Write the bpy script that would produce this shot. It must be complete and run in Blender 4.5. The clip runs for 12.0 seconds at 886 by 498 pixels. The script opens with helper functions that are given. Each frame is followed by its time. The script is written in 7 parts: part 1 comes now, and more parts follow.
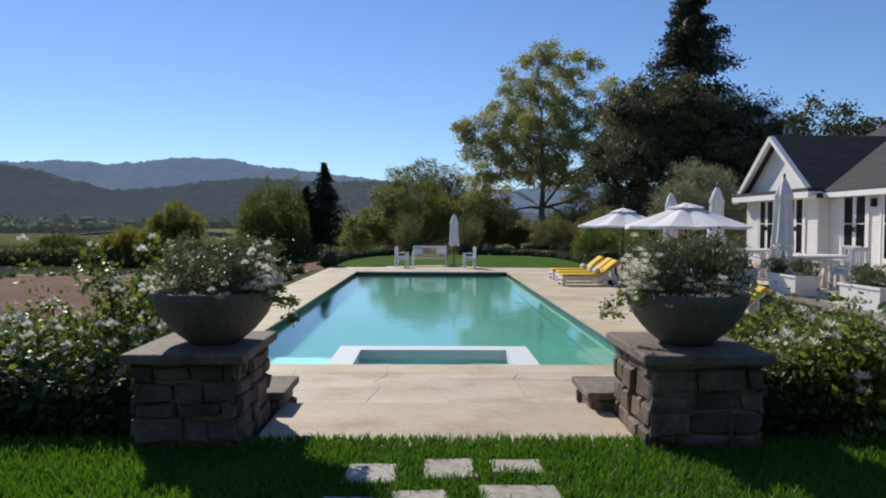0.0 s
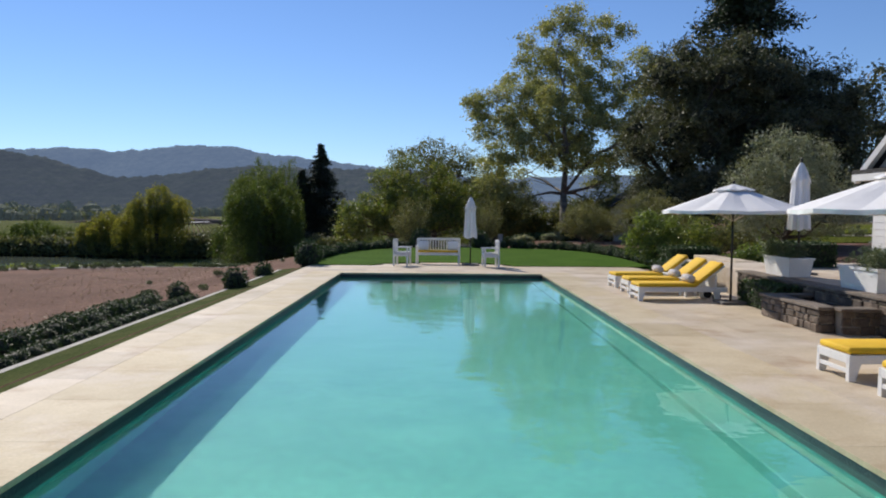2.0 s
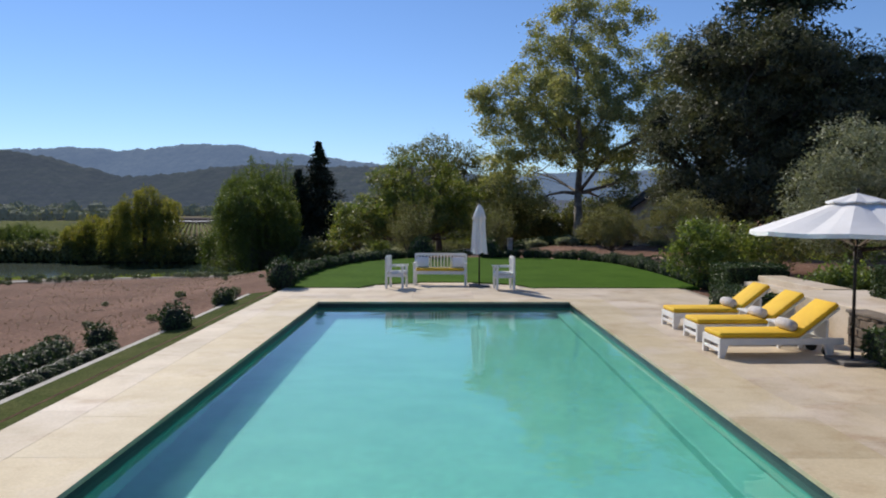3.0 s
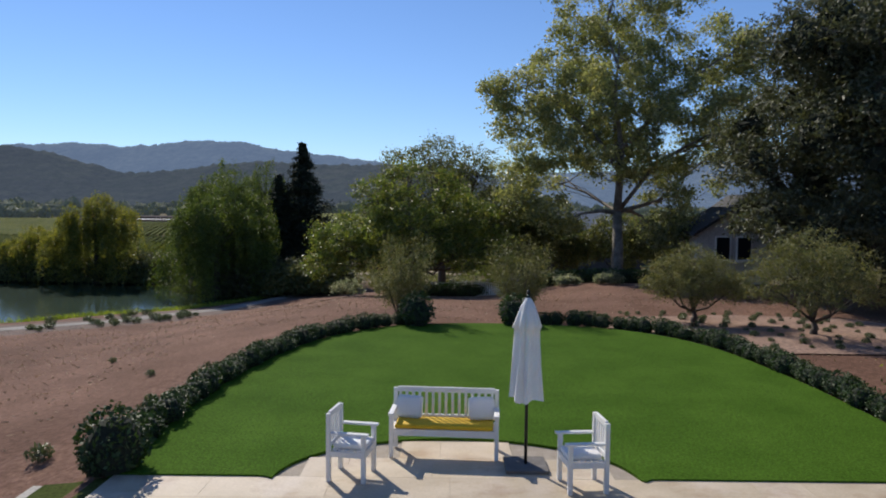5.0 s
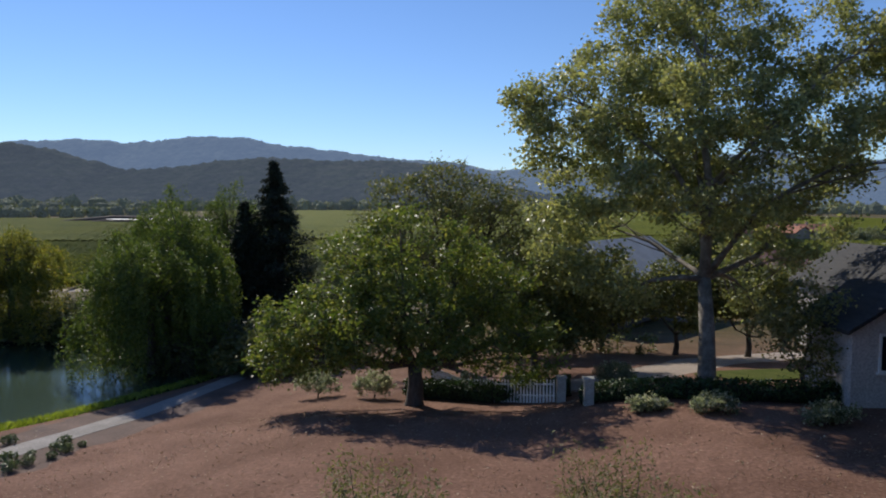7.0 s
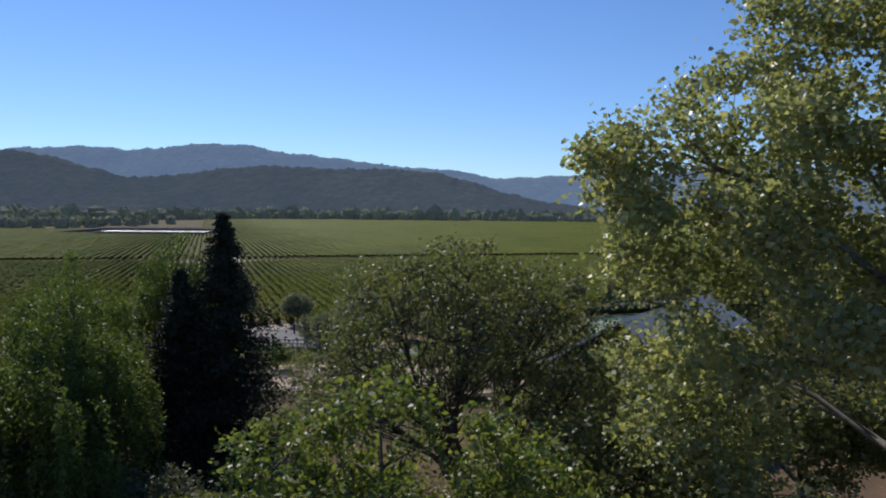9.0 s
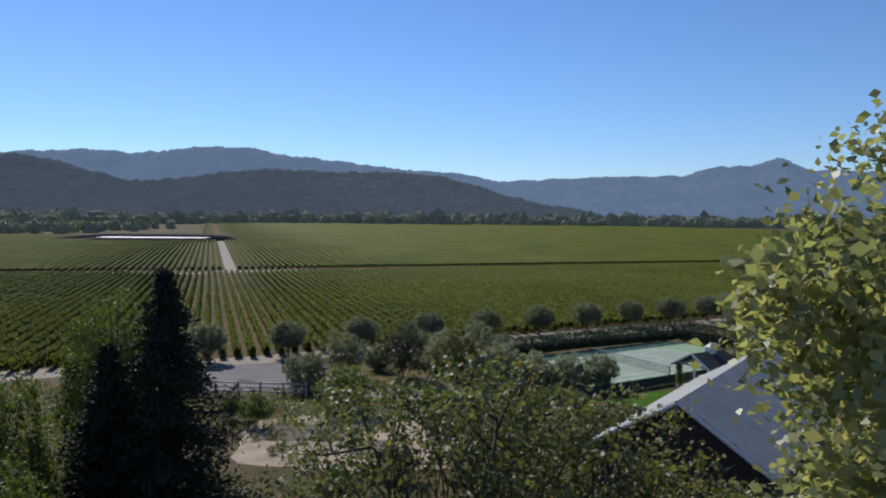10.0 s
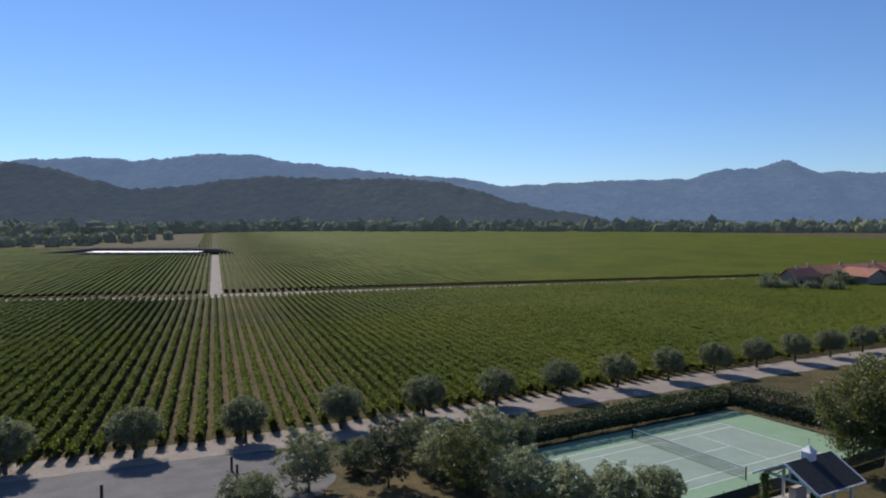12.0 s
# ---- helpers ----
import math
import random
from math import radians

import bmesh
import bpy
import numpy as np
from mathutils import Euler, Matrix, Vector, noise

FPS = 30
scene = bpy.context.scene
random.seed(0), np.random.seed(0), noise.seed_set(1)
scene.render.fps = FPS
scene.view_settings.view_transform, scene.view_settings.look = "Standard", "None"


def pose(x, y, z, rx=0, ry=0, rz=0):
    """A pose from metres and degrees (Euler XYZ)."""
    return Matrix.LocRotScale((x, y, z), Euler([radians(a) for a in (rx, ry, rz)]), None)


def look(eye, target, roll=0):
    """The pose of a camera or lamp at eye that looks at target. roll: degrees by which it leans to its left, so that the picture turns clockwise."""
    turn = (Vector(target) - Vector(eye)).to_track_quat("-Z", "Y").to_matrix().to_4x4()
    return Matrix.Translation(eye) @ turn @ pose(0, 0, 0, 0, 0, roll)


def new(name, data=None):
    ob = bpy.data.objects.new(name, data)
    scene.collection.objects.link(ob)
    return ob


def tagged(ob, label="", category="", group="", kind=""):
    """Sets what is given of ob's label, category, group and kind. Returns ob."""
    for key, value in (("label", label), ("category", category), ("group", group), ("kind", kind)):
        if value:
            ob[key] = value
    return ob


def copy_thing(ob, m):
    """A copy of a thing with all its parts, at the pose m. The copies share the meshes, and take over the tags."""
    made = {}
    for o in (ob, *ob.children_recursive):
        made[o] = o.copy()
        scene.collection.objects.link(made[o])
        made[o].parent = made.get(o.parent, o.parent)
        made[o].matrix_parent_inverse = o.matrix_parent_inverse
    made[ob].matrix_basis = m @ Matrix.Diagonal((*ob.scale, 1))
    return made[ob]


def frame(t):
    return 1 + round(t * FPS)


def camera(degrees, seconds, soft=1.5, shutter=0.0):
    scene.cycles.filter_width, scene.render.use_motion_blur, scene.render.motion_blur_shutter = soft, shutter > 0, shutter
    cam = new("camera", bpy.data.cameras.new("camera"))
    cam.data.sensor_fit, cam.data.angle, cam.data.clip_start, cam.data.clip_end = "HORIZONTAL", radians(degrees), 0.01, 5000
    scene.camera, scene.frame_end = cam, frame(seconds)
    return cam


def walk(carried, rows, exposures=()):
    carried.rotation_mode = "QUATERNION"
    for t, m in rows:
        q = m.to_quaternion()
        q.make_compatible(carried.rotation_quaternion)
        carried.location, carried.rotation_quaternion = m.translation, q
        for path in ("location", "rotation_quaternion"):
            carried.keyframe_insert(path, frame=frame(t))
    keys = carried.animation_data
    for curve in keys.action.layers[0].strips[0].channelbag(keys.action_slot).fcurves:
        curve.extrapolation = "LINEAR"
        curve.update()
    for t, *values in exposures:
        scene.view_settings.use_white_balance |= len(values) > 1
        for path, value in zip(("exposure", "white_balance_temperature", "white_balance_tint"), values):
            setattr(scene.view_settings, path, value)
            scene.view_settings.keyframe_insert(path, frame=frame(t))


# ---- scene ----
cam = camera(64.0, 12.0, soft=2.0)
PATH = [
    (0, (-0.129, 0.603, 1.971), (-0.093, 2.601, 1.901), 0.3),
    (0.5, (-0.141, 2.06, 1.929), (-0.107, 4.059, 1.853), 0.6),
    (1, (-0.172, 3.913, 2.042), (-0.142, 5.911, 1.951), 0.2),
    (1.5, (-0.266, 5.954, 1.97), (-0.244, 7.951, 1.873), 0.4),
    (2, (-0.265, 8.145, 1.864), (-0.244, 10.143, 1.762), 0.5),
    (2.5, (-0.157, 10.563, 2.034), (-0.144, 12.56, 1.926), 0.2),
    (3, (-0.145, 12.559, 2.267), (-0.14, 14.556, 2.156), 0.1),
    (4.8, (-0.207, 22.311, 3.457), (-0.21, 24.308, 3.345), 0.6),
    (5, (-0.21, 23.562, 3.658), (-0.213, 25.559, 3.543), 0.6),
    (5.5, (-0.218, 26.658, 4.397), (-0.223, 28.655, 4.276), 0.5),
    (6, (-0.174, 30.018, 5.188), (-0.186, 32.014, 5.062), 0.3),
    (6.5, (-0.305, 33.693, 5.788), (-0.313, 35.689, 5.659), 0.4),
    (7, (-0.481, 36.935, 6.589), (-0.495, 38.931, 6.459), 0.4),
    (9, (-1.0, 51.2, 9.85), (-1.022, 53.196, 9.741), 0.6),
    (9.5, (-1.2, 55.7, 10.95), (-1.226, 57.697, 10.843), 0.3),
    (10, (-1.4, 60.4, 12.05), (-1.43, 62.397, 11.948), 0.6),
    (10.5, (-1.5, 65.25, 13.1), (-1.534, 67.247, 13.0), 0.5),
    (11, (-1.55, 70.15, 14.1), (-1.585, 72.147, 14.002), 0.5),
    (11.5, (-1.44, 75.2, 15.13), (-1.478, 77.197, 15.035), 0.3),
    (12, (-1.2, 80.2, 16.0), (-1.242, 82.197, 15.911), 0.1),
]
walk(cam, [(t, look(eye, target, roll)) for t, eye, target, roll in PATH],
     [(0.0, 0.05, 6750, 10), (4.0, 0.05, 6750, 10), (7.0, 0.05, 6650, 10), (9.0, -0.03, 6330, 10), (12.0, -0.06, 6300, 10)])

# ---- light ----
SUN_EL, SUN_AZ = radians(36), math.atan2(-0.50, 0.866)
world = bpy.data.worlds.new("world")
scene.world = world
world.use_nodes = True
wn = world.node_tree
sky = wn.nodes.new("ShaderNodeTexSky")
sky.sky_type = "NISHITA"
sky.sun_disc = False
sky.sun_elevation, sky.sun_rotation = SUN_EL, SUN_AZ
sky.altitude, sky.air_density, sky.dust_density, sky.ozone_density = 100, 1.0, 0.0, 3.0
wn.nodes["Background"].inputs[1].default_value = 0.09
tint = wn.nodes.new("ShaderNodeMix")
tint.data_type, tint.blend_type = "RGBA", "MULTIPLY"
tint.inputs[0].default_value = 1.0
tint.inputs[7].default_value = (0.80, 0.97, 1.28, 1)
wn.links.new(sky.outputs[0], tint.inputs[6])
wn.links.new(tint.outputs[2], wn.nodes["Background"].inputs[0])
sun = new("sun", bpy.data.lights.new("sun", "SUN"))
sun.data.energy, sun.data.angle, sun.data.color = 4.4, radians(0.5), (1.0, 0.94, 0.85)
to_sun = Vector((math.sin(SUN_AZ) * math.cos(SUN_EL), math.cos(SUN_AZ) * math.cos(SUN_EL), math.sin(SUN_EL)))
sun.matrix_world = look(to_sun * 50, (0, 0, 0))
scene.view_settings.exposure = 0.0


# ---- materials ----
def nodes(name):
    m = bpy.data.materials.new(name)
    m.use_nodes = True
    t = m.node_tree
    return m, t, t.nodes["Principled BSDF"]


def ramp(t, fac, stops):
    r = t.nodes.new("ShaderNodeValToRGB")
    e = r.color_ramp.elements
    while len(e) < len(stops):
        e.new(0.5)
    for k, (p, c) in enumerate(stops):
        e[k].position, e[k].color = p, (*c, 1)
    t.links.new(fac, r.inputs[0])
    return r.outputs[0]


def noise_tex(t, scale, detail=5.0, rough=0.55, stretch=None):
    n = t.nodes.new("ShaderNodeTexNoise")
    n.inputs["Scale"].default_value, n.inputs["Detail"].default_value, n.inputs["Roughness"].default_value = scale, detail, rough
    g = t.nodes.new("ShaderNodeNewGeometry")
    if stretch:
        mp = t.nodes.new("ShaderNodeMapping")
        mp.inputs["Scale"].default_value = stretch
        t.links.new(g.outputs["Position"], mp.inputs[0])
        t.links.new(mp.outputs[0], n.inputs[0])
    else:
        t.links.new(g.outputs["Position"], n.inputs[0])
    return n.outputs[0]


def mix(t, fac, a, b, mode="MIX"):
    m = t.nodes.new("ShaderNodeMix")
    m.data_type, m.blend_type = "RGBA", mode
    for sock, v in ((m.inputs[0], fac), (m.inputs[6], a), (m.inputs[7], b)):
        if isinstance(v, (int, float)):
            sock.default_value = v
        elif isinstance(v, tuple):
            sock.default_value = (*v, 1)
        else:
            t.links.new(v, sock)
    return m.outputs[2]


def bump(t, b, height, strength, distance=0.02):
    n = t.nodes.new("ShaderNodeBump")
    n.inputs["Strength"].default_value, n.inputs["Distance"].default_value = strength, distance
    t.links.new(height, n.inputs["Height"])
    t.links.new(n.outputs[0], b.inputs["Normal"])


def surface(name, dark, light, scale=4.0, fine=40.0, rough=0.8, relief=0.3, metal=0.0, vary=0.0, stretch=None, grain=0.35, depth=0.02):
    """Two-scale mottled surface; vary shifts the value from piece to piece."""
    m, t, b = nodes(name)
    big = noise_tex(t, scale, stretch=stretch)
    small = noise_tex(t, fine, 3.0, stretch=stretch)
    c = ramp(t, big, [(0.3, dark), (0.7, light)])
    g = ramp(t, small, [(0.3, (1 - grain,) * 3), (0.7, (1 + grain * 0.3,) * 3)])
    c = mix(t, 1.0, c, g, "MULTIPLY")
    if vary:
        o = t.nodes.new("ShaderNodeObjectInfo")
        v = ramp(t, o.outputs["Random"], [(0.0, (1 - vary,) * 3), (1.0, (1 + vary * 0.4,) * 3)])
        c = mix(t, 1.0, c, v, "MULTIPLY")
    t.links.new(c, b.inputs["Base Color"])
    b.inputs["Roughness"].default_value, b.inputs["Metallic"].default_value = rough, metal
    bump(t, b, small, relief, depth)
    return m


def leaf_mat(name, dark, light, accent=None, rough=0.6, let_by=0.5, through_tint=(1.15, 1.15, 0.6)):
    """Leaves: colour varies from leaf to leaf; some light passes through."""
    m, t, b = nodes(name)
    g = t.nodes.new("ShaderNodeNewGeometry")
    stops = [(0.0, dark), (0.75, light)]
    if accent:
        stops.append((1.0, accent))
    c = ramp(t, g.outputs["Random Per Island"], stops)
    big = ramp(t, noise_tex(t, 0.8, 3.0), [(0.3, (0.7, 0.75, 0.7)), (0.7, (1.15, 1.1, 1.0))])
    c = mix(t, 1.0, c, big, "MULTIPLY")
    t.links.new(c, b.inputs["Base Color"])
    b.inputs["Roughness"].default_value = rough
    tr = t.nodes.new("ShaderNodeBsdfTranslucent")
    t.links.new(mix(t, 1.0, c, through_tint, "MULTIPLY"), tr.inputs[0])
    ms = t.nodes.new("ShaderNodeMixShader")
    ms.inputs[0].default_value = let_by
    t.links.new(b.outputs[0], ms.inputs[1])
    t.links.new(tr.outputs[0], ms.inputs[2])
    t.links.new(ms.outputs[0], t.nodes["Material Output"].inputs[0])
    return m


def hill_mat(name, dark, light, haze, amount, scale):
    """Far wooded hills, a backdrop: a little bluish glow paints in the distance haze."""
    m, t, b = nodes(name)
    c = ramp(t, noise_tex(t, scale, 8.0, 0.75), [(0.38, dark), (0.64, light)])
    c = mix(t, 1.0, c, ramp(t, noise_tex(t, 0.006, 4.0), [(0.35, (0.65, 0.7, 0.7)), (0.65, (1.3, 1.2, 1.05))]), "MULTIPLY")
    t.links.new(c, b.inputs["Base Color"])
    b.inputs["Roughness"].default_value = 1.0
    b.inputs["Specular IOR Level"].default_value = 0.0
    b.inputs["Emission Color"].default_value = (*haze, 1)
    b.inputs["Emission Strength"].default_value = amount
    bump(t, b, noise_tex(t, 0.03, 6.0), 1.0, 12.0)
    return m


M = {}
def stone_floor(name, base, light, stain):
    """Sawn limestone: soft clouds, rusty and grey stains, value shifting from slab to slab."""
    m, t, b = nodes(name)
    c = ramp(t, noise_tex(t, 1.3, 6.0, 0.6), [(0.32, base), (0.68, light)])
    st = ramp(t, noise_tex(t, 1.1, 7.0, 0.65, (1.0, 1.25, 1.0)), [(0.52, (0, 0, 0)), (0.64, (1, 1, 1))])
    c = mix(t, st, c, mix(t, 0.58, c, stain))
    pale = ramp(t, noise_tex(t, 0.55, 5.0, 0.65), [(0.5, (0, 0, 0)), (0.62, (1, 1, 1))])
    c = mix(t, pale, c, mix(t, 0.4, c, (0.68, 0.61, 0.55)))
    o = t.nodes.new("ShaderNodeObjectInfo")
    c = mix(t, 1.0, c, ramp(t, o.outputs["Random"], [(0.0, (0.87, 0.85, 0.83)), (0.35, (1.0, 0.97, 0.92)), (0.7, (0.98, 0.97, 0.97)), (1.0, (1.07, 1.05, 1.04))]), "MULTIPLY")
    fine = noise_tex(t, 28.0, 4.0, 0.7)
    c = mix(t, 1.0, c, ramp(t, fine, [(0.3, (0.86,) * 3), (0.7, (1.05,) * 3)]), "MULTIPLY")
    t.links.new(c, b.inputs["Base Color"])
    b.inputs["Roughness"].default_value = 0.72
    bump(t, b, fine, 0.25, 0.005)
    return m


M["paving"] = stone_floor("cream_limestone", (0.49, 0.41, 0.295), (0.63, 0.54, 0.415), (0.37, 0.25, 0.16))
M["coping"] = stone_floor("yellow_limestone", (0.50, 0.41, 0.26), (0.61, 0.52, 0.35), (0.44, 0.33, 0.19))
M["verge"] = surface("dry_verge_turf", (0.055, 0.08, 0.018), (0.11, 0.12, 0.04), 1.2, 25, 1.0, 0.6, grain=0.5)
M["verge"].node_tree.nodes["Principled BSDF"].inputs["Specular IOR Level"].default_value = 0.03
M["litter"] = leaf_mat("dry_leaf_litter", (0.26, 0.175, 0.12), (0.42, 0.31, 0.22), (0.56, 0.46, 0.35), rough=0.9, let_by=0.1)
M["mortar"] = surface("grey_mortar", (0.33, 0.28, 0.22), (0.43, 0.37, 0.30), 6, 60, 0.9)
M["step_stone"] = surface("grey_flagstone", (0.36, 0.33, 0.27), (0.52, 0.48, 0.4), 3, 30, 0.8, vary=0.1)
M["wall_stone"] = surface("fieldstone", (0.075, 0.054, 0.04), (0.25, 0.19, 0.14), 5, 35, 0.85, 0.6, vary=0.45, depth=0.015)
M["cap_stone"] = surface("cap_stone", (0.13, 0.10, 0.078), (0.25, 0.205, 0.16), 4, 30, 0.8, 0.4, vary=0.15)
M["bowl"] = surface("grey_cast_stone", (0.13, 0.12, 0.11), (0.2, 0.185, 0.17), 5, 50, 0.75, 0.3)
M["plaster"] = surface("pool_plaster", (0.058, 0.295, 0.262), (0.082, 0.345, 0.30), 1.2, 9, 0.7, 0.1, grain=0.1)
M["spa_plaster"] = surface("pale_spa_plaster", (0.32, 0.66, 0.62), (0.40, 0.72, 0.68), 2, 12, 0.7, 0.1, grain=0.08)
M["white_tile"] = surface("white_mosaic", (0.78, 0.79, 0.77), (0.85, 0.86, 0.84), 5, 60, 0.45, 0.2, grain=0.08)
M["dark_tile"] = surface("dark_waterline_tile", (0.02, 0.035, 0.04), (0.045, 0.06, 0.06), 5, 40, 0.3)
M["white_paint"] = surface("white_paint", (0.76, 0.75, 0.72), (0.82, 0.81, 0.79), 3, 40, 0.5, 0.1, grain=0.08)
M["siding"] = surface("white_siding", (0.7, 0.69, 0.66), (0.78, 0.77, 0.75), 1.5, 40, 0.6, 0.1, grain=0.08)
M["canvas"] = surface("white_canvas", (0.8, 0.79, 0.77), (0.86, 0.85, 0.84), 3, 90, 0.85, 0.2, grain=0.1)
M["cushion"] = surface("yellow_cushion", (0.72, 0.42, 0.015), (0.82, 0.52, 0.025), 3, 80, 0.8, 0.2, grain=0.1)
M["towel"] = surface("pale_towel", (0.52, 0.47, 0.47), (0.74, 0.72, 0.72), 14, 120, 0.95, 0.5, stretch=(1, 6, 1))
M["dark_metal"] = surface("dark_metal", (0.02, 0.02, 0.022), (0.04, 0.04, 0.042), 8, 60, 0.45, 0.1, metal=0.6)
M["umbrella_base"] = surface("grey_base", (0.12, 0.11, 0.1), (0.18, 0.17, 0.16), 6, 60, 0.8)
M["wood_grey"] = surface("weathered_wood", (0.56, 0.45, 0.40), (0.72, 0.61, 0.55), 3, 30, 0.85, 0.3, vary=0.2)
M["shingle"] = surface("dark_shingles", (0.02, 0.02, 0.022), (0.045, 0.043, 0.043), 2, 14, 0.85, 0.6, stretch=(1, 1, 5))
M["white_metal"] = surface("pale_metal_sheet", (0.74, 0.74, 0.73), (0.82, 0.82, 0.81), 0.6, 8, 0.5, 0.1, grain=0.1)
M["barn_roof"] = surface("weathered_metal_roof", (0.27, 0.27, 0.255), (0.36, 0.355, 0.335), 0.6, 8, 0.8, 0.15, grain=0.15)
M["barn_wood"] = surface("dark_barn_wood", (0.035, 0.03, 0.028), (0.07, 0.06, 0.055), 3, 20, 0.85, 0.4)
M["terracotta"] = surface("terracotta_tiles", (0.33, 0.12, 0.07), (0.46, 0.2, 0.12), 0.8, 6, 0.85, 0.5)
M["stucco"] = surface("tan_stucco", (0.38, 0.29, 0.21), (0.46, 0.36, 0.28), 0.8, 10, 0.9)
M["stucco_grey"] = surface("weathered_pale_stucco", (0.52, 0.475, 0.455), (0.63, 0.58, 0.56), 1.2, 14, 0.9, 0.3)
M["court_green"] = surface("green_court", (0.22, 0.34, 0.20), (0.27, 0.39, 0.24), 0.5, 6, 0.85, 0.1, grain=0.1)
M["court_grey"] = surface("grey_green_court", (0.26, 0.325, 0.25), (0.31, 0.375, 0.29), 0.5, 6, 0.85, 0.1, grain=0.1)
M["line"] = surface("white_line", (0.7, 0.72, 0.68), (0.78, 0.8, 0.76), 2, 20, 0.8)
M["net"] = surface("dark_net", (0.05, 0.06, 0.055), (0.09, 0.1, 0.09), 4, 30, 0.9)
M["gravel"] = surface("grey_gravel", (0.125, 0.112, 0.103), (0.19, 0.17, 0.155), 0.5, 12, 0.95, 0.3)
M["straw"] = surface("straw_mulch", (0.26, 0.19, 0.125), (0.46, 0.36, 0.25), 0.5, 9, 0.95, 0.6)
M["pale_mulch"] = surface("pale_straw_mulch", (0.25, 0.145, 0.10), (0.38, 0.25, 0.185), 0.9, 8, 0.95, 0.7, grain=0.5)
M["brown_soil"] = surface("brown_soil", (0.085, 0.05, 0.037), (0.15, 0.092, 0.07), 0.8, 9, 0.95, 0.7)
M["bare_soil"] = surface("dark_soil", (0.10, 0.075, 0.06), (0.17, 0.125, 0.1), 1, 8, 0.95, 0.6)
M["track"] = surface("dusty_track", (0.27, 0.215, 0.17), (0.36, 0.295, 0.24), 0.3, 5, 0.95, 0.3)
M["path_gravel"] = surface("pale_grey_gravel", (0.22, 0.20, 0.18), (0.31, 0.285, 0.26), 0.8, 14, 0.95, 0.3)
M["concrete"] = surface("pale_concrete", (0.38, 0.36, 0.32), (0.5, 0.47, 0.42), 1.5, 20, 0.85, 0.2)
M["lawn"] = surface("mown_lawn", (0.052, 0.118, 0.010), (0.078, 0.160, 0.017), 0.7, 30, 1.0, 0.6, grain=0.5, depth=0.02)
M["lawn"].node_tree.nodes["Principled BSDF"].inputs["Specular IOR Level"].default_value = 0.05
M["bark_pale"] = surface("mottled_pale_bark", (0.10, 0.08, 0.06), (0.30, 0.265, 0.22), 2.5, 14, 0.85, 0.5)
M["bark"] = surface("grey_brown_bark", (0.05, 0.04, 0.032), (0.11, 0.09, 0.075), 3, 18, 0.9, 0.8, stretch=(3, 3, 1))
M["petal"] = leaf_mat("white_petals", (0.74, 0.72, 0.68), (0.86, 0.85, 0.83), rough=0.6, let_by=0.35, through_tint=(1.0, 0.98, 0.92))
M["petal_yellow"] = surface("yellow_petals", (0.7, 0.5, 0.1), (0.8, 0.62, 0.25), 8, 40, 0.7, 0.1, grain=0.1)
M["leaf_rose"] = leaf_mat("rose_leaves", (0.06, 0.105, 0.028), (0.20, 0.26, 0.075), rough=0.45, let_by=0.5)
M["leaf_grey"] = leaf_mat("rosemary_leaves", (0.06, 0.09, 0.05), (0.15, 0.19, 0.12), rough=0.5, let_by=0.3)
M["leaf_box"] = leaf_mat("boxwood_leaves", (0.018, 0.045, 0.012), (0.053, 0.098, 0.027), let_by=0.2)
M["leaf_syc"] = leaf_mat("sycamore_leaves", (0.20, 0.225, 0.12), (0.40, 0.42, 0.215), (0.48, 0.46, 0.24), rough=0.42, let_by=0.52, through_tint=(1.12, 1.1, 0.62))
M["leaf_walnut"] = leaf_mat("walnut_leaves", (0.068, 0.115, 0.028), (0.205, 0.25, 0.066), (0.29, 0.28, 0.09), rough=0.45, let_by=0.5)
M["leaf_thin"] = leaf_mat("thinning_leaves", (0.08, 0.098, 0.042), (0.19, 0.21, 0.082), (0.26, 0.22, 0.10), rough=0.55, let_by=0.4)
M["leaf_dark"] = leaf_mat("dark_oak_leaves", (0.052, 0.062, 0.04), (0.12, 0.133, 0.085), rough=0.6, let_by=0.3)
M["leaf_pine"] = leaf_mat("pine_needles", (0.016, 0.032, 0.016), (0.045, 0.072, 0.035), let_by=0.15)
M["leaf_redwood"] = leaf_mat("redwood_needles", (0.010, 0.018, 0.011), (0.032, 0.046, 0.024), rough=0.8, let_by=0.12)
M["leaf_willow"] = leaf_mat("willow_leaves", (0.052, 0.09, 0.022), (0.145, 0.19, 0.046), let_by=0.42)
M["leaf_yellow"] = leaf_mat("yellowing_willow_leaves", (0.11, 0.13, 0.03), (0.26, 0.26, 0.065), (0.38, 0.31, 0.085), let_by=0.55)
M["leaf_olive"] = leaf_mat("olive_leaves", (0.14, 0.158, 0.108), (0.275, 0.29, 0.205), rough=0.6, let_by=0.38)
M["leaf_silver"] = leaf_mat("silver_olive_leaves", (0.16, 0.18, 0.13), (0.33, 0.35, 0.27), rough=0.55, let_by=0.3)
M["leaf_young"] = leaf_mat("young_olive_leaves", (0.10, 0.115, 0.05), (0.23, 0.235, 0.105), (0.29, 0.26, 0.14), rough=0.6, let_by=0.4)
M["leaf_oleander"] = leaf_mat("grey_green_leaves", (0.15, 0.185, 0.115), (0.35, 0.375, 0.265), (0.66, 0.63, 0.58), rough=0.7, let_by=0.6, through_tint=(1.1, 1.1, 0.85))
# near-black filler colour: the shade inside dense foliage, painted on solid cores
M["shade_core"] = surface("inner_shade", (0.018, 0.024, 0.014), (0.036, 0.044, 0.027), 4, 20, 1.0)
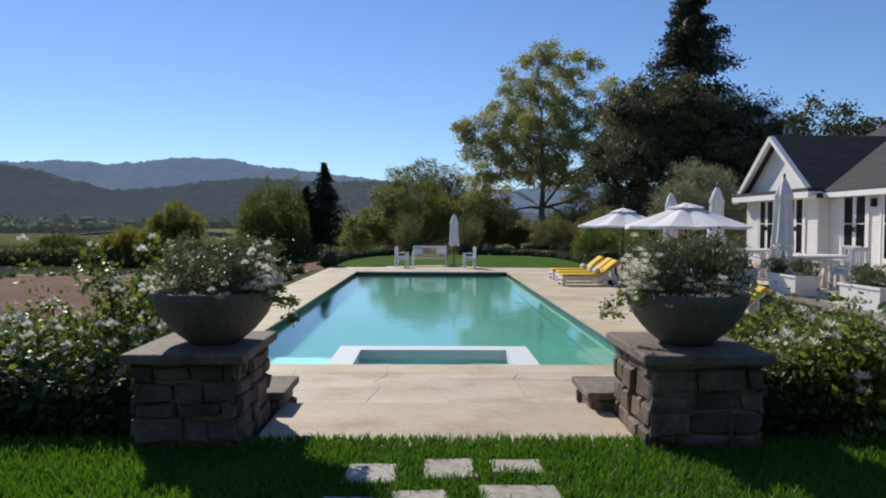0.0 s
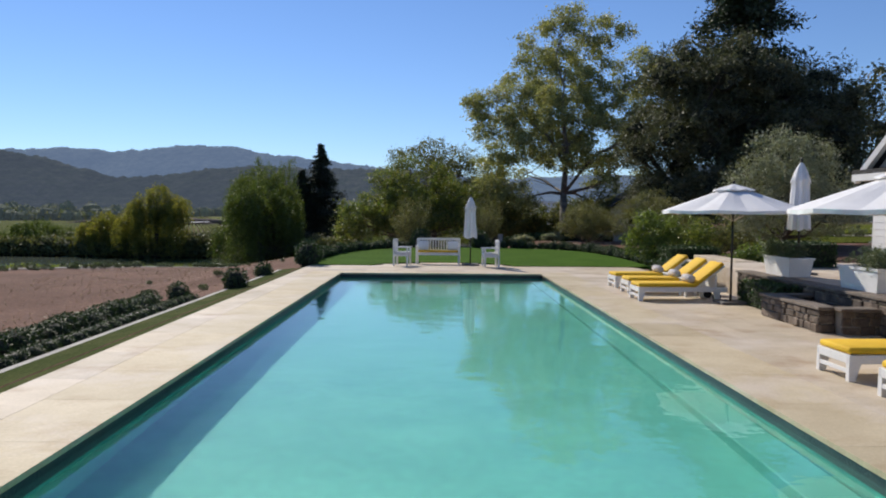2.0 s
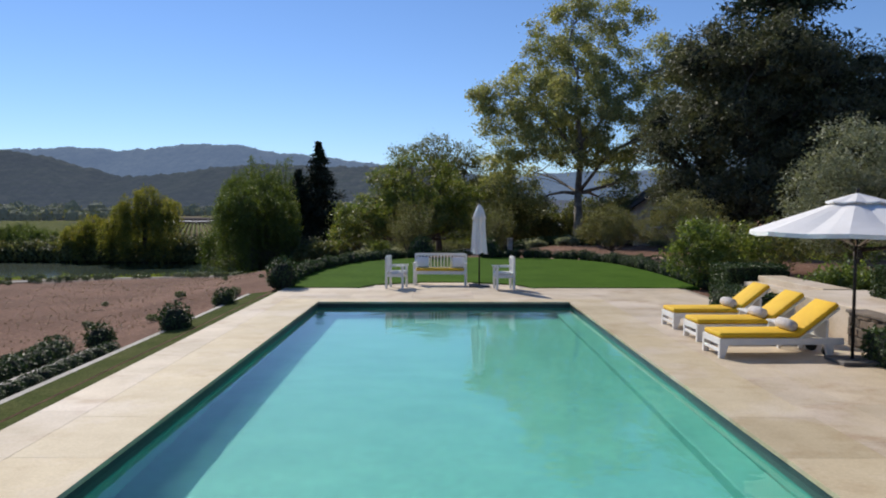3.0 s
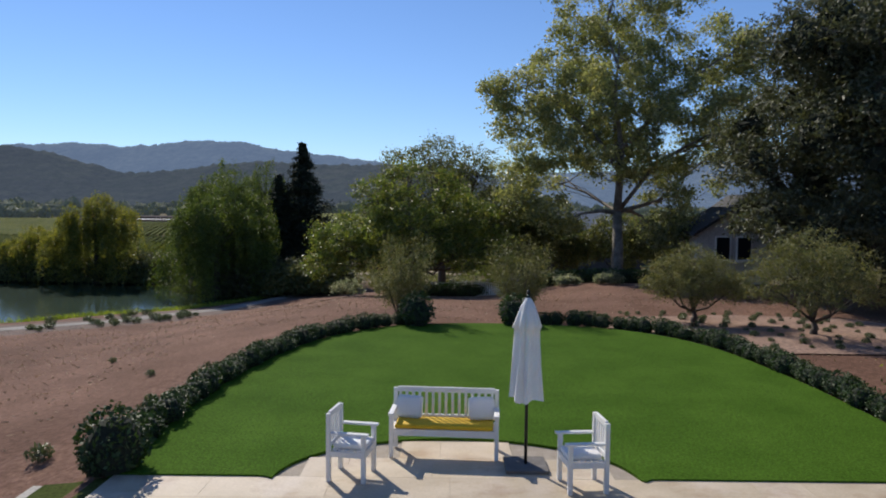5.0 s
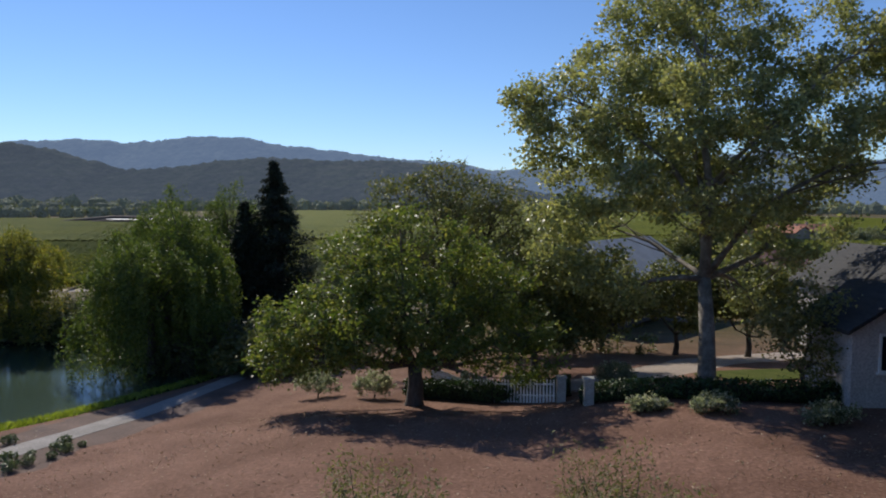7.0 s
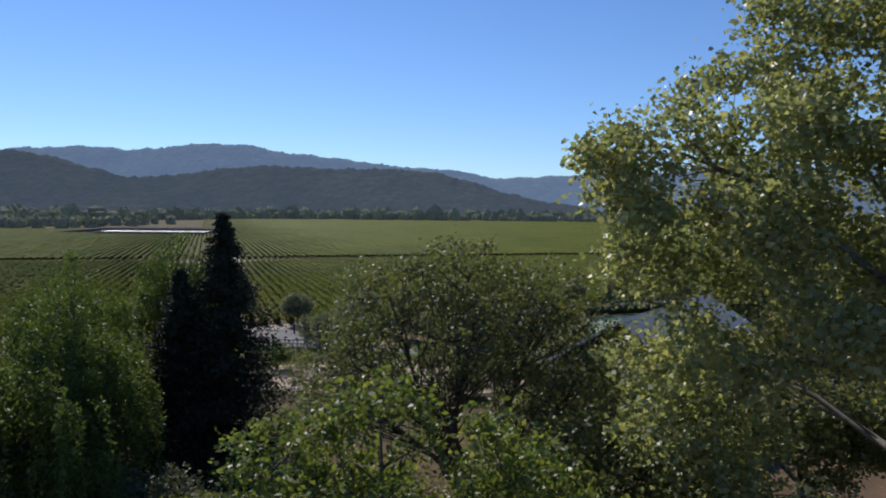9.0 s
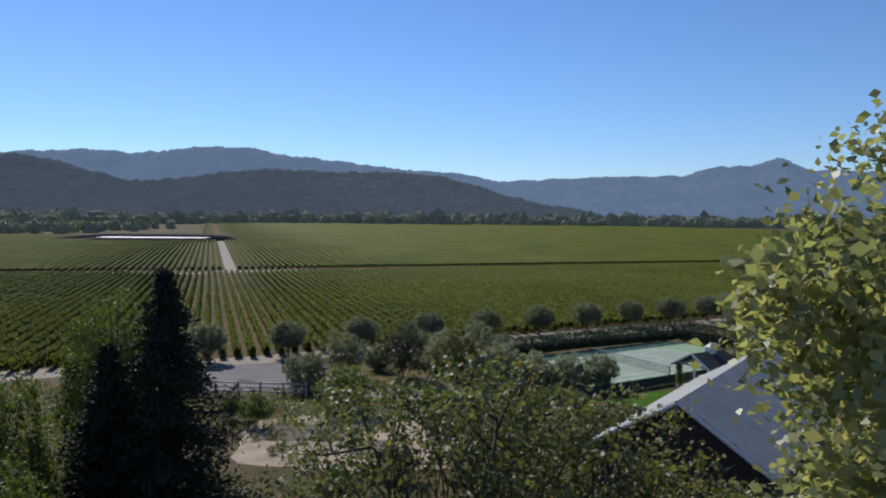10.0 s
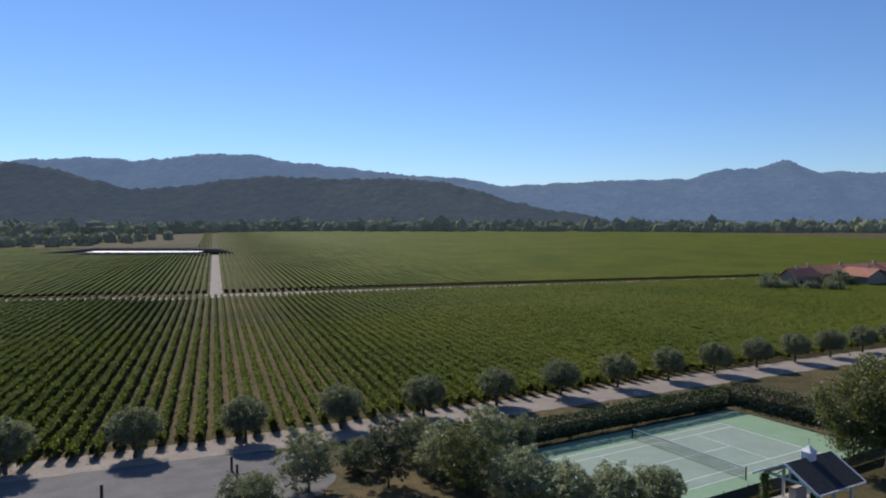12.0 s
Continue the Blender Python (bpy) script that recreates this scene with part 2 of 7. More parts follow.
M["grass_blade"] = leaf_mat("grass_blades", (0.048, 0.132, 0.014), (0.108, 0.228, 0.030))
M["reed"] = leaf_mat("bank_grass", (0.15, 0.22, 0.028), (0.30, 0.37, 0.055))
M["far_tree"] = leaf_mat("far_tree_leaves", (0.08, 0.10, 0.065), (0.16, 0.18, 0.10), (0.24, 0.22, 0.11), let_by=0.4)
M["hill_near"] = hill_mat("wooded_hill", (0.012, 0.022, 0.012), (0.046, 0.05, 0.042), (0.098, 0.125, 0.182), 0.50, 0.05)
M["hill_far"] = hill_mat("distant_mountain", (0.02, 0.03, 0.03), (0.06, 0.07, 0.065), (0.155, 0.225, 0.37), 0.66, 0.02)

# window glass: dark rooms behind
m, t, b = nodes("window_glass")
b.inputs["Base Color"].default_value = (0.015, 0.017, 0.02, 1)
b.inputs["Roughness"].default_value = 0.08
M["glass"] = m

# pool water: clear, with small ripples
m, t, b = nodes("pool_water")
b.inputs["Base Color"].default_value = (0.72, 0.97, 0.95, 1)
b.inputs["Transmission Weight"].default_value = 1.0
b.inputs["Roughness"].default_value = 0.02
b.inputs["IOR"].default_value = 1.33
bump(t, b, noise_tex(t, 2.2, 3.0), 0.10, 0.05)
M["water"] = m
m, t, b = nodes("pond_water")
t.links.new(ramp(t, noise_tex(t, 0.15), [(0.3, (0.010, 0.030, 0.020)), (0.7, (0.022, 0.050, 0.034))]), b.inputs["Base Color"])
b.inputs["Roughness"].default_value = 0.12
b.inputs["Specular IOR Level"].default_value = 0.28
bump(t, b, noise_tex(t, 2.5, 3.0), 0.07, 0.04)
M["pond"] = m

# ground: dry reddish mulch by the garden, tilled soil and stubble further out
m, t, b = nodes("dry_ground")
near = ramp(t, noise_tex(t, 0.35, 6.0), [(0.3, (0.148, 0.081, 0.056)), (0.7, (0.262, 0.152, 0.110))])
speck = ramp(t, noise_tex(t, 9.0, 4.0, 0.7), [(0.35, (0.62, 0.6, 0.58)), (0.62, (1.05, 1.05, 1.05)), (0.78, (1.7, 1.6, 1.45))])
near = mix(t, 1.0, near, speck, "MULTIPLY")
far = ramp(t, noise_tex(t, 0.05, 6.0), [(0.3, (0.075, 0.068, 0.026)), (0.7, (0.155, 0.118, 0.062))])
weedy = ramp(t, noise_tex(t, 0.6, 6.0, 0.7), [(0.42, (0.75, 0.85, 0.8)), (0.6, (1.25, 1.1, 1.05))])
far = mix(t, 1.0, mix(t, 1.0, far, weedy, "MULTIPLY"), speck, "MULTIPLY")
geo = t.nodes.new("ShaderNodeNewGeometry")
sep = t.nodes.new("ShaderNodeSeparateXYZ")
t.links.new(geo.outputs["Position"], sep.inputs[0])
mr = t.nodes.new("ShaderNodeMapRange")
mr.inputs[1].default_value, mr.inputs[2].default_value = 72, 95
t.links.new(sep.outputs[1], mr.inputs[0])
t.links.new(mix(t, mr.outputs[0], near, far), b.inputs["Base Color"])
b.inputs["Roughness"].default_value = 0.95
b.inputs["Specular IOR Level"].default_value = 0.1
bump(t, b, noise_tex(t, 7.0, 6.0, 0.7), 0.8, 0.06)
M["ground"] = m


# ---- building helpers ----
def mesh_of(name, verts, faces, mats, smooth=False):
    me = bpy.data.meshes.new(name)
    me.from_pydata(verts, [], faces)
    for x in mats if isinstance(mats, (list, tuple)) else [mats]:
        me.materials.append(x)
    if smooth:
        me.polygons.foreach_set("use_smooth", [True] * len(me.polygons))
    me.update()
    return me


def part(name, bm, material, parent, label="", smooth=False):
    me = bm
    if isinstance(bm, bmesh.types.BMesh):
        me = bpy.data.meshes.new(name)
        bm.to_mesh(me)
        bm.free()
        me.materials.append(material)
        if smooth:
            me.polygons.foreach_set("use_smooth", [True] * len(me.polygons))
    ob = new(name, me)
    ob.parent = parent
    if label:
        ob["label"] = label
    return ob


def thing(name, label, category, m=None, group="", kind=""):
    ob = new(name)
    ob.empty_display_size = 0.1
    if m is not None:
        ob.matrix_basis = m
    return tagged(ob, label, category, group, kind)


def box(bm, x0, x1, y0, y1, z0, z1, bev=0.0, rot=None):
    r = bmesh.ops.create_cube(bm, size=1)
    mat = Matrix.Translation(((x0 + x1) / 2, (y0 + y1) / 2, (z0 + z1) / 2)) @ Matrix.Diagonal((abs(x1 - x0), abs(y1 - y0), abs(z1 - z0), 1))
    if rot is not None:
        mat = rot @ mat
    bmesh.ops.transform(bm, matrix=mat, verts=r["verts"])
    if bev:
        es = {e for v in r["verts"] for e in v.link_edges}
        bmesh.ops.bevel(bm, geom=list(es), offset=bev, segments=2, affect="EDGES", profile=0.5)
    return bm


def boxes(*specs, bev=0.0, rot=None):
    bm = bmesh.new()
    for s in specs:
        box(bm, *s, bev=bev, rot=rot)
    return bm


def tube(bm, pts, radii, sides=8):
    rings = []
    pts = [Vector(p) for p in pts]
    for k, p in enumerate(pts):
        d = (pts[min(k + 1, len(pts) - 1)] - pts[max(k - 1, 0)]).normalized()
        a = d.orthogonal().normalized() if abs(d.z) < 0.9 else Vector((1, 0, 0)) - d * d.x
        a.normalize()
        c = d.cross(a)
        rings.append([bm.verts.new(p + (a * math.cos(2 * math.pi * i / sides) + c * math.sin(2 * math.pi * i / sides)) * radii[k]) for i in range(sides)])
    for r0, r1 in zip(rings, rings[1:]):
        for i in range(sides):
            bm.faces.new((r0[i], r0[(i + 1) % sides], r1[(i + 1) % sides], r1[i]))
    for r, rev in ((rings[0], True), (rings[-1], False)):
        bm.faces.new(r[::-1] if rev else r)
    return bm


def lathe(bm, profile, sides=32, z0=0.0):
    rings = []
    for r, z in profile:
        rings.append([bm.verts.new((r * math.cos(2 * math.pi * i / sides), r * math.sin(2 * math.pi * i / sides), z + z0)) for i in range(sides)])
    for r0, r1 in zip(rings, rings[1:]):
        for i in range(sides):
            bm.faces.new((r0[i], r0[(i + 1) % sides], r1[(i + 1) % sides], r1[i]))
    return bm


rng = np.random.default_rng(7)


def leaf_mesh(name, centres, size, mat, flat=0.3, aspect=0.6, droop=0.0, spread=0.35):
    """Small folded leaves, one at each centre."""
    n = len(centres)
    c = np.asarray(centres, float)
    d = rng.normal(size=(n, 3))
    d[:, 2] = d[:, 2] * (1 - flat) - droop
    d /= np.linalg.norm(d, axis=1)[:, None] + 1e-9
    u = rng.normal(size=(n, 3))
    w = np.cross(d, u)
    w /= np.linalg.norm(w, axis=1)[:, None] + 1e-9
    s = (size * rng.uniform(1 - spread, 1 + spread, n))[:, None]
    nrm = np.cross(w, d)
    v = np.empty((n, 4, 3))
    v[:, 0] = c - d * s * 0.5
    v[:, 1] = c + w * s * aspect * 0.5 + nrm * s * 0.12
    v[:, 2] = c + d * s * 0.5
    v[:, 3] = c - w * s * aspect * 0.5 + nrm * s * 0.12
    me = bpy.data.meshes.new(name)
    me.vertices.add(n * 4)
    me.vertices.foreach_set("co", v.reshape(-1))
    me.loops.add(n * 4)
    me.loops.foreach_set("vertex_index", np.arange(n * 4, dtype=np.int32))
    me.polygons.add(n)
    me.polygons.foreach_set("loop_start", np.arange(0, n * 4, 4, dtype=np.int32))
    me.polygons.foreach_set("loop_total", np.full(n, 4, dtype=np.int32))
    me.materials.append(mat)
    me.update(calc_edges=True)
    return me


def in_ball(n, inner=0.0):
    d = rng.normal(size=(n, 3))
    d /= np.linalg.norm(d, axis=1)[:, None] + 1e-9
    return d * (inner ** 3 + (1 - inner ** 3) * rng.random(n))[:, None] ** (1 / 3)


def clumped(blobs, n, clump=0.5, per=60, inner=0.55, flat=0.75):
    """Points in tight clumps near the surface of several ellipsoids. Gives points and clump centres by blob."""
    vol = np.array([b[3] ** 2 for b in blobs], float)
    out, mids = [], []
    for b, share in zip(blobs, vol / vol.sum()):
        k = max(3, int(n * share / per))
        rz = b[4] if len(b) > 4 else b[3]
        mid = np.array(b[:3]) + in_ball(k, inner) * np.array([b[3], b[3], rz])
        mids.append(mid)
        r = clump * rng.uniform(0.6, 1.3, k)
        idx = np.repeat(np.arange(k), per)
        out.append(mid[idx] + rng.normal(size=(k * per, 3)) * 0.55 * r[idx][:, None] * np.array([1, 1, flat]))
    return np.concatenate(out), mids


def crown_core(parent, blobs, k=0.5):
    """Closed filler bodies, coloured dark for the shade inside a dense crown."""
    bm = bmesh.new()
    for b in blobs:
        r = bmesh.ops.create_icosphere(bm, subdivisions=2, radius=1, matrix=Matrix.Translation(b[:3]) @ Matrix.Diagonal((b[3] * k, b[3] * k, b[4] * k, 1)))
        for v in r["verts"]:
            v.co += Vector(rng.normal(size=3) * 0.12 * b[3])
    part("crown_filler", bm, M["shade_core"], parent, "dark filler standing in for shade inside the crown")


def tree(name, label, base, blobs, leaf, n, leaf_m, bark_m, r0, fork, clump=0.6, per=60, inner=0.55, twigs=4, lean=(0, 0), twig_out=1.0, category="tree", group="", limb=0.45, aspect=0.6, droop=0.0, leader=0.0):
    """A tapered trunk with limbs that reach every mass of the crown, and a crown of single leaves."""
    ob = thing(name, label, category, Matrix.Translation(base), group)
    pts, mids = clumped(blobs, n, clump, per, inner)
    bm = bmesh.new()
    top = Vector((lean[0], lean[1], fork))
    tip = Vector((lean[0] * 1.6, lean[1] * 1.8, max(leader, fork)))
    tube(bm, [(0, 0, -0.3), (0.02, 0, 0.15), top * 0.5 + Vector((0.06, -0.04, 0)), top], [r0 * 1.5, r0 * 1.08, r0 * 0.9, r0 * 0.75], 10)
    if leader > fork:
        tube(bm, [top, top.lerp(tip, 0.35) + Vector((0.25, 0.1, 0)), top.lerp(tip, 0.7) + Vector((-0.2, 0.1, 0)), tip], [r0 * 0.72, r0 * 0.5, r0 * 0.3, r0 * 0.1], 8)
    # main limbs first; in tall crowns each smaller mass hangs on the nearest limb below it
    nodes_on = []
    order = list(range(len(blobs)))
    if leader > fork:
        P = np.array([b[:3] for b in blobs])
        chosen = [int(np.argmax(P[:, 2]))]
        while len(chosen) < min(11, len(blobs)):
            chosen.append(int(np.argmax(np.min([np.linalg.norm(P - P[j], axis=1) for j in chosen], axis=0))))
        order = chosen + [j for j in np.argsort(np.linalg.norm(P - np.array((top.x, top.y, fork)), axis=1)) if j not in chosen]
        nodes_on = [(top.lerp(tip, q / 12), r0 * (0.7 - 0.045 * q)) for q in range(13)]
    for rank, j in enumerate(order):
        b, mid = blobs[j], mids[j]
        c = Vector(b[:3])
        root, lr = top, r0 * limb
        if leader > fork and rank < 11:
            reach = (Vector((c.x, c.y, 0)) - Vector((top.x, top.y, 0))).length
            u = min(0.85, max(0.0, (c.z - 0.8 * reach - fork) / (leader - fork)))
            root, lr = top.lerp(tip, u), r0 * limb * 1.7 * (1 - 0.5 * u)
        elif leader > fork:
            root, thick = min(nodes_on, key=lambda q: (q[0] - c).length + 1.6 * max(0.0, q[0].z - c.z + 0.4))
            lr = min(r0 * limb * 0.6, thick * 0.8)
        way = c - root
        bend = Vector(rng.normal(size=3) * 0.1 * way.length)
        q = [root, root + way * 0.33 + bend + Vector((0, 0, -0.05 * way.length)), root + way * 0.68 + bend * 0.7, c]
        tube(bm, q, [lr * 1.05, lr * 0.8, lr * 0.5, lr * 0.22], 7)
        if leader > fork:
            nodes_on += [(q[k].lerp(q[k + 1], w), lr * (0.95 - 0.25 * k)) for k in range(3) for w in (0.35, 0.8)]
        pick = rng.permutation(len(mid))[:twigs]
        for k in pick:
            e = c + (Vector(mid[k]) - c) * twig_out
            s = q[2].lerp(q[3], rng.random()) if rng.random() < 0.6 else q[1].lerp(q[2], rng.random())
            kink = s.lerp(e, 0.5) + Vector(rng.normal(size=3) * 0.08 * (e - s).length)
            tube(bm, [s, kink, e], [lr * 0.26, lr * 0.15, lr * 0.05], 5)
    part("trunk", bm, bark_m, ob, smooth=True)
    part("crown", leaf_mesh("crown", pts, leaf, leaf_m, aspect=aspect, droop=droop), None, ob)
    return ob


# ---- the lie of the land ----
YS = [-500, 45, 51, 56, 62, 68, 74, 85, 110, 131, 150, 200, 300, 6000]
ZS = [-0.05, -0.05, -0.25, -0.6, -1.15, -1.95, -2.45, -3.0, -4.3, -5.55, -6.6, -7.4, -9.0, -9.0]
POND_Z = -3.15


def shore(y):
    y = np.asarray(y, float)
    return -19.4 + 0.5 * (y - 66)


def height(x, y):
    x, y = np.asarray(x, float), np.asarray(y, float)
    h = np.interp(y, YS, ZS)
    # falls away to the left, a low rise to the right
    left = np.clip(-5.0 - x, 0, 9)
    h = h - 0.17 * (left - np.clip(left - 7, 0, 2) ** 2 * 0.25) * np.interp(y, [60, 76, 95], [1.0, 0.35, 0.0])
    h = h - 0.22 * np.clip((-4.9 - x) / 0.9, 0, 1) * np.clip((36 - y) / 3, 0, 1)
    rise = np.clip((x - 1) / 7, 0, 1)
    h = h + 0.85 * rise * rise * (3 - 2 * rise) * np.clip((y - 50) / 10, 0, 1) * np.clip((82 - y) / 14, 0, 1)
    # slope to the pond and its hollow
    edge = shore(y)
    d = edge - x
    inside = np.clip((y - 34) / 12, 0, 1) * np.clip((84 - y) / 4, 0, 1)
    h = h - inside * (np.clip((d + 2.0) / 2.0, 0, 1) * 0.5 + np.clip(d / 3, 0, 1) * 1.3) * np.clip((x + 75) / 12, 0, 1)
    # upper grass terrace at the start
    h = h + 0.8 * np.clip((7.4 - y) / 2.6, 0, 1) * np.clip((16 - np.abs(x)) / 5, 0, 1)
    # excavation under the pool terrace
    h = np.where((np.abs(x) < 4.4) & (y > 9) & (y < 31.5), -2.4, h)
    # level ground under the court
    a = radians(-58.4)
    u, v = (x - 19.35) * math.cos(a) + (y - 144.0) * math.sin(a), -(x - 19.35) * math.sin(a) + (y - 144.0) * math.cos(a)
    k = np.clip((13 - np.abs(u)) / 3, 0, 1) * np.clip((21 - np.abs(v)) / 3, 0, 1)
    return h * (1 - k) - 5.83 * k


def hz(x, y):
    return float(height(x, y))


def sheet(name, xs, ys, mat, lift=0.0, smooth=True):
    X, Y = np.meshgrid(xs, ys)
    Z = height(X, Y) + lift
    v = np.stack([X, Y, Z], -1).reshape(-1, 3)
    nx, ny = len(xs), len(ys)
    i = np.arange(ny - 1)[:, None] * nx + np.arange(nx - 1)[None]
    f = np.stack([i, i + 1, i + nx + 1, i + nx], -1).reshape(-1, 4)
    return mesh_of(name, v.tolist(), f.tolist(), mat, smooth)


gx = np.concatenate([-np.geomspace(4800, 62, 26), np.arange(-60, 60.1, 1.0), np.geomspace(62, 4800, 26)])
gy = np.concatenate([np.linspace(-400, -12, 10), np.arange(-10, 100, 1.0), np.arange(100, 204, 2.0), np.geomspace(205, 4900, 40)])
tagged(new("ground", sheet("ground", gx, gy, M["ground"])), "dry reddish mulched ground falling gently to the vineyard", "ground", kind="structure")


def strip(name, line, width, mat, label, category, lift=0.03, step=1.0, kind="structure"):
    """A band laid on the ground along a line."""
    pts = [Vector((*line[0], 0))]
    for a, b in zip(line, line[1:]):
        k = max(1, int(math.dist(a, b) / step))
        pts += [Vector((a[0] + (b[0] - a[0]) * i / k, a[1] + (b[1] - a[1]) * i / k, 0)) for i in range(1, k + 1)]
    v, f = [], []
    for i, p in enumerate(pts):
        d = (pts[min(i + 1, len(pts) - 1)] - pts[max(i - 1, 0)]).normalized()
        s = Vector((d.y, -d.x, 0)) * width / 2 * (1 + 0.05 * math.sin(i * 1.7))
        for q in (-1, -0.4, 0.4, 1):
            w = p + s * q
            v.append((w.x, w.y, hz(w.x, w.y) + lift - 0.03 * (abs(q) == 1)))
        if i:
            o = (i - 1) * 4
            f += [(o + k, o + k + 1, o + k + 5, o + k + 4) for k in range(3)]
    return tagged(new(name, mesh_of(name, v, f, mat, True)), label, category, kind=kind)


def patch(name, cx, cy, rx, ry, mat, label, category, lift=0.03, rot=0.0, power=2.0, kind="structure"):
    """A rounded plot laid on the ground."""
    v, f = [], []
    n, rings = 40, 8
    for r in range(rings + 1):
        for i in range(n):
            a = 2 * math.pi * i / n
            c, s = math.cos(a), math.sin(a)
            k = (abs(c) ** power + abs(s) ** power) ** (-1 / power) * r / rings * (1 + 0.16 * noise.noise(Vector((c * 1.6 + cx, s * 1.6 + cy, 0))) + 0.06 * noise.noise(Vector((c * 5 + cx, s * 5, 1))))
            x, y = c * k * rx, s * k * ry
            X, Y = cx + x * math.cos(rot) - y * math.sin(rot), cy + x * math.sin(rot) + y * math.cos(rot)
            v.append((X, Y, hz(X, Y) + lift))
    for r in range(rings):
        for i in range(n):
            a, b2 = r * n + i, r * n + (i + 1) % n
            f.append((a, a + n, b2 + n, b2))
    return tagged(new(name, mesh_of(name, v, f, mat, True)), label, category, kind=kind)


# pond
PATH_LINE = [(-44, 30), (-30, 41), (-22, 49.5), (-17.7, 56.5), (-16.4, 60), (-15.1, 64), (-13.9, 68), (-12.7, 72), (-11.5, 76)]
v = [(-78, 36, POND_Z), (-9, 36, POND_Z), (-9, 86, POND_Z), (-78, 86, POND_Z)]
tagged(new("water", mesh_of("water", v, [(0, 1, 2, 3)], M["pond"])), "dark still pond water beside the gravel path", "pond", kind="structure")
strip("planting_bed", PATH_LINE[2:], 4.8, M["brown_soil"], "dark soil bed on both sides of the path", "garden bed", lift=0.025)
strip("path", PATH_LINE, 1.25, M["path_gravel"], "narrow grey gravel path curving along the pond", "path", lift=0.07)
strip("drive", [(1.5, 68.6), (6.5, 67.6), (10, 71.5), (14, 76.5), (20, 80), (30, 84)], 3.2, M["track"], "pale dusty drive behind the trees", "road")
strip("lane", [(-24, 133), (-14, 129.6), (-7, 127.4), (-3, 125.2), (1, 122.2), (6, 117.6), (13, 111), (22, 100)], 3.8, M["gravel"], "grey gravel lane past the kitchen garden", "road")
patch("yard", -26, 135.6, 14, 8.4, M["gravel"], "grey gravel turning yard behind the rail fence", "yard", rot=0.35, power=4)
strip("track", [(-70, 122), (-39, 139.5), (0, 162), (40, 185), (90, 214), (160, 254)], 6.5, M["track"], "bare dusty track under the olive trees", "road", lift=0.05)
patch("mulch_bed", 10.2, 45.6, 5.2, 3.8, M["pale_mulch"], "pale straw mulch on the planted slope", "garden bed", lift=0.035, power=3)
patch("straw_bed", -6, 111, 11, 8, M["straw"], "straw-mulched kitchen garden plot", "garden", power=3)
patch("soil_bed", -12.5, 112.5, 3.2, 2.6, M["bare_soil"], "dark tilled soil bed with low edging", "garden", lift=0.07, power=6)
patch("soil_bed", -6.5, 108.5, 2.0, 1.8, M["bare_soil"], "dark tilled soil bed in the straw", "garden", lift=0.07, power=6)
patch("lawn_3", 18.9, 126.2, 5.8, 4.6, M["lawn"], "bright mown lawn beside the pavilion", "lawn", lift=0.06, rot=0.55, power=4)
patch("lawn_5", 14.6, 69.8, 3.6, 2.0, M["verge"], "dry sunlit grass beyond the sycamore", "lawn", lift=0.06, rot=0.4, power=3)
patch("lawn_4", -2.6, 128.6, 5.4, 1.2, M["lawn"], "mown grass verge along the lane", "lawn", lift=0.06, rot=-0.52, power=3)
patch("lawn_6", -4.6, 122.9, 4.6, 0.8, M["lawn"], "narrow grass strip below the lane", "lawn", lift=0.06, rot=-0.5, power=3)

# far hills
def hills(name, depth, half, bumps, mat, label, seed, rough, grow):
    xs = np.linspace(-half, half, 760)
    ys = np.linspace(-1, 1, 27)
    c = np.array([q[0] for q in bumps])
    h = np.array([q[1] for q in bumps])
    j = np.clip(np.searchsorted(c, xs) - 1, 0, len(c) - 2)
    u = np.clip((xs - c[j]) / (c[j + 1] - c[j]), 0, 1)
    u = 0.4 * u + 0.6 * u * u * (3 - 2 * u)
    prof = h[j] + (h[j + 1] - h[j]) * u
    v = []
    for yy in ys:
        for x, p in zip(xs, prof):
            q = Vector((x / 160 + seed, yy * 3, seed))
            k = max(0.0, 1 - abs(yy)) ** 0.9
            v.append((x + 30 * noise.noise(q), depth + yy * depth * 0.16, -12 + p * k * (1 + rough * noise.fractal(q, 0.9, 2.1, 5)) + grow * k * (abs(noise.noise(q * 9)) + 0.8 * abs(noise.noise(q * 21)))))
    nx = len(xs)
    f = [(j * nx + i, j * nx + i + 1, (j + 1) * nx + i + 1, (j + 1) * nx + i) for j in range(len(ys) - 1) for i in range(nx - 1)]
    return tagged(new(name, mesh_of(name, v, f, mat, True)), label, "hills", kind="structure")


def far_x(px, d):
    return (px - 758) / 1255 * d


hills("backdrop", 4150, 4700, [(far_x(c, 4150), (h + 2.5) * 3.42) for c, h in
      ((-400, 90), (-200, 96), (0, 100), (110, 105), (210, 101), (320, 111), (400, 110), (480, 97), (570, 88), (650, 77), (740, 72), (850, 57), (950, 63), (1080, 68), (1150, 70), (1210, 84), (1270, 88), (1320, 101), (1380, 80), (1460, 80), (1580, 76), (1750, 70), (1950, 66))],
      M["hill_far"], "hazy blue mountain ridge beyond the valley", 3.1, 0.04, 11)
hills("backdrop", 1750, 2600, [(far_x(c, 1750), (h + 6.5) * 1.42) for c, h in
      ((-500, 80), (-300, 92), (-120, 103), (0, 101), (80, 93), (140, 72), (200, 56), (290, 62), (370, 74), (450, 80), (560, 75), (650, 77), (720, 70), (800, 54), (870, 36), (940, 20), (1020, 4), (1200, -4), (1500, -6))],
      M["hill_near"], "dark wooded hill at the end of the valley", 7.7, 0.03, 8)


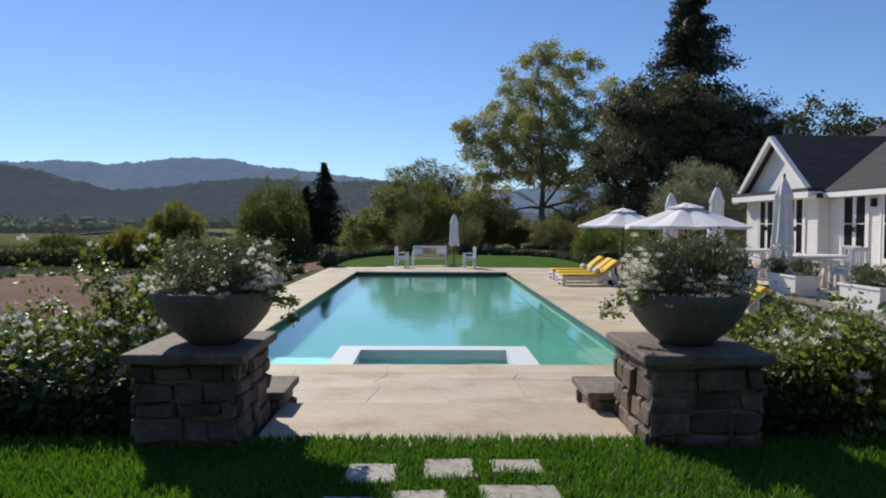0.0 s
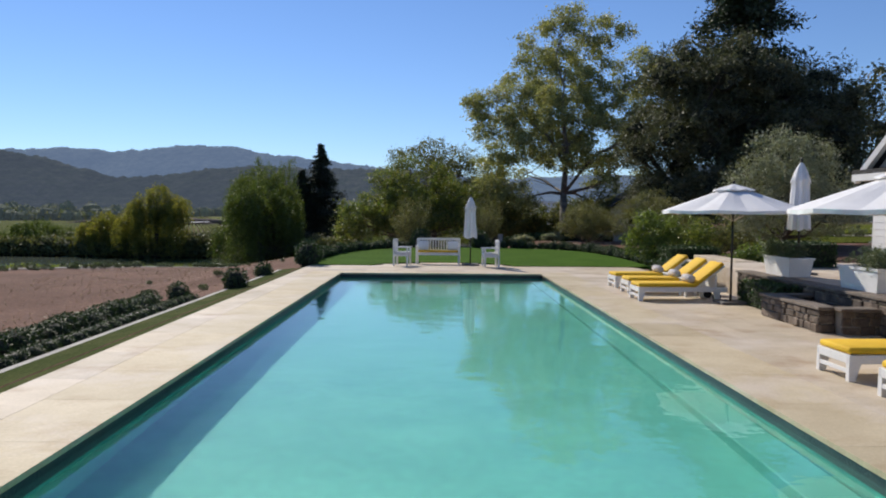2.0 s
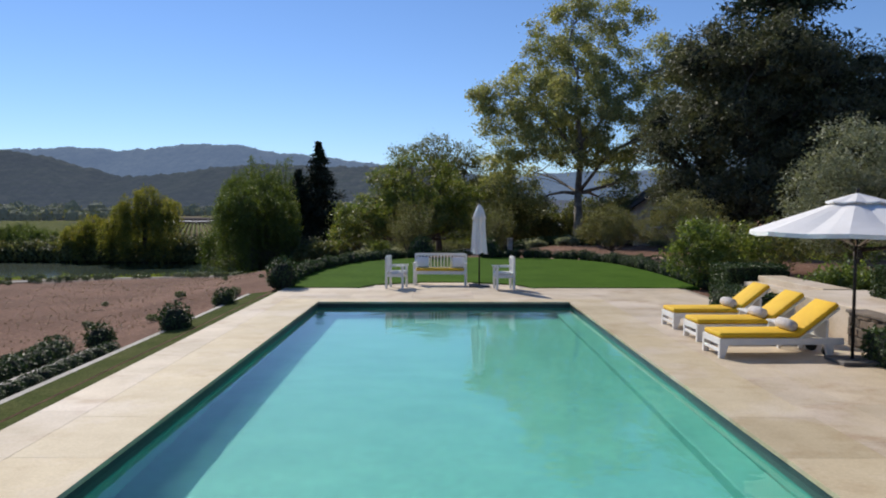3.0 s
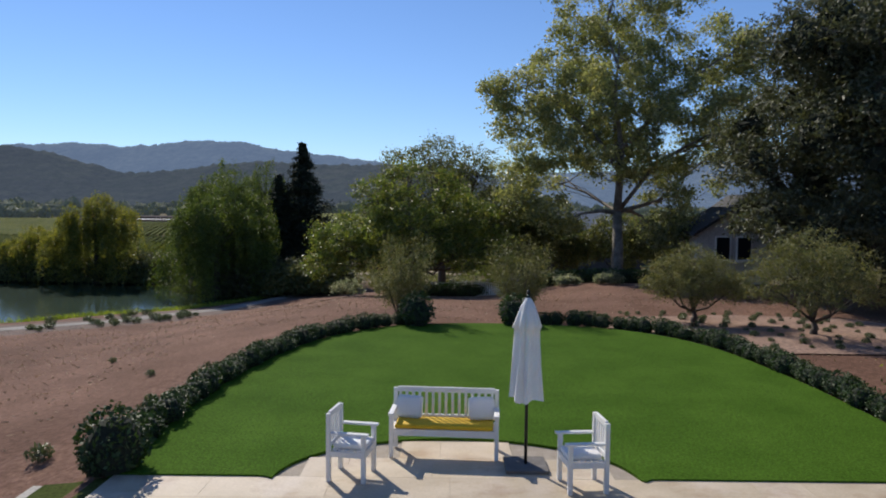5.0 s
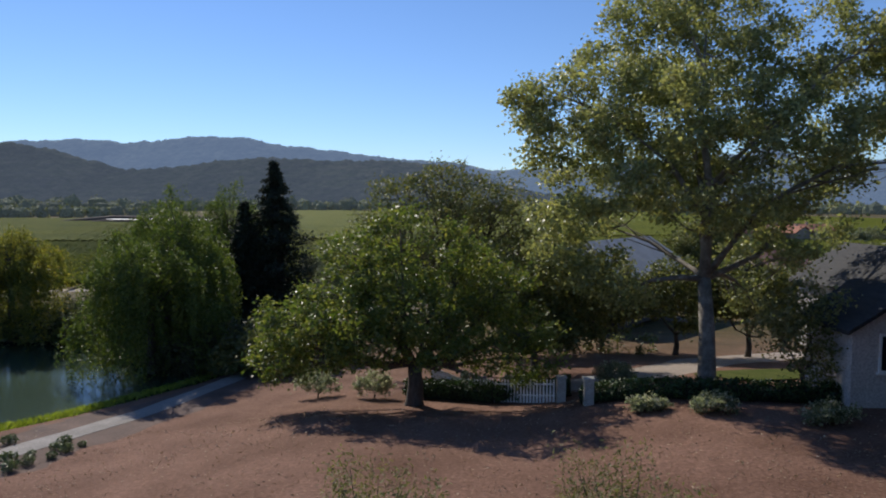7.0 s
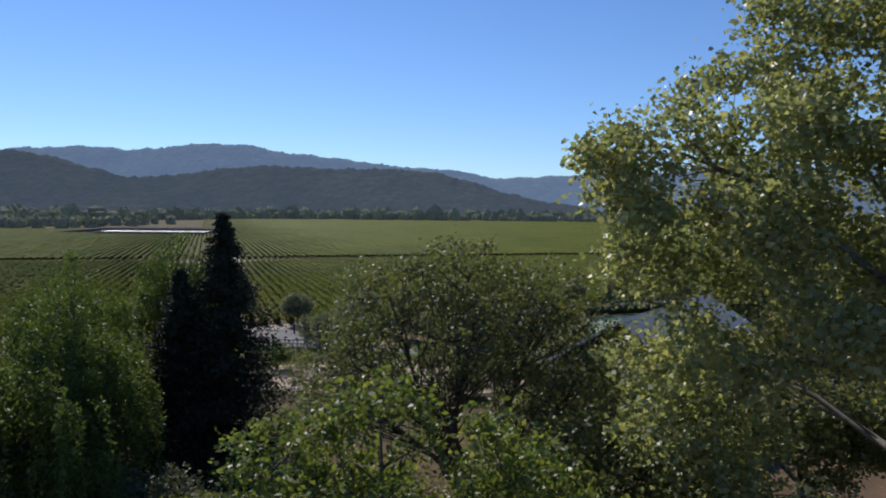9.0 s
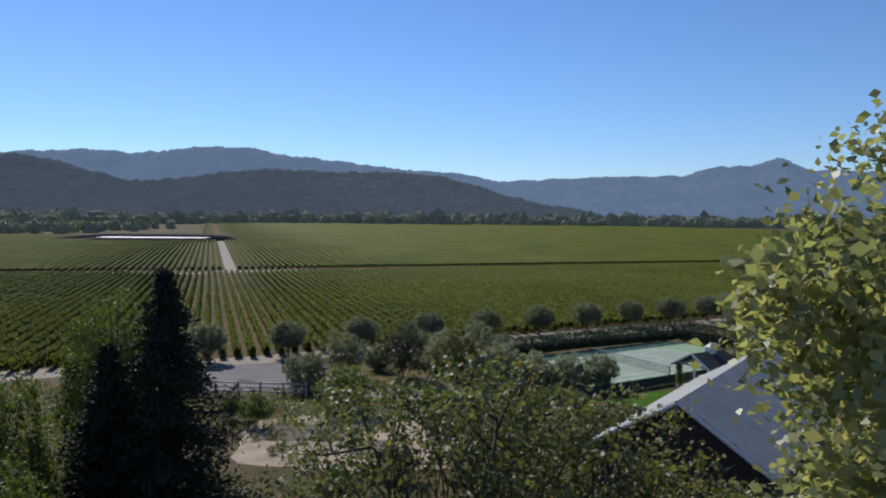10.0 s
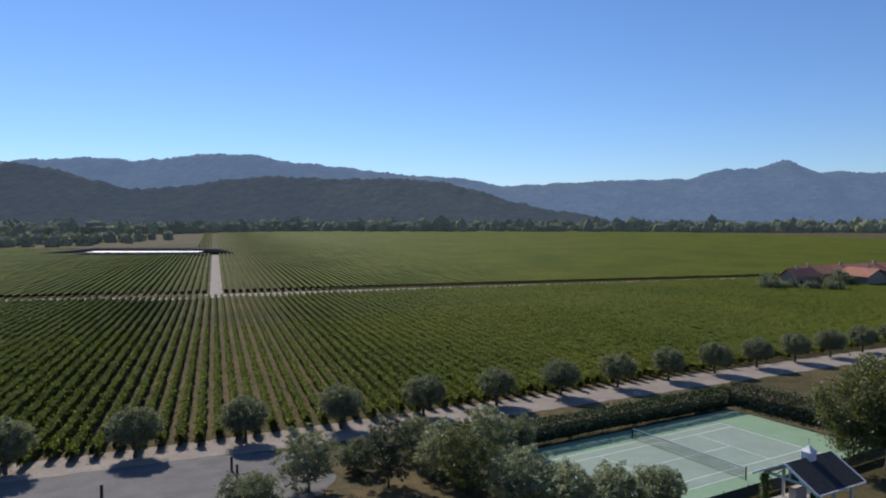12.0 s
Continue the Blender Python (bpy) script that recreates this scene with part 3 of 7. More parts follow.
# ---- vineyard ----
VD = Vector((-0.327, 0.945, 0))   # along the rows
VP = Vector((0.945, 0.327, 0))    # across them


def vine_rows(name, s0, s1, gap, start, stop, step, high, wide, label, jag, skip=None):
    """Rows of trellised vines as uneven leafy walls, joined."""
    V, F = [], []
    s, base = s0, 0
    while s < s1:
        a, b2 = start(s), stop(s)
        if b2 - a > step * 2 and not (skip and skip(s)):
            r = np.arange(a, b2, step)
            n = len(r)
            w = wide * (1 + jag * rng.uniform(-1, 1, (n, 5)))
            hgt = high * (1 + jag * 0.5 * rng.uniform(-1, 1, n))
            P = VP * s
            cx, cy = P.x + VD.x * r, P.y + VD.y * r
            z = height(cx, cy)
            prof = ((-0.42, 0.25), (-0.5, 0.72), (0.0, 1.0), (0.5, 0.72), (0.42, 0.25))
            blk = np.empty((n, 5, 3))
            for k, (o, q) in enumerate(prof):
                blk[:, k, 0] = cx + VP.x * o * w[:, k]
                blk[:, k, 1] = cy + VP.y * o * w[:, k]
                blk[:, k, 2] = z + hgt * q * (1 + 0.12 * jag * rng.uniform(-1, 1, n))
            V.append(blk.reshape(-1, 3))
            i = base + np.arange(n - 1)[:, None] * 5 + np.arange(4)[None]
            F.append(np.stack([i, i + 1, i + 6, i + 5], -1).reshape(-1, 4))
            base += n * 5
        s += gap
    V, F = np.concatenate(V), np.concatenate(F)
    return tagged(new(name, mesh_of(name, V.tolist(), F.tolist(), M["vine_row"])), label, "vineyard", kind="stuff")


m, t, b = nodes("vine_foliage")
c = ramp(t, noise_tex(t, 3.5, 5.0, 0.7), [(0.3, (0.036, 0.052, 0.010)), (0.55, (0.106, 0.125, 0.021)), (0.8, (0.21, 0.21, 0.034))])
c = mix(t, 1.0, c, ramp(t, noise_tex(t, 0.03, 3.0), [(0.3, (0.8, 0.85, 0.8)), (0.7, (1.25, 1.15, 1.0))]), "MULTIPLY")
t.links.new(c, b.inputs["Base Color"])
b.inputs["Roughness"].default_value = 0.8
b.inputs["Specular IOR Level"].default_value = 0.03
bump(t, b, noise_tex(t, 5.0, 5.0, 0.7), 1.0, 0.25)
M["vine_row"] = m


def row_r(s, x0, y0, dx, dy):
    """Where the row at s crosses the line through (x0, y0) along (dx, dy)."""
    p = VP * s
    det = VD.x * -dy + VD.y * dx
    return ((x0 - p.x) * -dy + (y0 - p.y) * dx) / det


near_edge = lambda s: row_r(s, -38, 141.6, 8.4, 5.2) + 0.8 * math.sin(s * 1.3)
cross = lambda s: row_r(s, -74, 301, 0.945, 0.335)
vine_rows("vineyard", -130.3, 300, 1.83, near_edge, lambda s: cross(s) - 4, 1.25, 1.45, 0.74, "long green trellised vine rows on bare soil", 0.35)
vine_rows("vineyard", -420, 760, 2.3, lambda s: cross(s) + 11, lambda s: 690 if s < 12 else (1250 + s * 0.3), 13, 1.4, 1.25, "far vine rows running to the valley trees", 0.2, lambda s: 23.4 < s < 27.6)
def vine_leaves(s0, s1, gap, deep, per):
    """Loose leaves over the near ends of the rows, and their stakes."""
    P, bm = [], bmesh.new()
    for s in np.arange(s0, s1, gap):
        a = near_edge(s)
        n = int(deep * per)
        r = a + deep * rng.random(n) ** 1.4
        o = rng.normal(size=n) * 0.26
        x, y = VP.x * (s + o) + VD.x * r, VP.y * (s + o) + VD.y * r
        P.append(np.c_[x, y, height(x, y) + 0.45 + rng.random(n) * 1.15])
        for q in np.arange(0.2, 40, 6.0):
            x, y = VP.x * s + VD.x * (a + q), VP.y * s + VD.y * (a + q)
            z = hz(x, y)
            tube(bm, [(x, y, z - 0.1), (x, y, z + 1.65)], [0.045, 0.04], 4)
    tagged(new("vine_leaves", leaf_mesh("vine_leaves", np.concatenate(P), 0.26, M["leaf_vine"], aspect=0.9)), "loose green vine shoots on the near rows", "vineyard", kind="stuff")
    me = bpy.data.meshes.new("vine_stakes")
    bm.to_mesh(me)
    bm.free()
    me.materials.append(M["bark"])
    tagged(new("vine_stakes", me), "dark wooden trellis stakes in the vine rows", "stakes", kind="stuff")


M["leaf_vine"] = leaf_mat("vine_leaves", (0.075, 0.10, 0.024), (0.18, 0.20, 0.048), (0.27, 0.265, 0.09), rough=0.95, let_by=0.45)
M["leaf_vine"].node_tree.nodes["Principled BSDF"].inputs["Specular IOR Level"].default_value = 0.05
vine_leaves(-130.3 + 1.83 * 62, -130.3 + 1.83 * 132, 1.83, 80.0, 20)
strip("track", [(-250, 240), (-74, 301), (109, 367), (300, 434)], 15.0, M["track"], "pale dirt track across the vineyard", "road", lift=0.06, step=6)
rc = VP * 25.5
strip("track", [(rc.x + VD.x * 305, rc.y + VD.y * 305), (rc.x + VD.x * 640, rc.y + VD.y * 640)], 4.0, M["track"], "pale dirt track between far vine rows", "road", lift=0.08, step=10)
tagged(new("reservoir", mesh_of("reservoir", [(-237, 523, -6.4), (-168, 530, -6.4), (-168, 544, -6.4), (-237, 537, -6.4)], [(0, 1, 2, 3)], M["white_metal"], False)), "pale strip of an irrigation reservoir", "reservoir", kind="structure")
bank = thing("bank", "dark earth bank round the reservoir", "bank", kind="structure")
part("front", tube(bmesh.new(), [(-250, 522, -9.0), (-237, 521, -8.1), (-168, 528, -8.1), (-160, 531, -9.0)], [1.0, 1.6, 1.6, 1.0], 8), M["bare_soil"], bank)
part("back", tube(bmesh.new(), [(-275, 538, -8.5), (-240, 541, -6.4), (-180, 547, -6.4), (-160, 550, -7.0), (-150, 552, -9.0)], [1.0, 2.4, 2.4, 2.0, 1.0], 8), M["bare_soil"], bank)

# valley trees at the far side of the vineyard: a close belt of rounded crowns with leafy outlines
ball = bmesh.new()
bmesh.ops.create_icosphere(ball, subdivisions=1, radius=1.06)
ball.verts.ensure_lookup_table()
BV = np.array([tuple(q.co) for q in ball.verts])
BF = np.array([[w.index for w in q.verts] for q in ball.faces])
ball.free()
crowns = []
for k in range(2600):
    x = rng.uniform(-1300, 1700)
    y = (1280 + 0.05 * x if x > -300 else 900 + 1.2 * max(0, x + 600)) + 360 * rng.random() ** 1.3
    r = rng.uniform(4.5, 9) + 5 * rng.random() ** 5
    crowns.append((x, y, r, r * rng.uniform(0.8, 1.3)))
for k in range(260):
    x = rng.uniform(-900, -310)
    r = rng.uniform(3.5, 7)
    crowns.append((x, 690 + 0.1 * x + 190 * rng.random(), r, r * rng.uniform(0.8, 1.1)))
V = [BV * np.array([r, r, h]) * (1 + 0.16 * rng.normal(size=(len(BV), 1))) + np.array([x, y, -9.6 + h * 0.75]) for x, y, r, h in crowns]
F = [BF + k * len(BV) for k in range(len(crowns))]
m, t, b = nodes("hazed_tree_foliage")
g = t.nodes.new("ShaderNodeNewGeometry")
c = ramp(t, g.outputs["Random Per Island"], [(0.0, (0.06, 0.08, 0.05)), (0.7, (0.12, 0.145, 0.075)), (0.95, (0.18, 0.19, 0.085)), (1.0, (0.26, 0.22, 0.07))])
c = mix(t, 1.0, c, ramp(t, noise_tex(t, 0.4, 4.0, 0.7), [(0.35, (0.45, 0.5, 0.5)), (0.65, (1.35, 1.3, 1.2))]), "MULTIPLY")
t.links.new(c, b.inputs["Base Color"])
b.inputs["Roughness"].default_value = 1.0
# weak grey-blue emission stands in for distance haze over the tree belt
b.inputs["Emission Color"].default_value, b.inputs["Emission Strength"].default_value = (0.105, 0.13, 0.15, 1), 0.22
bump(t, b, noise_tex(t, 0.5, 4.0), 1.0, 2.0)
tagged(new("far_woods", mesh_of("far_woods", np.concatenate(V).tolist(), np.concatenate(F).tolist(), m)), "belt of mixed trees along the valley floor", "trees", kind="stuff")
pts = np.concatenate([np.array([x, y, -9.6 + h * 0.75]) + in_ball(45, 0.9) * np.array([r, r, h]) * 1.08 for x, y, r, h in crowns])
tagged(new("far_woods", leaf_mesh("far_woods", pts, 1.9, M["far_tree"], aspect=0.95)), "leafy outer boughs of the valley trees", "trees", kind="stuff")


# ---- pool terrace ----
PX0, PX1, PY0, PY1 = -3.2, 3.05, 10.47, 29.95   # water's edge
WATER = -0.13


def paving_frame():
    bm = bmesh.new()
    e = 0.02
    box(bm, -4.66, PX0 - 0.12, 7.6, 33.0, -0.25, -e)
    box(bm, PX1 + 0.12, 6.9, 7.6, 33.0, -0.25, -e)
    box(bm, PX0 - 0.12, PX1 + 0.12, 7.6, PY0 - 0.12, -0.25, -e)
    box(bm, PX0 - 0.12, PX1 + 0.12, PY1 + 0.12, 33.0, -0.25, -e)
    return bm


terrace = thing("pavement", "pale cream limestone terrace round the swimming pool", "terrace", kind="structure")
part("bed", paving_frame(), M["mortar"], terrace)

pool = thing("swimming_pool", "long turquoise swimming pool with dark waterline tiles", "swimming pool")
bm = bmesh.new()
D = -0.92
box(bm, PX0 - 0.15, PX0, PY0 - 0.15, PY1 + 0.15, D - 0.1, -0.30)
box(bm, PX1, PX1 + 0.15, PY0 - 0.15, PY1 + 0.15, D - 0.1, -0.30)
box(bm, PX0, PX1, PY0 - 0.15, PY0, D - 0.1, -0.30)
box(bm, PX0, PX1, PY1, PY1 + 0.15, D - 0.1, -0.30)
part("shell", bm, M["plaster"], pool)
part("floor_slab", boxes((PX0, PX1, PY0, PY1, D - 0.1, D)), M["plaster"], pool)
bm = bmesh.new()
box(bm, PX0 - 0.13, PX0 + 0.004, PY0 - 0.13, PY1 + 0.13, -0.30, -0.05)
box(bm, PX1 - 0.004, PX1 + 0.13, PY0 - 0.13, PY1 + 0.13, -0.30, -0.05)
box(bm, PX0 + 0.004, PX1 - 0.004, PY0 - 0.13, PY0 + 0.004, -0.30, -0.05)
box(bm, PX0 + 0.004, PX1 - 0.004, PY1 - 0.004, PY1 + 0.13, -0.30, -0.05)
part("waterline_tiles", bm, M["dark_tile"], pool, "dark glazed waterline tile band")
# corner steps
for k in range(4):
    part("step", boxes((PX0 + 0.005, -1.6, PY0 + 0.005 + 0.0 * k, PY0 + 1.9 - 0.42 * k, D + 0.17 * k, D + 0.17 * (k + 1)), bev=0.015), M["spa_plaster"], pool)
part("bench_ledge", boxes((PX1 - 0.45, PX1 - 0.005, PY0 + 0.1, PY1 - 0.005, D, -0.62), bev=0.02), M["plaster"], pool)
part("bench_ledge", boxes((PX0 + 0.005, PX1 - 0.46, PY1 - 0.45, PY1 - 0.005, D, -0.62), bev=0.02), M["plaster"], pool)
xs, ys = np.linspace(PX0, PX1, 2), np.linspace(PY0, PY1, 2)
wat = part("water_surface", mesh_of("water_surface", [(PX0, PY0, WATER), (PX1, PY0, WATER), (PX1, PY1, WATER), (PX0, PY1, WATER)], [(0, 1, 2, 3)], M["water"]), None, pool, "clear rippled turquoise water")
wat.visible_shadow = False

spa = thing("spa_pool", "square spa pool with a white mosaic rim inside the pool", "spa")
SX0, SX1, SY0, SY1, RW = -1.58, 1.44, PY0 + 0.01, 12.13, 0.36
part("rim", boxes((SX0, SX0 + RW, SY0, SY1, -0.32, -0.02), (SX1 - RW, SX1, SY0, SY1, -0.32, -0.02), (SX0 + RW, SX1 - RW, SY1 - RW, SY1, -0.32, -0.02)), M["white_tile"], spa)
part("wall", boxes((SX0 + 0.01, SX0 + RW - 0.01, SY0, SY1 - 0.01, D, -0.32), (SX1 - RW + 0.01, SX1 - 0.01, SY0, SY1 - 0.01, D, -0.32), (SX0 + RW - 0.01, SX1 - RW + 0.01, SY1 - RW + 0.01, SY1 - 0.01, D, -0.32)), M["spa_plaster"], spa)
part("seat", boxes((SX0 + RW, SX0 + RW + 0.5, SY0 + 0.1, SY1 - RW - 0.25, D, -0.34), bev=0.03), M["spa_plaster"], spa)
part("seat", boxes((SX1 - RW - 0.6, SX1 - RW, SY0 + 0.1, SY1 - RW - 0.25, D, -0.34), bev=0.03), M["spa_plaster"], spa)
part("floor_slab", boxes((SX0 + RW, SX1 - RW, SY0, SY1 - RW, D, -0.66)), M["spa_plaster"], spa)

# ---- lawns ----
def lawn_shape():
    """The far lawn: flat front with a round bite for the seats, curved back."""
    back = [(7.35, 33.0), (7.5, 36.5), (7.4, 39.5), (6.9, 42.6), (5.6, 44.6), (3.6, 45.6), (0.6, 45.9), (-1.8, 45.2), (-3.6, 42.9), (-4.5, 39.5), (-4.75, 36.5), (-4.75, 33.0)]
    sm = []
    for i in range(len(back) - 1):
        p0, p1, p2, p3 = (Vector((*back[min(max(j, 0), len(back) - 1)], 0)) for j in (i - 1, i, i + 1, i + 2))
        for k in range(6):
            u = k / 6
            sm.append(0.5 * (2 * p1 + (p2 - p0) * u + (2 * p0 - 5 * p1 + 4 * p2 - p3) * u * u + (3 * p1 - p0 - 3 * p2 + p3) * u ** 3))
    sm.append(Vector((*back[-1], 0)))
    bite = [Vector((2.5 * math.cos(a), 32.85 + 1.75 * math.sin(a), 0)) for a in np.linspace(math.pi, 0, 19)]
    return sm, bite


edge, bite = lawn_shape()


def flat_slab(name, outline, z0, z1, mat):
    bm = bmesh.new()
    top = [bm.verts.new((p.x, p.y, z1)) for p in outline]
    low = [bm.verts.new((p.x, p.y, z0)) for p in outline]
    f = bm.faces.new(top)
    n = len(top)
    for i in range(n):
        bm.faces.new((low[i], low[(i + 1) % n], top[(i + 1) % n], top[i]))
    bmesh.ops.triangulate(bm, faces=[f], ngon_method="EAR_CLIP")
    bmesh.ops.recalc_face_normals(bm, faces=bm.faces[:])
    me = bpy.data.meshes.new(name)
    bm.to_mesh(me)
    bm.free()
    me.materials.append(mat)
    return me


lawn = thing("lawn_1", "thick green mown lawn with a curved hedge edge", "lawn", kind="structure")


def resample(pts, n):
    d = [0.0]
    for a, c in zip(pts, pts[1:]):
        d.append(d[-1] + (c - a).length)
    return [(float(np.interp(q, d, [p.x for p in pts])), float(np.interp(q, d, [p.y for p in pts]))) for q in np.linspace(0, d[-1], n)]


fr = [Vector((-4.75, 32.98, 0)), Vector((-2.6, 32.98, 0))] + bite + [Vector((2.6, 32.98, 0)), Vector((7.35, 32.98, 0))]
lo, hi = resample(fr, 90), resample(edge[::-1], 90)
vv, ff = [], []
for i in range(90):
    vv.append((*lo[i], -0.1))
    for k in range(11):
        u = k / 10
        vv.append((lo[i][0] + (hi[i][0] - lo[i][0]) * u, lo[i][1] + (hi[i][1] - lo[i][1]) * u, 0.025))
    vv.append((*hi[i], -0.1))
    if i:
        ff += [((i - 1) * 13 + k, (i - 1) * 13 + k + 1, i * 13 + k + 1, i * 13 + k) for k in range(12)]
part("turf", mesh_of("turf", vv, ff, M["lawn"]), None, lawn)
half = [Vector((2.5 * math.cos(a), 32.85 + 1.75 * math.sin(a), 0)) for a in np.linspace(0, math.pi, 25)]
part("bed", flat_slab("bed", half, -0.2, -0.018, M["mortar"]), None, terrace)


def blades(name, n, where, z, tall, mat, label):
    p = where(n)
    h = tall * rng.uniform(0.5, 1.2, len(p))
    a = rng.uniform(0, 2 * math.pi, len(p))
    w = 0.004 + 0.004 * rng.random(len(p))
    lean = rng.normal(size=(len(p), 2)) * 0.45 * h[:, None]
    v = np.empty((len(p), 3, 3))
    v[:, 0] = np.c_[p[:, 0] - np.cos(a) * w, p[:, 1] - np.sin(a) * w, np.full(len(p), z)]
    v[:, 1] = np.c_[p[:, 0] + np.cos(a) * w, p[:, 1] + np.sin(a) * w, np.full(len(p), z)]
    v[:, 2] = np.c_[p + lean, z + h]
    f = np.arange(len(p) * 3).reshape(-1, 3)
    return tagged(new(name, mesh_of(name, v.reshape(-1, 3).tolist(), f.tolist(), mat)), label, "grass", kind="stuff")


front = [Vector((x, y, 0)) for x, y in ((-9, -9), (9, -9), (9, 4.2), (1.1, 4.3), (-1.1, 4.3), (-9, 4.2))]
l2 = thing("lawn_2", "rough green grass before the stone pillars", "lawn", kind="structure")
part("turf", flat_slab("turf", front, 0.3, 0.8, M["lawn"]), None, l2)
STONES = [(-0.40, 3.88, 0.25, 0.26), (-0.04, 3.94, 0.25, 0.26), (0.29, 3.97, 0.26, 0.19), (-0.17, 3.53, 0.26, 0.27), (0.27, 3.6, 0.36, 0.24), (-0.47, 3.45, 0.25, 0.27), (0.12, 3.2, 0.3, 0.24), (-0.23, 3.15, 0.27, 0.24)]


def grass_at(n):
    p = np.c_[rng.uniform(-3.2, 3.2, n), rng.uniform(2.0, 4.42, n)]
    keep = np.ones(n, bool)
    for x, y, w, d in STONES:
        keep &= ~((np.abs(p[:, 0] - x) < w / 2 - 0.02) & (np.abs(p[:, 1] - y) < d / 2 - 0.02))
    return p[keep]


blades("grass", 90000, grass_at, 0.8, 0.045, M["grass_blade"], "short green grass blades among stepping stones")
for x, y, w, d in STONES:
    bm = boxes((x - w / 2, x + w / 2, y - d / 2, y + d / 2, 0.75, 0.815), bev=0.01)
    for vv in bm.verts:
        vv.co += Vector((noise.noise(vv.co * 7), noise.noise(vv.co * 7 + Vector((9, 0, 0))), 0)) * 0.03
    ob = thing("stepping_stone", "pale worn stepping stone set in the grass", "paving stone", group="stepping stones")
    part("slab", bm, M["step_stone"], ob)


# ---- stone pillars, bowls and walls ----
def stone_face(parent, x0, x1, z0, z1, place, seed, size=0.24):
    """Rough stones in courses over a face; place turns (along, up, out) into the world."""
    r = random.Random(seed)
    z = z0
    while z < z1 - 0.05:
        h = min(r.uniform(0.6, 1.1) * size * 0.75, z1 - z)
        x = x0
        while x < x1 - 0.03:
            w = min(r.uniform(0.6, 1.7) * size, x1 - x)
            if x1 - (x + w) < 0.06:
                w = x1 - x
            out = r.uniform(0.02, 0.05)
            g = 0.008
            bm = bmesh.new()
            c = [(x + g, z + g), (x + w - g, z + g), (x + w - g, z + h - g), (x + g, z + h - g)]
            j = [(a + r.uniform(-1, 1) * 0.014, b2 + r.uniform(-1, 1) * 0.014) for a, b2 in c]
            mx, mz = x + w / 2, z + h / 2
            low = [bm.verts.new(place(a, b2, -0.01)) for a, b2 in j]
            mid = [bm.verts.new(place(a, b2, out * 0.6)) for a, b2 in j]
            top = [bm.verts.new(place(mx + (a - mx) * 0.82, mz + (b2 - mz) * 0.78, out * r.uniform(0.85, 1.2))) for a, b2 in j]
            for s0, s1 in ((low, mid), (mid, top)):
                for i in range(4):
                    bm.faces.new((s0[i], s0[(i + 1) % 4], s1[(i + 1) % 4], s1[i]))
            bm.faces.new(top)
            bmesh.ops.recalc_face_normals(bm, faces=bm.faces[:])
            part("stone", bm, M["wall_stone"], parent)
            x += w
        z += h


def pillar(x0, x1, y0, y1, top, label, seed):
    ob = thing("stone_pillar", label, "pillar", group="pillars at the pool entrance")
    part("core", boxes((x0 + 0.02, x1 - 0.02, y0 + 0.02, y1 - 0.02, 0.4, top - 0.055)), M["mortar"], ob)
    part("cap", boxes((x0 - 0.05, x1 + 0.05, y0 - 0.05, y1 + 0.05, top - 0.055, top), bev=0.012), M["cap_stone"], ob, "flat stone cap slab")
    stone_face(ob, x0, x1, 0.55, top - 0.06, lambda a, z, o: (a, y0 - o + 0.02, z), seed, 0.17)
    stone_face(ob, y0, y1, 0.55, top - 0.06, lambda a, z, o: (x1 + o - 0.02, a, z), seed + 1, 0.17)
    stone_face(ob, y0, y1, 0.55, top - 0.06, lambda a, z, o: (x0 - o + 0.02, a, z), seed + 2, 0.17)
    stone_face(ob, x0, x1, 0.55, top - 0.06, lambda a, z, o: (a, y1 + o - 0.02, z), seed + 3, 0.17)
    return ob


def low_wall(name, x0, x1, y0, y1, z0, top, label, seed, sides="nesw", size=0.24, group=""):
    ob = thing(name, label, "wall", group=group)
    part("core", boxes((x0 + 0.02, x1 - 0.02, y0 + 0.02, y1 - 0.02, z0 - 0.1, top - 0.05)), M["mortar"], ob)
    part("cap", boxes((x0 - 0.04, x1 + 0.04, y0 - 0.04, y1 + 0.04, top - 0.05, top), bev=0.01), M["cap_stone"], ob, "flat stone coping")
    if "s" in sides:
        stone_face(ob, x0, x1, z0, top - 0.055, lambda a, z, o: (a, y0 - o + 0.02, z), seed, size)
    if "n" in sides:
        stone_face(ob, x0, x1, z0, top - 0.055, lambda a, z, o: (a, y1 + o - 0.02, z), seed + 3, size)
    if "e" in sides:
        stone_face(ob, y0, y1, z0, top - 0.055, lambda a, z, o: (x1 + o - 0.02, a, z), seed + 1, size)
    if "w" in sides:
        stone_face(ob, y0, y1, z0, top - 0.055, lambda a, z, o: (x0 - o + 0.02, a, z), seed + 2, size)
    return ob


PT = 1.3
pillar(-1.66, -1.13, 4.26, 4.98, PT, "fieldstone pillar in shade carrying a planted bowl", 11)
pillar(1.03, 1.62, 4.26, 4.98, PT, "fieldstone pillar with pale lit side carrying a planted bowl", 21)
low_wall("low_stone_wall", -2.5, -1.07, 5.03, 5.45, 0.45, 0.92, "low fieldstone block behind the pillar", 31)
low_wall("low_stone_wall", 0.90, 2.5, 5.03, 5.45, 0.45, 0.92, "low fieldstone block behind the pillar", 41)


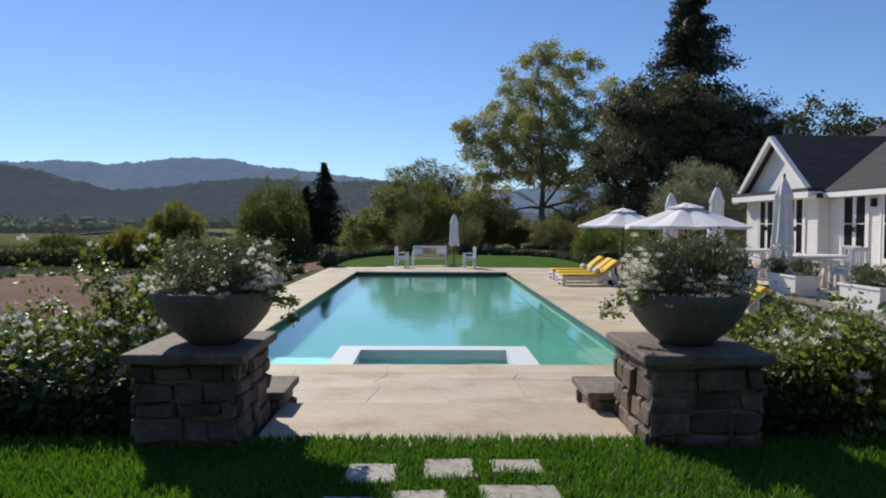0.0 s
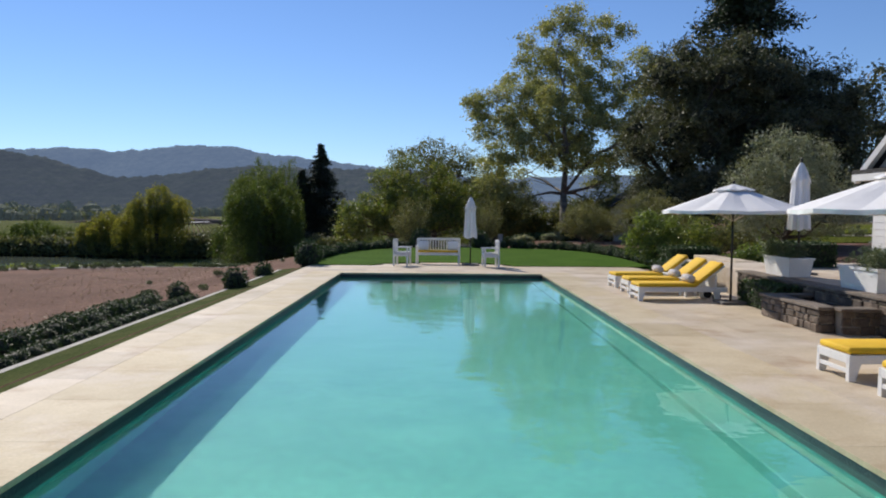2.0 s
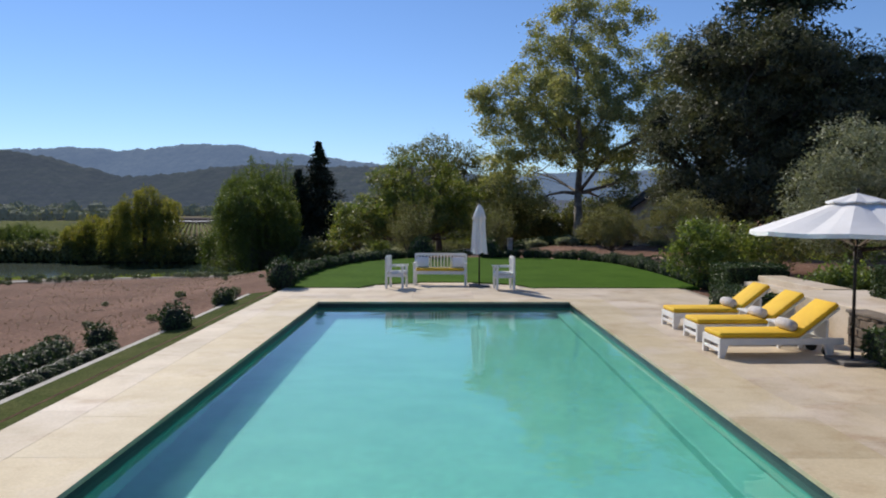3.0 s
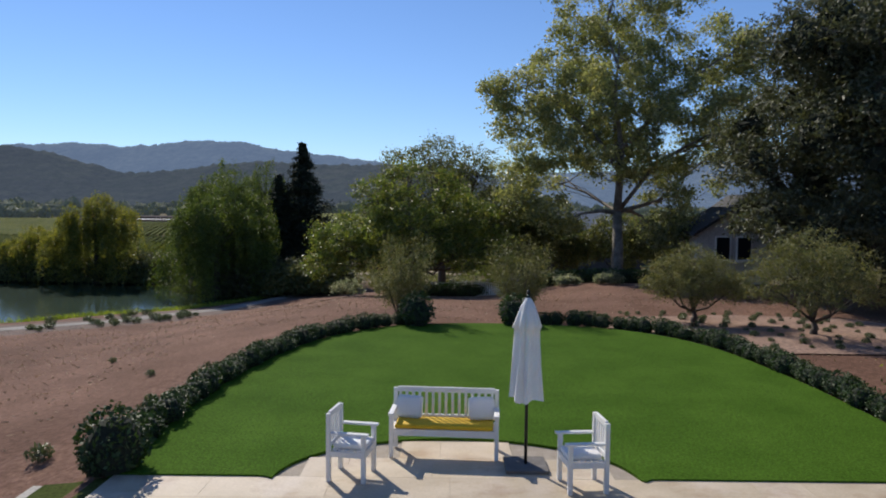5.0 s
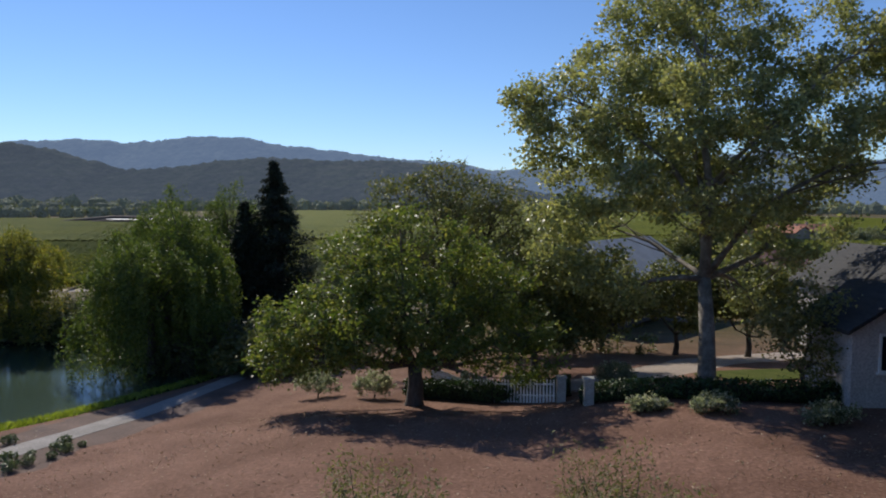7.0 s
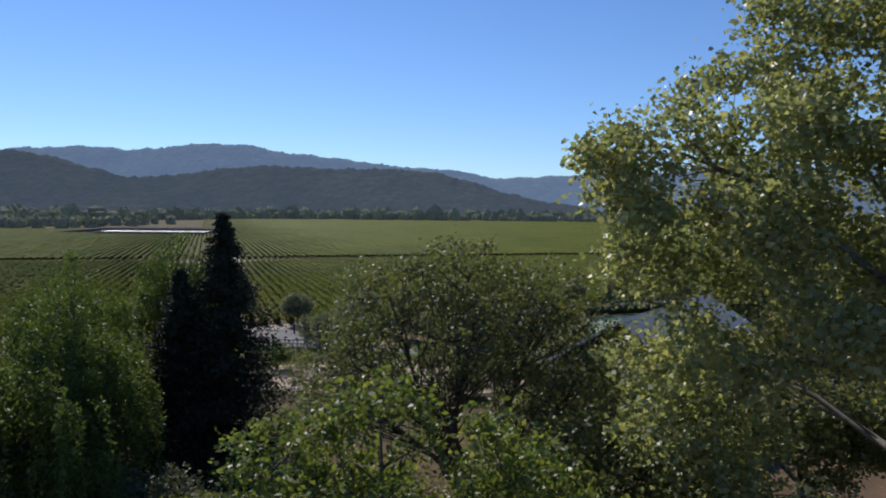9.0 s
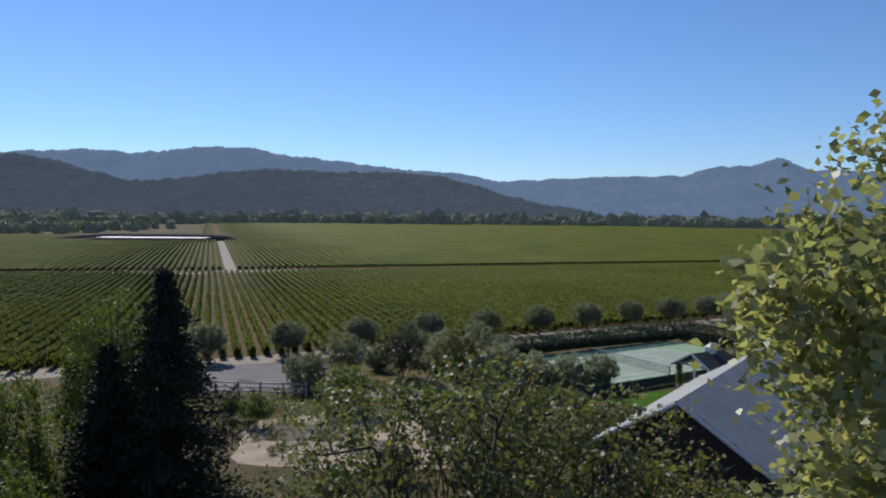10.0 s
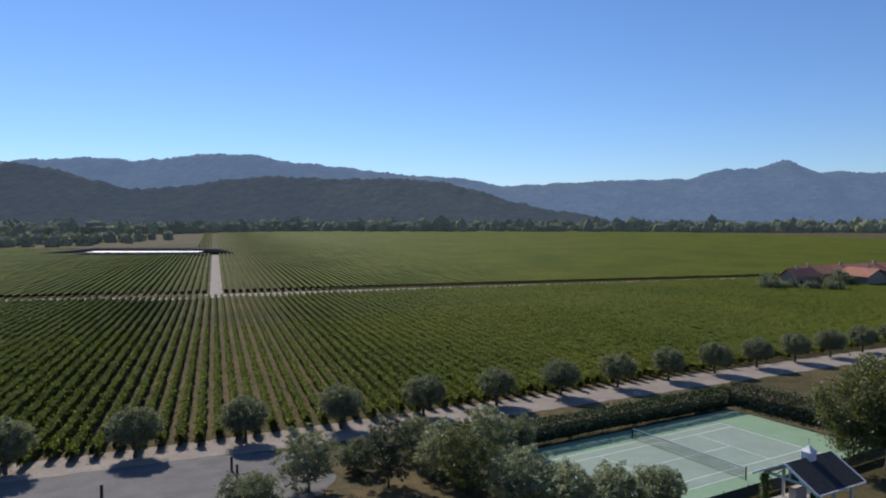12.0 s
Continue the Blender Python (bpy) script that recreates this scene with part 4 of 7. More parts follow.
def flowers(parent, pts, r, mat, label):
    """Blooms of several cupped petals."""
    bm = bmesh.new()
    for p in pts:
        c = Vector(p)
        for k in range(7):
            a = k * 2.4
            tilt = 0.3 + 0.12 * k
            d = Vector((math.cos(a) * math.cos(tilt), math.sin(a) * math.cos(tilt), math.sin(tilt)))
            s = d.cross(Vector((0, 0, 1))).normalized() * r * 0.55
            o = c + d * r * 0.2
            bm.faces.new([bm.verts.new(q) for q in (o, o + d * r * 0.6 + s, o + d * r + Vector((0, 0, r * 0.3)), o + d * r * 0.6 - s)])
    return tagged(part("blossom", bm, mat, parent, label), kind="stuff")


def bowl_planter(x, y, z, seed, label):
    ob = thing("bowl_planter", label, "planter", Matrix.Translation((x, y, z)) @ Matrix.Diagonal((0.66, 0.66, 0.62, 1)), group="bowls on the pillars")
    bm = bmesh.new()
    prof = [(0.0, 0.0), (0.2, 0.0), (0.24, 0.03), (0.34, 0.12), (0.44, 0.25), (0.5, 0.38), (0.52, 0.46), (0.515, 0.475), (0.48, 0.475), (0.47, 0.44), (0.4, 0.36), (0.0, 0.36)]
    lathe(bm, prof, 40)
    part("bowl", bm, M["bowl"], ob, "grey cast-stone bowl", smooth=True)
    part("soil", lathe(bmesh.new(), [(0.0, 0.41), (0.45, 0.41), (0.455, 0.38)], 24), M["bare_soil"], ob)
    bl = [(rng.uniform(-0.35, 0.35), rng.uniform(-0.35, 0.35), 0.55 + rng.uniform(0, 0.28), rng.uniform(0.14, 0.24)) for k in range(13)]
    pts, mids = clumped(bl, 9000, 0.11, 26, 0.35)
    part("foliage", leaf_mesh("foliage", pts, 0.06, M["leaf_grey"], aspect=0.2, droop=-0.7), None, ob, "dark green rosemary-like foliage")
    side = -1 if x > 0 else 1
    bl = [(side * (0.42 + 0.07 * k % 0.3), rng.uniform(-0.4, 0.2), 0.52 - 0.06 * (k % 5), 0.08) for k in range(7)]
    pts, mids = clumped(bl, 600, 0.05, 20, 0.3)
    tagged(part("trailer", leaf_mesh("trailer", pts, 0.04, M["leaf_rose"]), None, ob, "trailing stems over the rim"), kind="stuff")
    cl = [p for md in mids for p in md[::2]]
    ring = [(0.5 * math.cos(a) + rng.normal() * 0.05, 0.5 * math.sin(a) + rng.normal() * 0.05, 0.52 + rng.normal() * 0.06) for a in rng.uniform(math.pi, 2 * math.pi, 26)]
    spill = [(side * (0.34 + 0.22 * rng.random()), rng.uniform(-0.42, 0.1), 0.5 + abs(rng.normal()) * 0.14) for k in range(80)]
    flowers(ob, [tuple(p) for p in cl[:70]] + ring + spill, 0.038, M["petal"], "small white blooms")
    return ob


bowl_planter(-1.345, 4.62, PT, 1, "grey cast-stone bowl with white flowers and dark foliage")
bowl_planter(1.335, 4.62, PT, 2, "grey cast-stone bowl with bushy rosemary and white flowers")


def rose_bush(x, y, r, h, seed, petals, label):
    ob = thing("rose_bush", label, "rose bush", Matrix.Translation((x, y, hz(x, y))), group="roses beside the pillars")
    bl = []
    bm = bmesh.new()
    for k in range(24):
        a, q = rng.uniform(0, 6.28), r * math.sqrt(rng.random())
        top = np.array([math.cos(a) * q, math.sin(a) * q, h * 0.9 * rng.uniform(0.45, 1.22) * (1.05 - 0.35 * (q / r) ** 2)])
        tube(bm, [(top[0] * 0.2, top[1] * 0.2, -0.1), (top[0] * 0.7, top[1] * 0.7, top[2] * 0.55), tuple(top)], [0.014, 0.009, 0.004], 5)
        for w in (0.35, 0.55, 0.75, 0.92, 1.0):
            p = top * np.array([w, w, w]) + rng.normal(size=3) * 0.09
            bl.append((*p, 0.13 + 0.06 * rng.random()))
    pts, mids = clumped(bl, 8000, 0.12, 18, 0.2)
    part("canes", bm, M["bark"], ob)
    part("leaves", leaf_mesh("leaves", pts, 0.047, M["leaf_rose"]), None, ob)
    tops = np.array([b2[:3] for b2 in bl[2::5]] + [b2[:3] for b2 in bl[3::5]] + [b2[:3] for b2 in bl[4::5]])
    sel = tops + rng.normal(size=tops.shape) * 0.07 + np.array([0, -0.05, 0.08])
    flowers(ob, [tuple(p) for p in sel], 0.042, M[petals], "open pale blooms")
    return ob


for x, y, r, h, p in ((-2.2, 5.75, 0.45, 1.18, "petal"), (-2.75, 5.6, 0.5, 0.9, "petal"), (-3.3, 5.7, 0.55, 0.72, "petal"), (-2.1, 5.1, 0.35, 0.5, "petal"), (-2.75, 5.05, 0.4, 0.42, "petal"), (-3.5, 5.2, 0.45, 0.42, "petal"), (-4.3, 5.8, 0.6, 0.62, "petal"), (-2.4, 6.5, 0.5, 0.9, "petal")):
    rose_bush(x, y, r, h, 1, p, "leafy rose bush with white blooms beside the pillar")
for x, y, r, h, p in ((1.98, 5.35, 0.4, 0.62, "petal_yellow"), (2.5, 5.6, 0.45, 0.72, "petal"), (2.35, 4.8, 0.42, 0.6, "petal"), (2.95, 5.0, 0.5, 0.62, "petal"), (3.1, 5.9, 0.5, 0.7, "petal_yellow"), (3.7, 5.4, 0.5, 0.62, "petal"), (2.1, 6.3, 0.45, 0.6, "petal")):
    rose_bush(x, y, r, h, 2, p, "leafy rose bush with cream and yellow blooms")
# steps down from the grass to the terrace
for k in range(5):
    st = thing("garden_step", "broad cream stone step down to the pool", "step", group="steps down to the pool")
    part("tread", boxes((-1.31 if k else -1.08, 1.19 if k else 1.02, 4.3 if k == 0 else 4.6 + 0.6 * k, 5.22 if k == 0 else 5.22 + 0.6 * k, -0.1, 0.8 - 0.16 * k), bev=0.01), M["paving"], st)
grate = thing("floor_grate", "small rusty drain grate in the paving", "drain grate")
part("plate", boxes((2.2, 2.6, 9.35, 9.65, -0.01, 0.006)), M["bare_soil"], grate)
for k in range(7):
    part("bar", boxes((2.22 + 0.055 * k, 2.245 + 0.055 * k, 9.37, 9.63, 0.006, 0.012)), M["terracotta"], grate)

# unseen plain wall, added behind the start to block sky light on the pillar fronts
tagged(new("sky_blocker_south", mesh_of("sky_blocker_south", [(x, y, z) for z in (-0.2, 7.5) for x, y in ((-26, -9.5), (26, -9.5), (26, -9.2), (-26, -9.2))], [(0, 1, 5, 4), (1, 2, 6, 5), (2, 3, 7, 6), (3, 0, 4, 7), (4, 5, 6, 7)], M["barn_wood"])), "unseen dark wall added to block sky light behind the grass", "wall", kind="structure")


# ---- poolside furniture ----
def lounger(m, label):
    ob = thing("sun_lounger", label, "sun lounger", m, group="yellow sun loungers")
    L, W, S = 1.95, 0.66, 0.30
    wp = M["white_paint"]
    part("side_rail", boxes((0, L, 0, 0.035, S - 0.10, S), bev=0.006), wp, ob)
    part("side_rail", boxes((0, L, W - 0.035, W, S - 0.10, S), bev=0.006), wp, ob)
    part("end_rail", boxes((0.0, 0.035, 0.035, W - 0.035, S - 0.10, S), bev=0.006), wp, ob)
    part("lower_rail", boxes((0.005, 0.03, 0.05, W - 0.05, 0.09, 0.14), bev=0.005), wp, ob)
    for x in (0.0, L - 0.3):
        for y in (0, W - 0.06):
            bm = bmesh.new()
            vv = [(x, 0), (x + 0.08, 0), (x + 0.14, S - 0.1), (x, S - 0.1)] if x == 0 else [(x + 0.05, 0.0), (x + 0.12, 0.0), (x + 0.14, S - 0.1), (x, S - 0.1)]
            a = [bm.verts.new((p, y, q)) for p, q in vv]
            c = [bm.verts.new((p, y + 0.06, q)) for p, q in vv]
            bm.faces.new(a)
            bm.faces.new(c[::-1])
            for i in range(4):
                bm.faces.new((a[i], c[i], c[(i + 1) % 4], a[(i + 1) % 4]))
            bmesh.ops.recalc_face_normals(bm, faces=bm.faces[:])
            part("leg", bm, wp, ob)
    for k in range(9):
        part("slat", boxes((0.06 + k * 0.14, 0.15 + k * 0.14, 0.036, W - 0.036, S - 0.03, S - 0.008)), wp, ob)
    for y in (0.1, W - 0.1):
        part("wheel", tube(bmesh.new(), [(L - 0.2, y - 0.02, 0.09), (L - 0.2, y + 0.02, 0.09)], [0.09, 0.09], 14), M["dark_metal"], ob)
    part("seat_cushion", boxes((0.01, 1.28, 0.02, W - 0.02, S + 0.002, S + 0.085), bev=0.03), M["cushion"], ob, "bright yellow seat cushion", smooth=True)
    rot = pose(1.27, 0, S + 0.01, 0, -38, 0)
    part("backrest", boxes((0.0, 0.76, 0.03, W - 0.03, -0.04, -0.005), rot=rot), wp, ob)
    part("back_cushion", boxes((0.0, 0.78, 0.02, W - 0.02, 0.0, 0.08), bev=0.03, rot=rot), M["cushion"], ob, "bright yellow back cushion", smooth=True)
    part("support", boxes((1.7, 1.73, 0.06, W - 0.06, S - 0.02, S + 0.27)), wp, ob)
    bm = bmesh.new()
    tube(bm, [(1.2, 0.1, S + 0.17), (1.2, 0.13, S + 0.17), (1.2, W / 2, S + 0.18), (1.2, W - 0.13, S + 0.17), (1.2, W - 0.1, S + 0.17)], [0.05, 0.085, 0.09, 0.085, 0.05], 12)
    part("rolled_towel", bm, M["towel"], ob, "rolled pale striped towel", smooth=True)
    return ob


for k, (x, y, a) in enumerate(((4.28, 25.95, 2), (4.26, 24.65, 1), (4.12, 23.3, 2), (4.4, 16.0, 1), (4.38, 14.75, 2), (4.25, 13.5, 1))):
    lounger(pose(x, y, 0.0, 0, 0, a), "white slatted sun lounger with yellow cushions and rolled towel")


def side_table(x, y, z=0.0):
    ob = thing("side_table", "small white slatted table between sun loungers", "table", Matrix.Translation((x, y, z)), group="small poolside tables")
    for k in range(5):
        part("slat", boxes((-0.22 + k * 0.09, -0.14 + k * 0.09, -0.22, 0.22, 0.4, 0.425)), M["white_paint"], ob)
    for ya in (-0.2, 0.17):
        part("apron", boxes((-0.2, 0.2, ya, ya + 0.03, 0.33, 0.4)), M["white_paint"], ob)
    for sx in (-0.2, 0.15):
        for sy in (-0.2, 0.15):
            part("leg", boxes((sx, sx + 0.05, sy, sy + 0.05, 0, 0.399)), M["white_paint"], ob)


for x, y in ((5.65, 25.6), (5.6, 24.3), (5.8, 15.72), (5.75, 14.45)):
    side_table(x, y)


def parasol_open(x, y, z, label):
    ob = thing("parasol", label, "parasol", Matrix.Translation((x, y, z)), group="open parasols")
    part("pole", tube(bmesh.new(), [(0, 0, 0.05), (0, 0, 2.5)], [0.024, 0.022], 12), M["dark_metal"], ob, "dark metal pole", smooth=True)
    part("base_plate", boxes((-0.28, 0.28, -0.28, 0.28, 0, 0.06), bev=0.015), M["umbrella_base"], ob)
    N, R, E, A = 8, 1.47, 1.96, 2.38

    def cover(r_in, r_out, z_in, z_out, sag, valance):
        bm = bmesh.new()
        rows = []
        for q in range(6):
            u = q / 5
            row = []
            for i in range(N * 4):
                a = 2 * math.pi * i / (N * 4) + 0.2
                f = abs((i % 4) - 2) / 2      # 1 at a rib, 0 between
                rr = (r_in + (r_out - r_in) * u) * (1 - (1 - math.cos(math.pi / N)) * (1 - f) * 0.9)
                row.append(bm.verts.new((rr * math.cos(a), rr * math.sin(a), z_in + (z_out - z_in) * u - sag * math.sin(math.pi * u) * (1 - f) - 0.02 * u * (1 - f))))
            rows.append(row)
        if valance:
            rows.append([bm.verts.new((v2.co.x * 1.002, v2.co.y * 1.002, v2.co.z - valance)) for v2 in rows[-1]])
        n = N * 4
        for r0, r1 in zip(rows, rows[1:]):
            for i in range(n):
                bm.faces.new((r0[i], r1[i], r1[(i + 1) % n], r0[(i + 1) % n]))
        return bm

    part("canopy", cover(0.3, R, A, E, 0.03, 0.06), M["canvas"], ob, "white canvas canopy")
    part("vent_cap", cover(0.02, 0.42, 2.52, A + 0.02, 0.0, 0.02), M["canvas"], ob, "raised white vent cap")
    for i in range(N):
        a = 2 * math.pi * (i + 0.0) / N + 0.2
        part("rib", tube(bmesh.new(), [(0.03 * math.cos(a), 0.03 * math.sin(a), A + 0.06), (R * 0.98 * math.cos(a), R * 0.98 * math.sin(a), E - 0.012)], [0.009, 0.007], 5), M["wood_grey"], ob)
        part("strut", tube(bmesh.new(), [(0.04 * math.cos(a), 0.04 * math.sin(a), 1.75), (0.72 * math.cos(a), 0.72 * math.sin(a), 2.15)], [0.008, 0.007], 5), M["wood_grey"], ob)
    part("finial", lathe(bmesh.new(), [(0.0, 2.6), (0.03, 2.57), (0.02, 2.53), (0.03, 2.5), (0.0, 2.48)], 10), M["dark_metal"], ob)
    return ob


parasol_open(5.98, 23.0, 0, "open white canvas parasol on a dark pole by the far loungers")
parasol_open(5.96, 17.4, 0, "open white canvas parasol on a dark pole by the near loungers")


def parasol_closed(x, y, z, tall, seed, label):
    ob = thing("closed_parasol", label, "parasol", Matrix.Translation((x, y, z)), group="closed parasols")
    part("pole", tube(bmesh.new(), [(0, 0, 0.03), (0, 0, tall + 0.05)], [0.024, 0.022], 12), M["dark_metal"], ob, "dark metal pole", smooth=True)
    part("base_plate", boxes((-0.3, 0.3, -0.3, 0.3, 0, 0.05), bev=0.012), M["umbrella_base"], ob)
    bm = bmesh.new()
    r = random.Random(seed)
    rows, n = [], 48
    prof = ((0.02, 0.0), (0.05, 0.03), (0.10, 0.14), (0.145, 0.32), (0.175, 0.44), (0.15, 0.455), (0.15, 0.6), (0.16, 0.8), (0.175, 1.1), (0.19, 1.35), (0.2, 1.5))
    ph = [r.uniform(0, 6) for _ in range(3)]
    for rr, dz in prof:
        row = []
        for i in range(n):
            a = 2 * math.pi * i / n
            fold = 1 + 0.24 * math.sin(8 * a + ph[0] + dz) * min(1, dz * 2) + 0.08 * math.sin(13 * a + ph[1])
            row.append(bm.verts.new((rr * fold * math.cos(a), rr * fold * math.sin(a), tall - dz * (tall - 0.5) / 2.0 + 0.03 * math.sin(3 * a + ph[2]) * (dz > 1.4))))
        rows.append(row)
    for r0, r1 in zip(rows, rows[1:]):
        for i in range(n):
            bm.faces.new((r0[i], r1[i], r1[(i + 1) % n], r0[(i + 1) % n]))
    part("furled_canopy", bm, M["canvas"], ob, "furled white canvas canopy hanging in folds", smooth=True)
    part("finial", lathe(bmesh.new(), [(0.0, tall + 0.12), (0.03, tall + 0.08), (0.02, tall + 0.04), (0.03, tall)], 10), M["dark_metal"], ob)
    return ob


parasol_closed(0.98, 33.45, 0.0, 2.42, 1, "closed white parasol on a grey base behind the bench")
PZ = 0.58
for k, y in enumerate((23.7, 20.0, 16.3)):
    parasol_closed(7.75, y, PZ, 2.45, 5 + k, "closed white parasol standing on the raised patio")


def garden_seat(m, width, label, name, group, cushion, pillows):
    """White slatted garden seat with arms; its front faces -y."""
    ob = thing(name, label, "bench" if width > 1 else "chair", m, group=group)
    wp, w = M["white_paint"], width
    for x in (-w / 2, w / 2 - 0.06):
        part("front_leg", boxes((x, x + 0.06, -0.28, -0.22, 0, 0.64), bev=0.006), wp, ob)
        part("back_leg", boxes((x, x + 0.06, 0.2, 0.26, 0, 0.92), bev=0.006), wp, ob)
        part("armrest", boxes((x - 0.01, x + 0.07, -0.32, 0.2, 0.64, 0.67), bev=0.01), wp, ob)
        part("side_rail", boxes((x + 0.01, x + 0.05, -0.22, 0.2, 0.34, 0.41)), wp, ob)
    part("front_rail", boxes((-w / 2 + 0.06, w / 2 - 0.06, -0.27, -0.235, 0.33, 0.41)), wp, ob)
    part("top_rail", boxes((-w / 2 + 0.06, w / 2 - 0.06, 0.21, 0.25, 0.86, 0.94), bev=0.008), wp, ob)
    part("low_rail", boxes((-w / 2 + 0.06, w / 2 - 0.06, 0.21, 0.25, 0.46, 0.52)), wp, ob)
    n = max(5, int(w / 0.105))
    for k in range(n):
        x = -w / 2 + 0.1 + (w - 0.2) * k / (n - 1)
        part("back_slat", boxes((x - 0.02, x + 0.02, 0.22, 0.24, 0.52, 0.86)), wp, ob)
    for k in range(6):
        part("seat_slat", boxes((-w / 2 + 0.06, w / 2 - 0.06, -0.28 + k * 0.082, -0.215 + k * 0.082, 0.41, 0.43)), wp, ob)
    part("seat_cushion", boxes((-w / 2 + 0.08, w / 2 - 0.08, -0.27, 0.19, 0.432, 0.50), bev=0.025), cushion, ob, "yellow seat cushion" if width > 1 else "white seat cushion", smooth=True)
    for s in (-1, 1) if pillows else ():
        rot = pose(s * (w / 2 - 0.26), 0.12, 0.66, -18, 0, 8 * s)
        bm = boxes((-0.2, 0.2, -0.06, 0.06, -0.17, 0.17), bev=0.05, rot=rot)
        part("pillow", bm, M["canvas"], ob, "square white scatter pillow", smooth=True)
    return ob


garden_seat(pose(-0.17, 33.98, 0, 0, 0, -4), 1.6, "white slatted garden bench with yellow cushion and pillows", "garden_bench", "seats by the lawn", M["cushion"], True)
garden_seat(pose(-1.45, 33.05, 0, 0, 0, 80), 0.56, "white slatted garden armchair turned toward the bench", "garden_chair", "seats by the lawn", M["canvas"], False)
garden_seat(pose(1.66, 32.75, 0, 0, 0, -84), 0.56, "white slatted garden armchair turned toward the bench", "garden_chair", "seats by the lawn", M["canvas"], False)

# ---- raised patio, planters and tables ----
patio = thing("patio_floor", "raised pale stone patio before the white house", "patio", kind="structure")
part("slab", boxes((7.0, 13.0, 9.0, 27.5, -0.3, PZ), bev=0.02), M["paving"], patio)
low_wall("retaining_wall", 6.72, 7.02, 9.0, 24.4, 0, PZ + 0.02, "fieldstone retaining wall under the patio", 51, "ws", 0.26)
low_wall("fountain_basin", 5.85, 6.1, 19.3, 21.3, 0, 0.42, "low fieldstone basin wall beside the loungers", 61, "ensw")
low_wall("fountain_basin", 6.1, 6.72, 19.1, 19.35, 0, 0.42, "low fieldstone basin end wall", 71, "sn")
low_wall("fountain_basin", 6.1, 6.72, 21.1, 21.3, 0, 0.42, "low fieldstone basin end wall", 81, "sn")
for k in range(4):
    st = thing("garden_step", "broad pale stone step up to the patio", "step", group="stone steps")
    part("tread", boxes((6.9 + 0.35 * k, 8.6, 27.5, 30.6, -0.1, 0.15 * (k + 1)), bev=0.015), M["paving"], st)


def planter_box(x, y, z, lx, ly, label):
    ob = thing("planter_box", label, "planter", Matrix.Translation((x, y, z)), group="white planter boxes")
    bm = bmesh.new()
    v = []
    for s, zz in ((0.88, 0.0), (1.0, 0.38)):
        v.append([bm.verts.new((sx * lx / 2 * s, sy * ly / 2 * s, zz)) for sx, sy in ((-1, -1), (1, -1), (1, 1), (-1, 1))])
    for i in range(4):
        bm.faces.new((v[0][i], v[0][(i + 1) % 4], v[1][(i + 1) % 4], v[1][i]))
    bm.faces.new(v[0][::-1])
    part("trough", bm, M["white_paint"], ob)
    part("rim", boxes((-lx / 2 - 0.02, lx / 2 + 0.02, -ly / 2 - 0.02, -ly / 2 + 0.03, 0.36, 0.40), (-lx / 2 - 0.02, lx / 2 + 0.02, ly / 2 - 0.03, ly / 2 + 0.02, 0.36, 0.40), (-lx / 2 - 0.02, -lx / 2 + 0.03, -ly / 2 + 0.03, ly / 2 - 0.03, 0.36, 0.40), (lx / 2 - 0.03, lx / 2 + 0.02, -ly / 2 + 0.03, ly / 2 - 0.03, 0.36, 0.40)), M["white_paint"], ob)
    part("soil", boxes((-lx / 2 + 0.04, lx / 2 - 0.04, -ly / 2 + 0.04, ly / 2 - 0.04, 0.28, 0.34)), M["bare_soil"], ob)
    bl = [(rng.uniform(-lx, lx) * 0.42, rng.uniform(-ly, ly) * 0.42, 0.48 + rng.uniform(0, 0.12), 0.17) for k in range(10)]
    pts, _ = clumped(bl, 4500, 0.08, 30, 0.4)
    part("shrub", leaf_mesh("shrub", pts, 0.045, M["leaf_grey"], aspect=0.35, droop=-0.3), None, ob, "bushy grey-green rosemary")
    return ob


for y in (12.2, 14.8, 17.4, 20.2, 23.1):
    planter_box(7.22, y, PZ + 0.02, 0.5, 1.15, "white tapered planter box of rosemary on the wall")


def dining_set(x, y):
    ob = thing("garden_table", "white slatted round garden table on the patio", "table", Matrix.Translation((x, y, PZ)), group="patio tables")
    top = lathe(bmesh.new(), [(0.0, 0.74), (0.62, 0.74), (0.65, 0.72), (0.62, 0.7), (0.0, 0.7)], 28)
    part("tabletop", top, M["white_paint"], ob)
    part("apron", lathe(bmesh.new(), [(0.5, 0.7), (0.5, 0.62), (0.47, 0.62), (0.47, 0.7)], 28), M["white_paint"], ob)
    for a in range(4):
        c, s = math.cos(a * math.pi / 2 + 0.7) * 0.44, math.sin(a * math.pi / 2 + 0.7) * 0.44
        part("leg", boxes((c - 0.03, c + 0.03, s - 0.03, s + 0.03, 0, 0.7)), M["white_paint"], ob)
    for a in (20, 110, 200, 290):
        c, s = math.cos(radians(a)), math.sin(radians(a))
        garden_seat(pose(x + 0.85 * c, y + 0.85 * s, PZ, 0, 0, a - 90), 0.56, "white slatted garden chair at the patio table", "patio_chair", "chairs round the patio tables", M["canvas"], False)


dining_set(8.7, 16.6)
dining_set(9.0, 20.4)


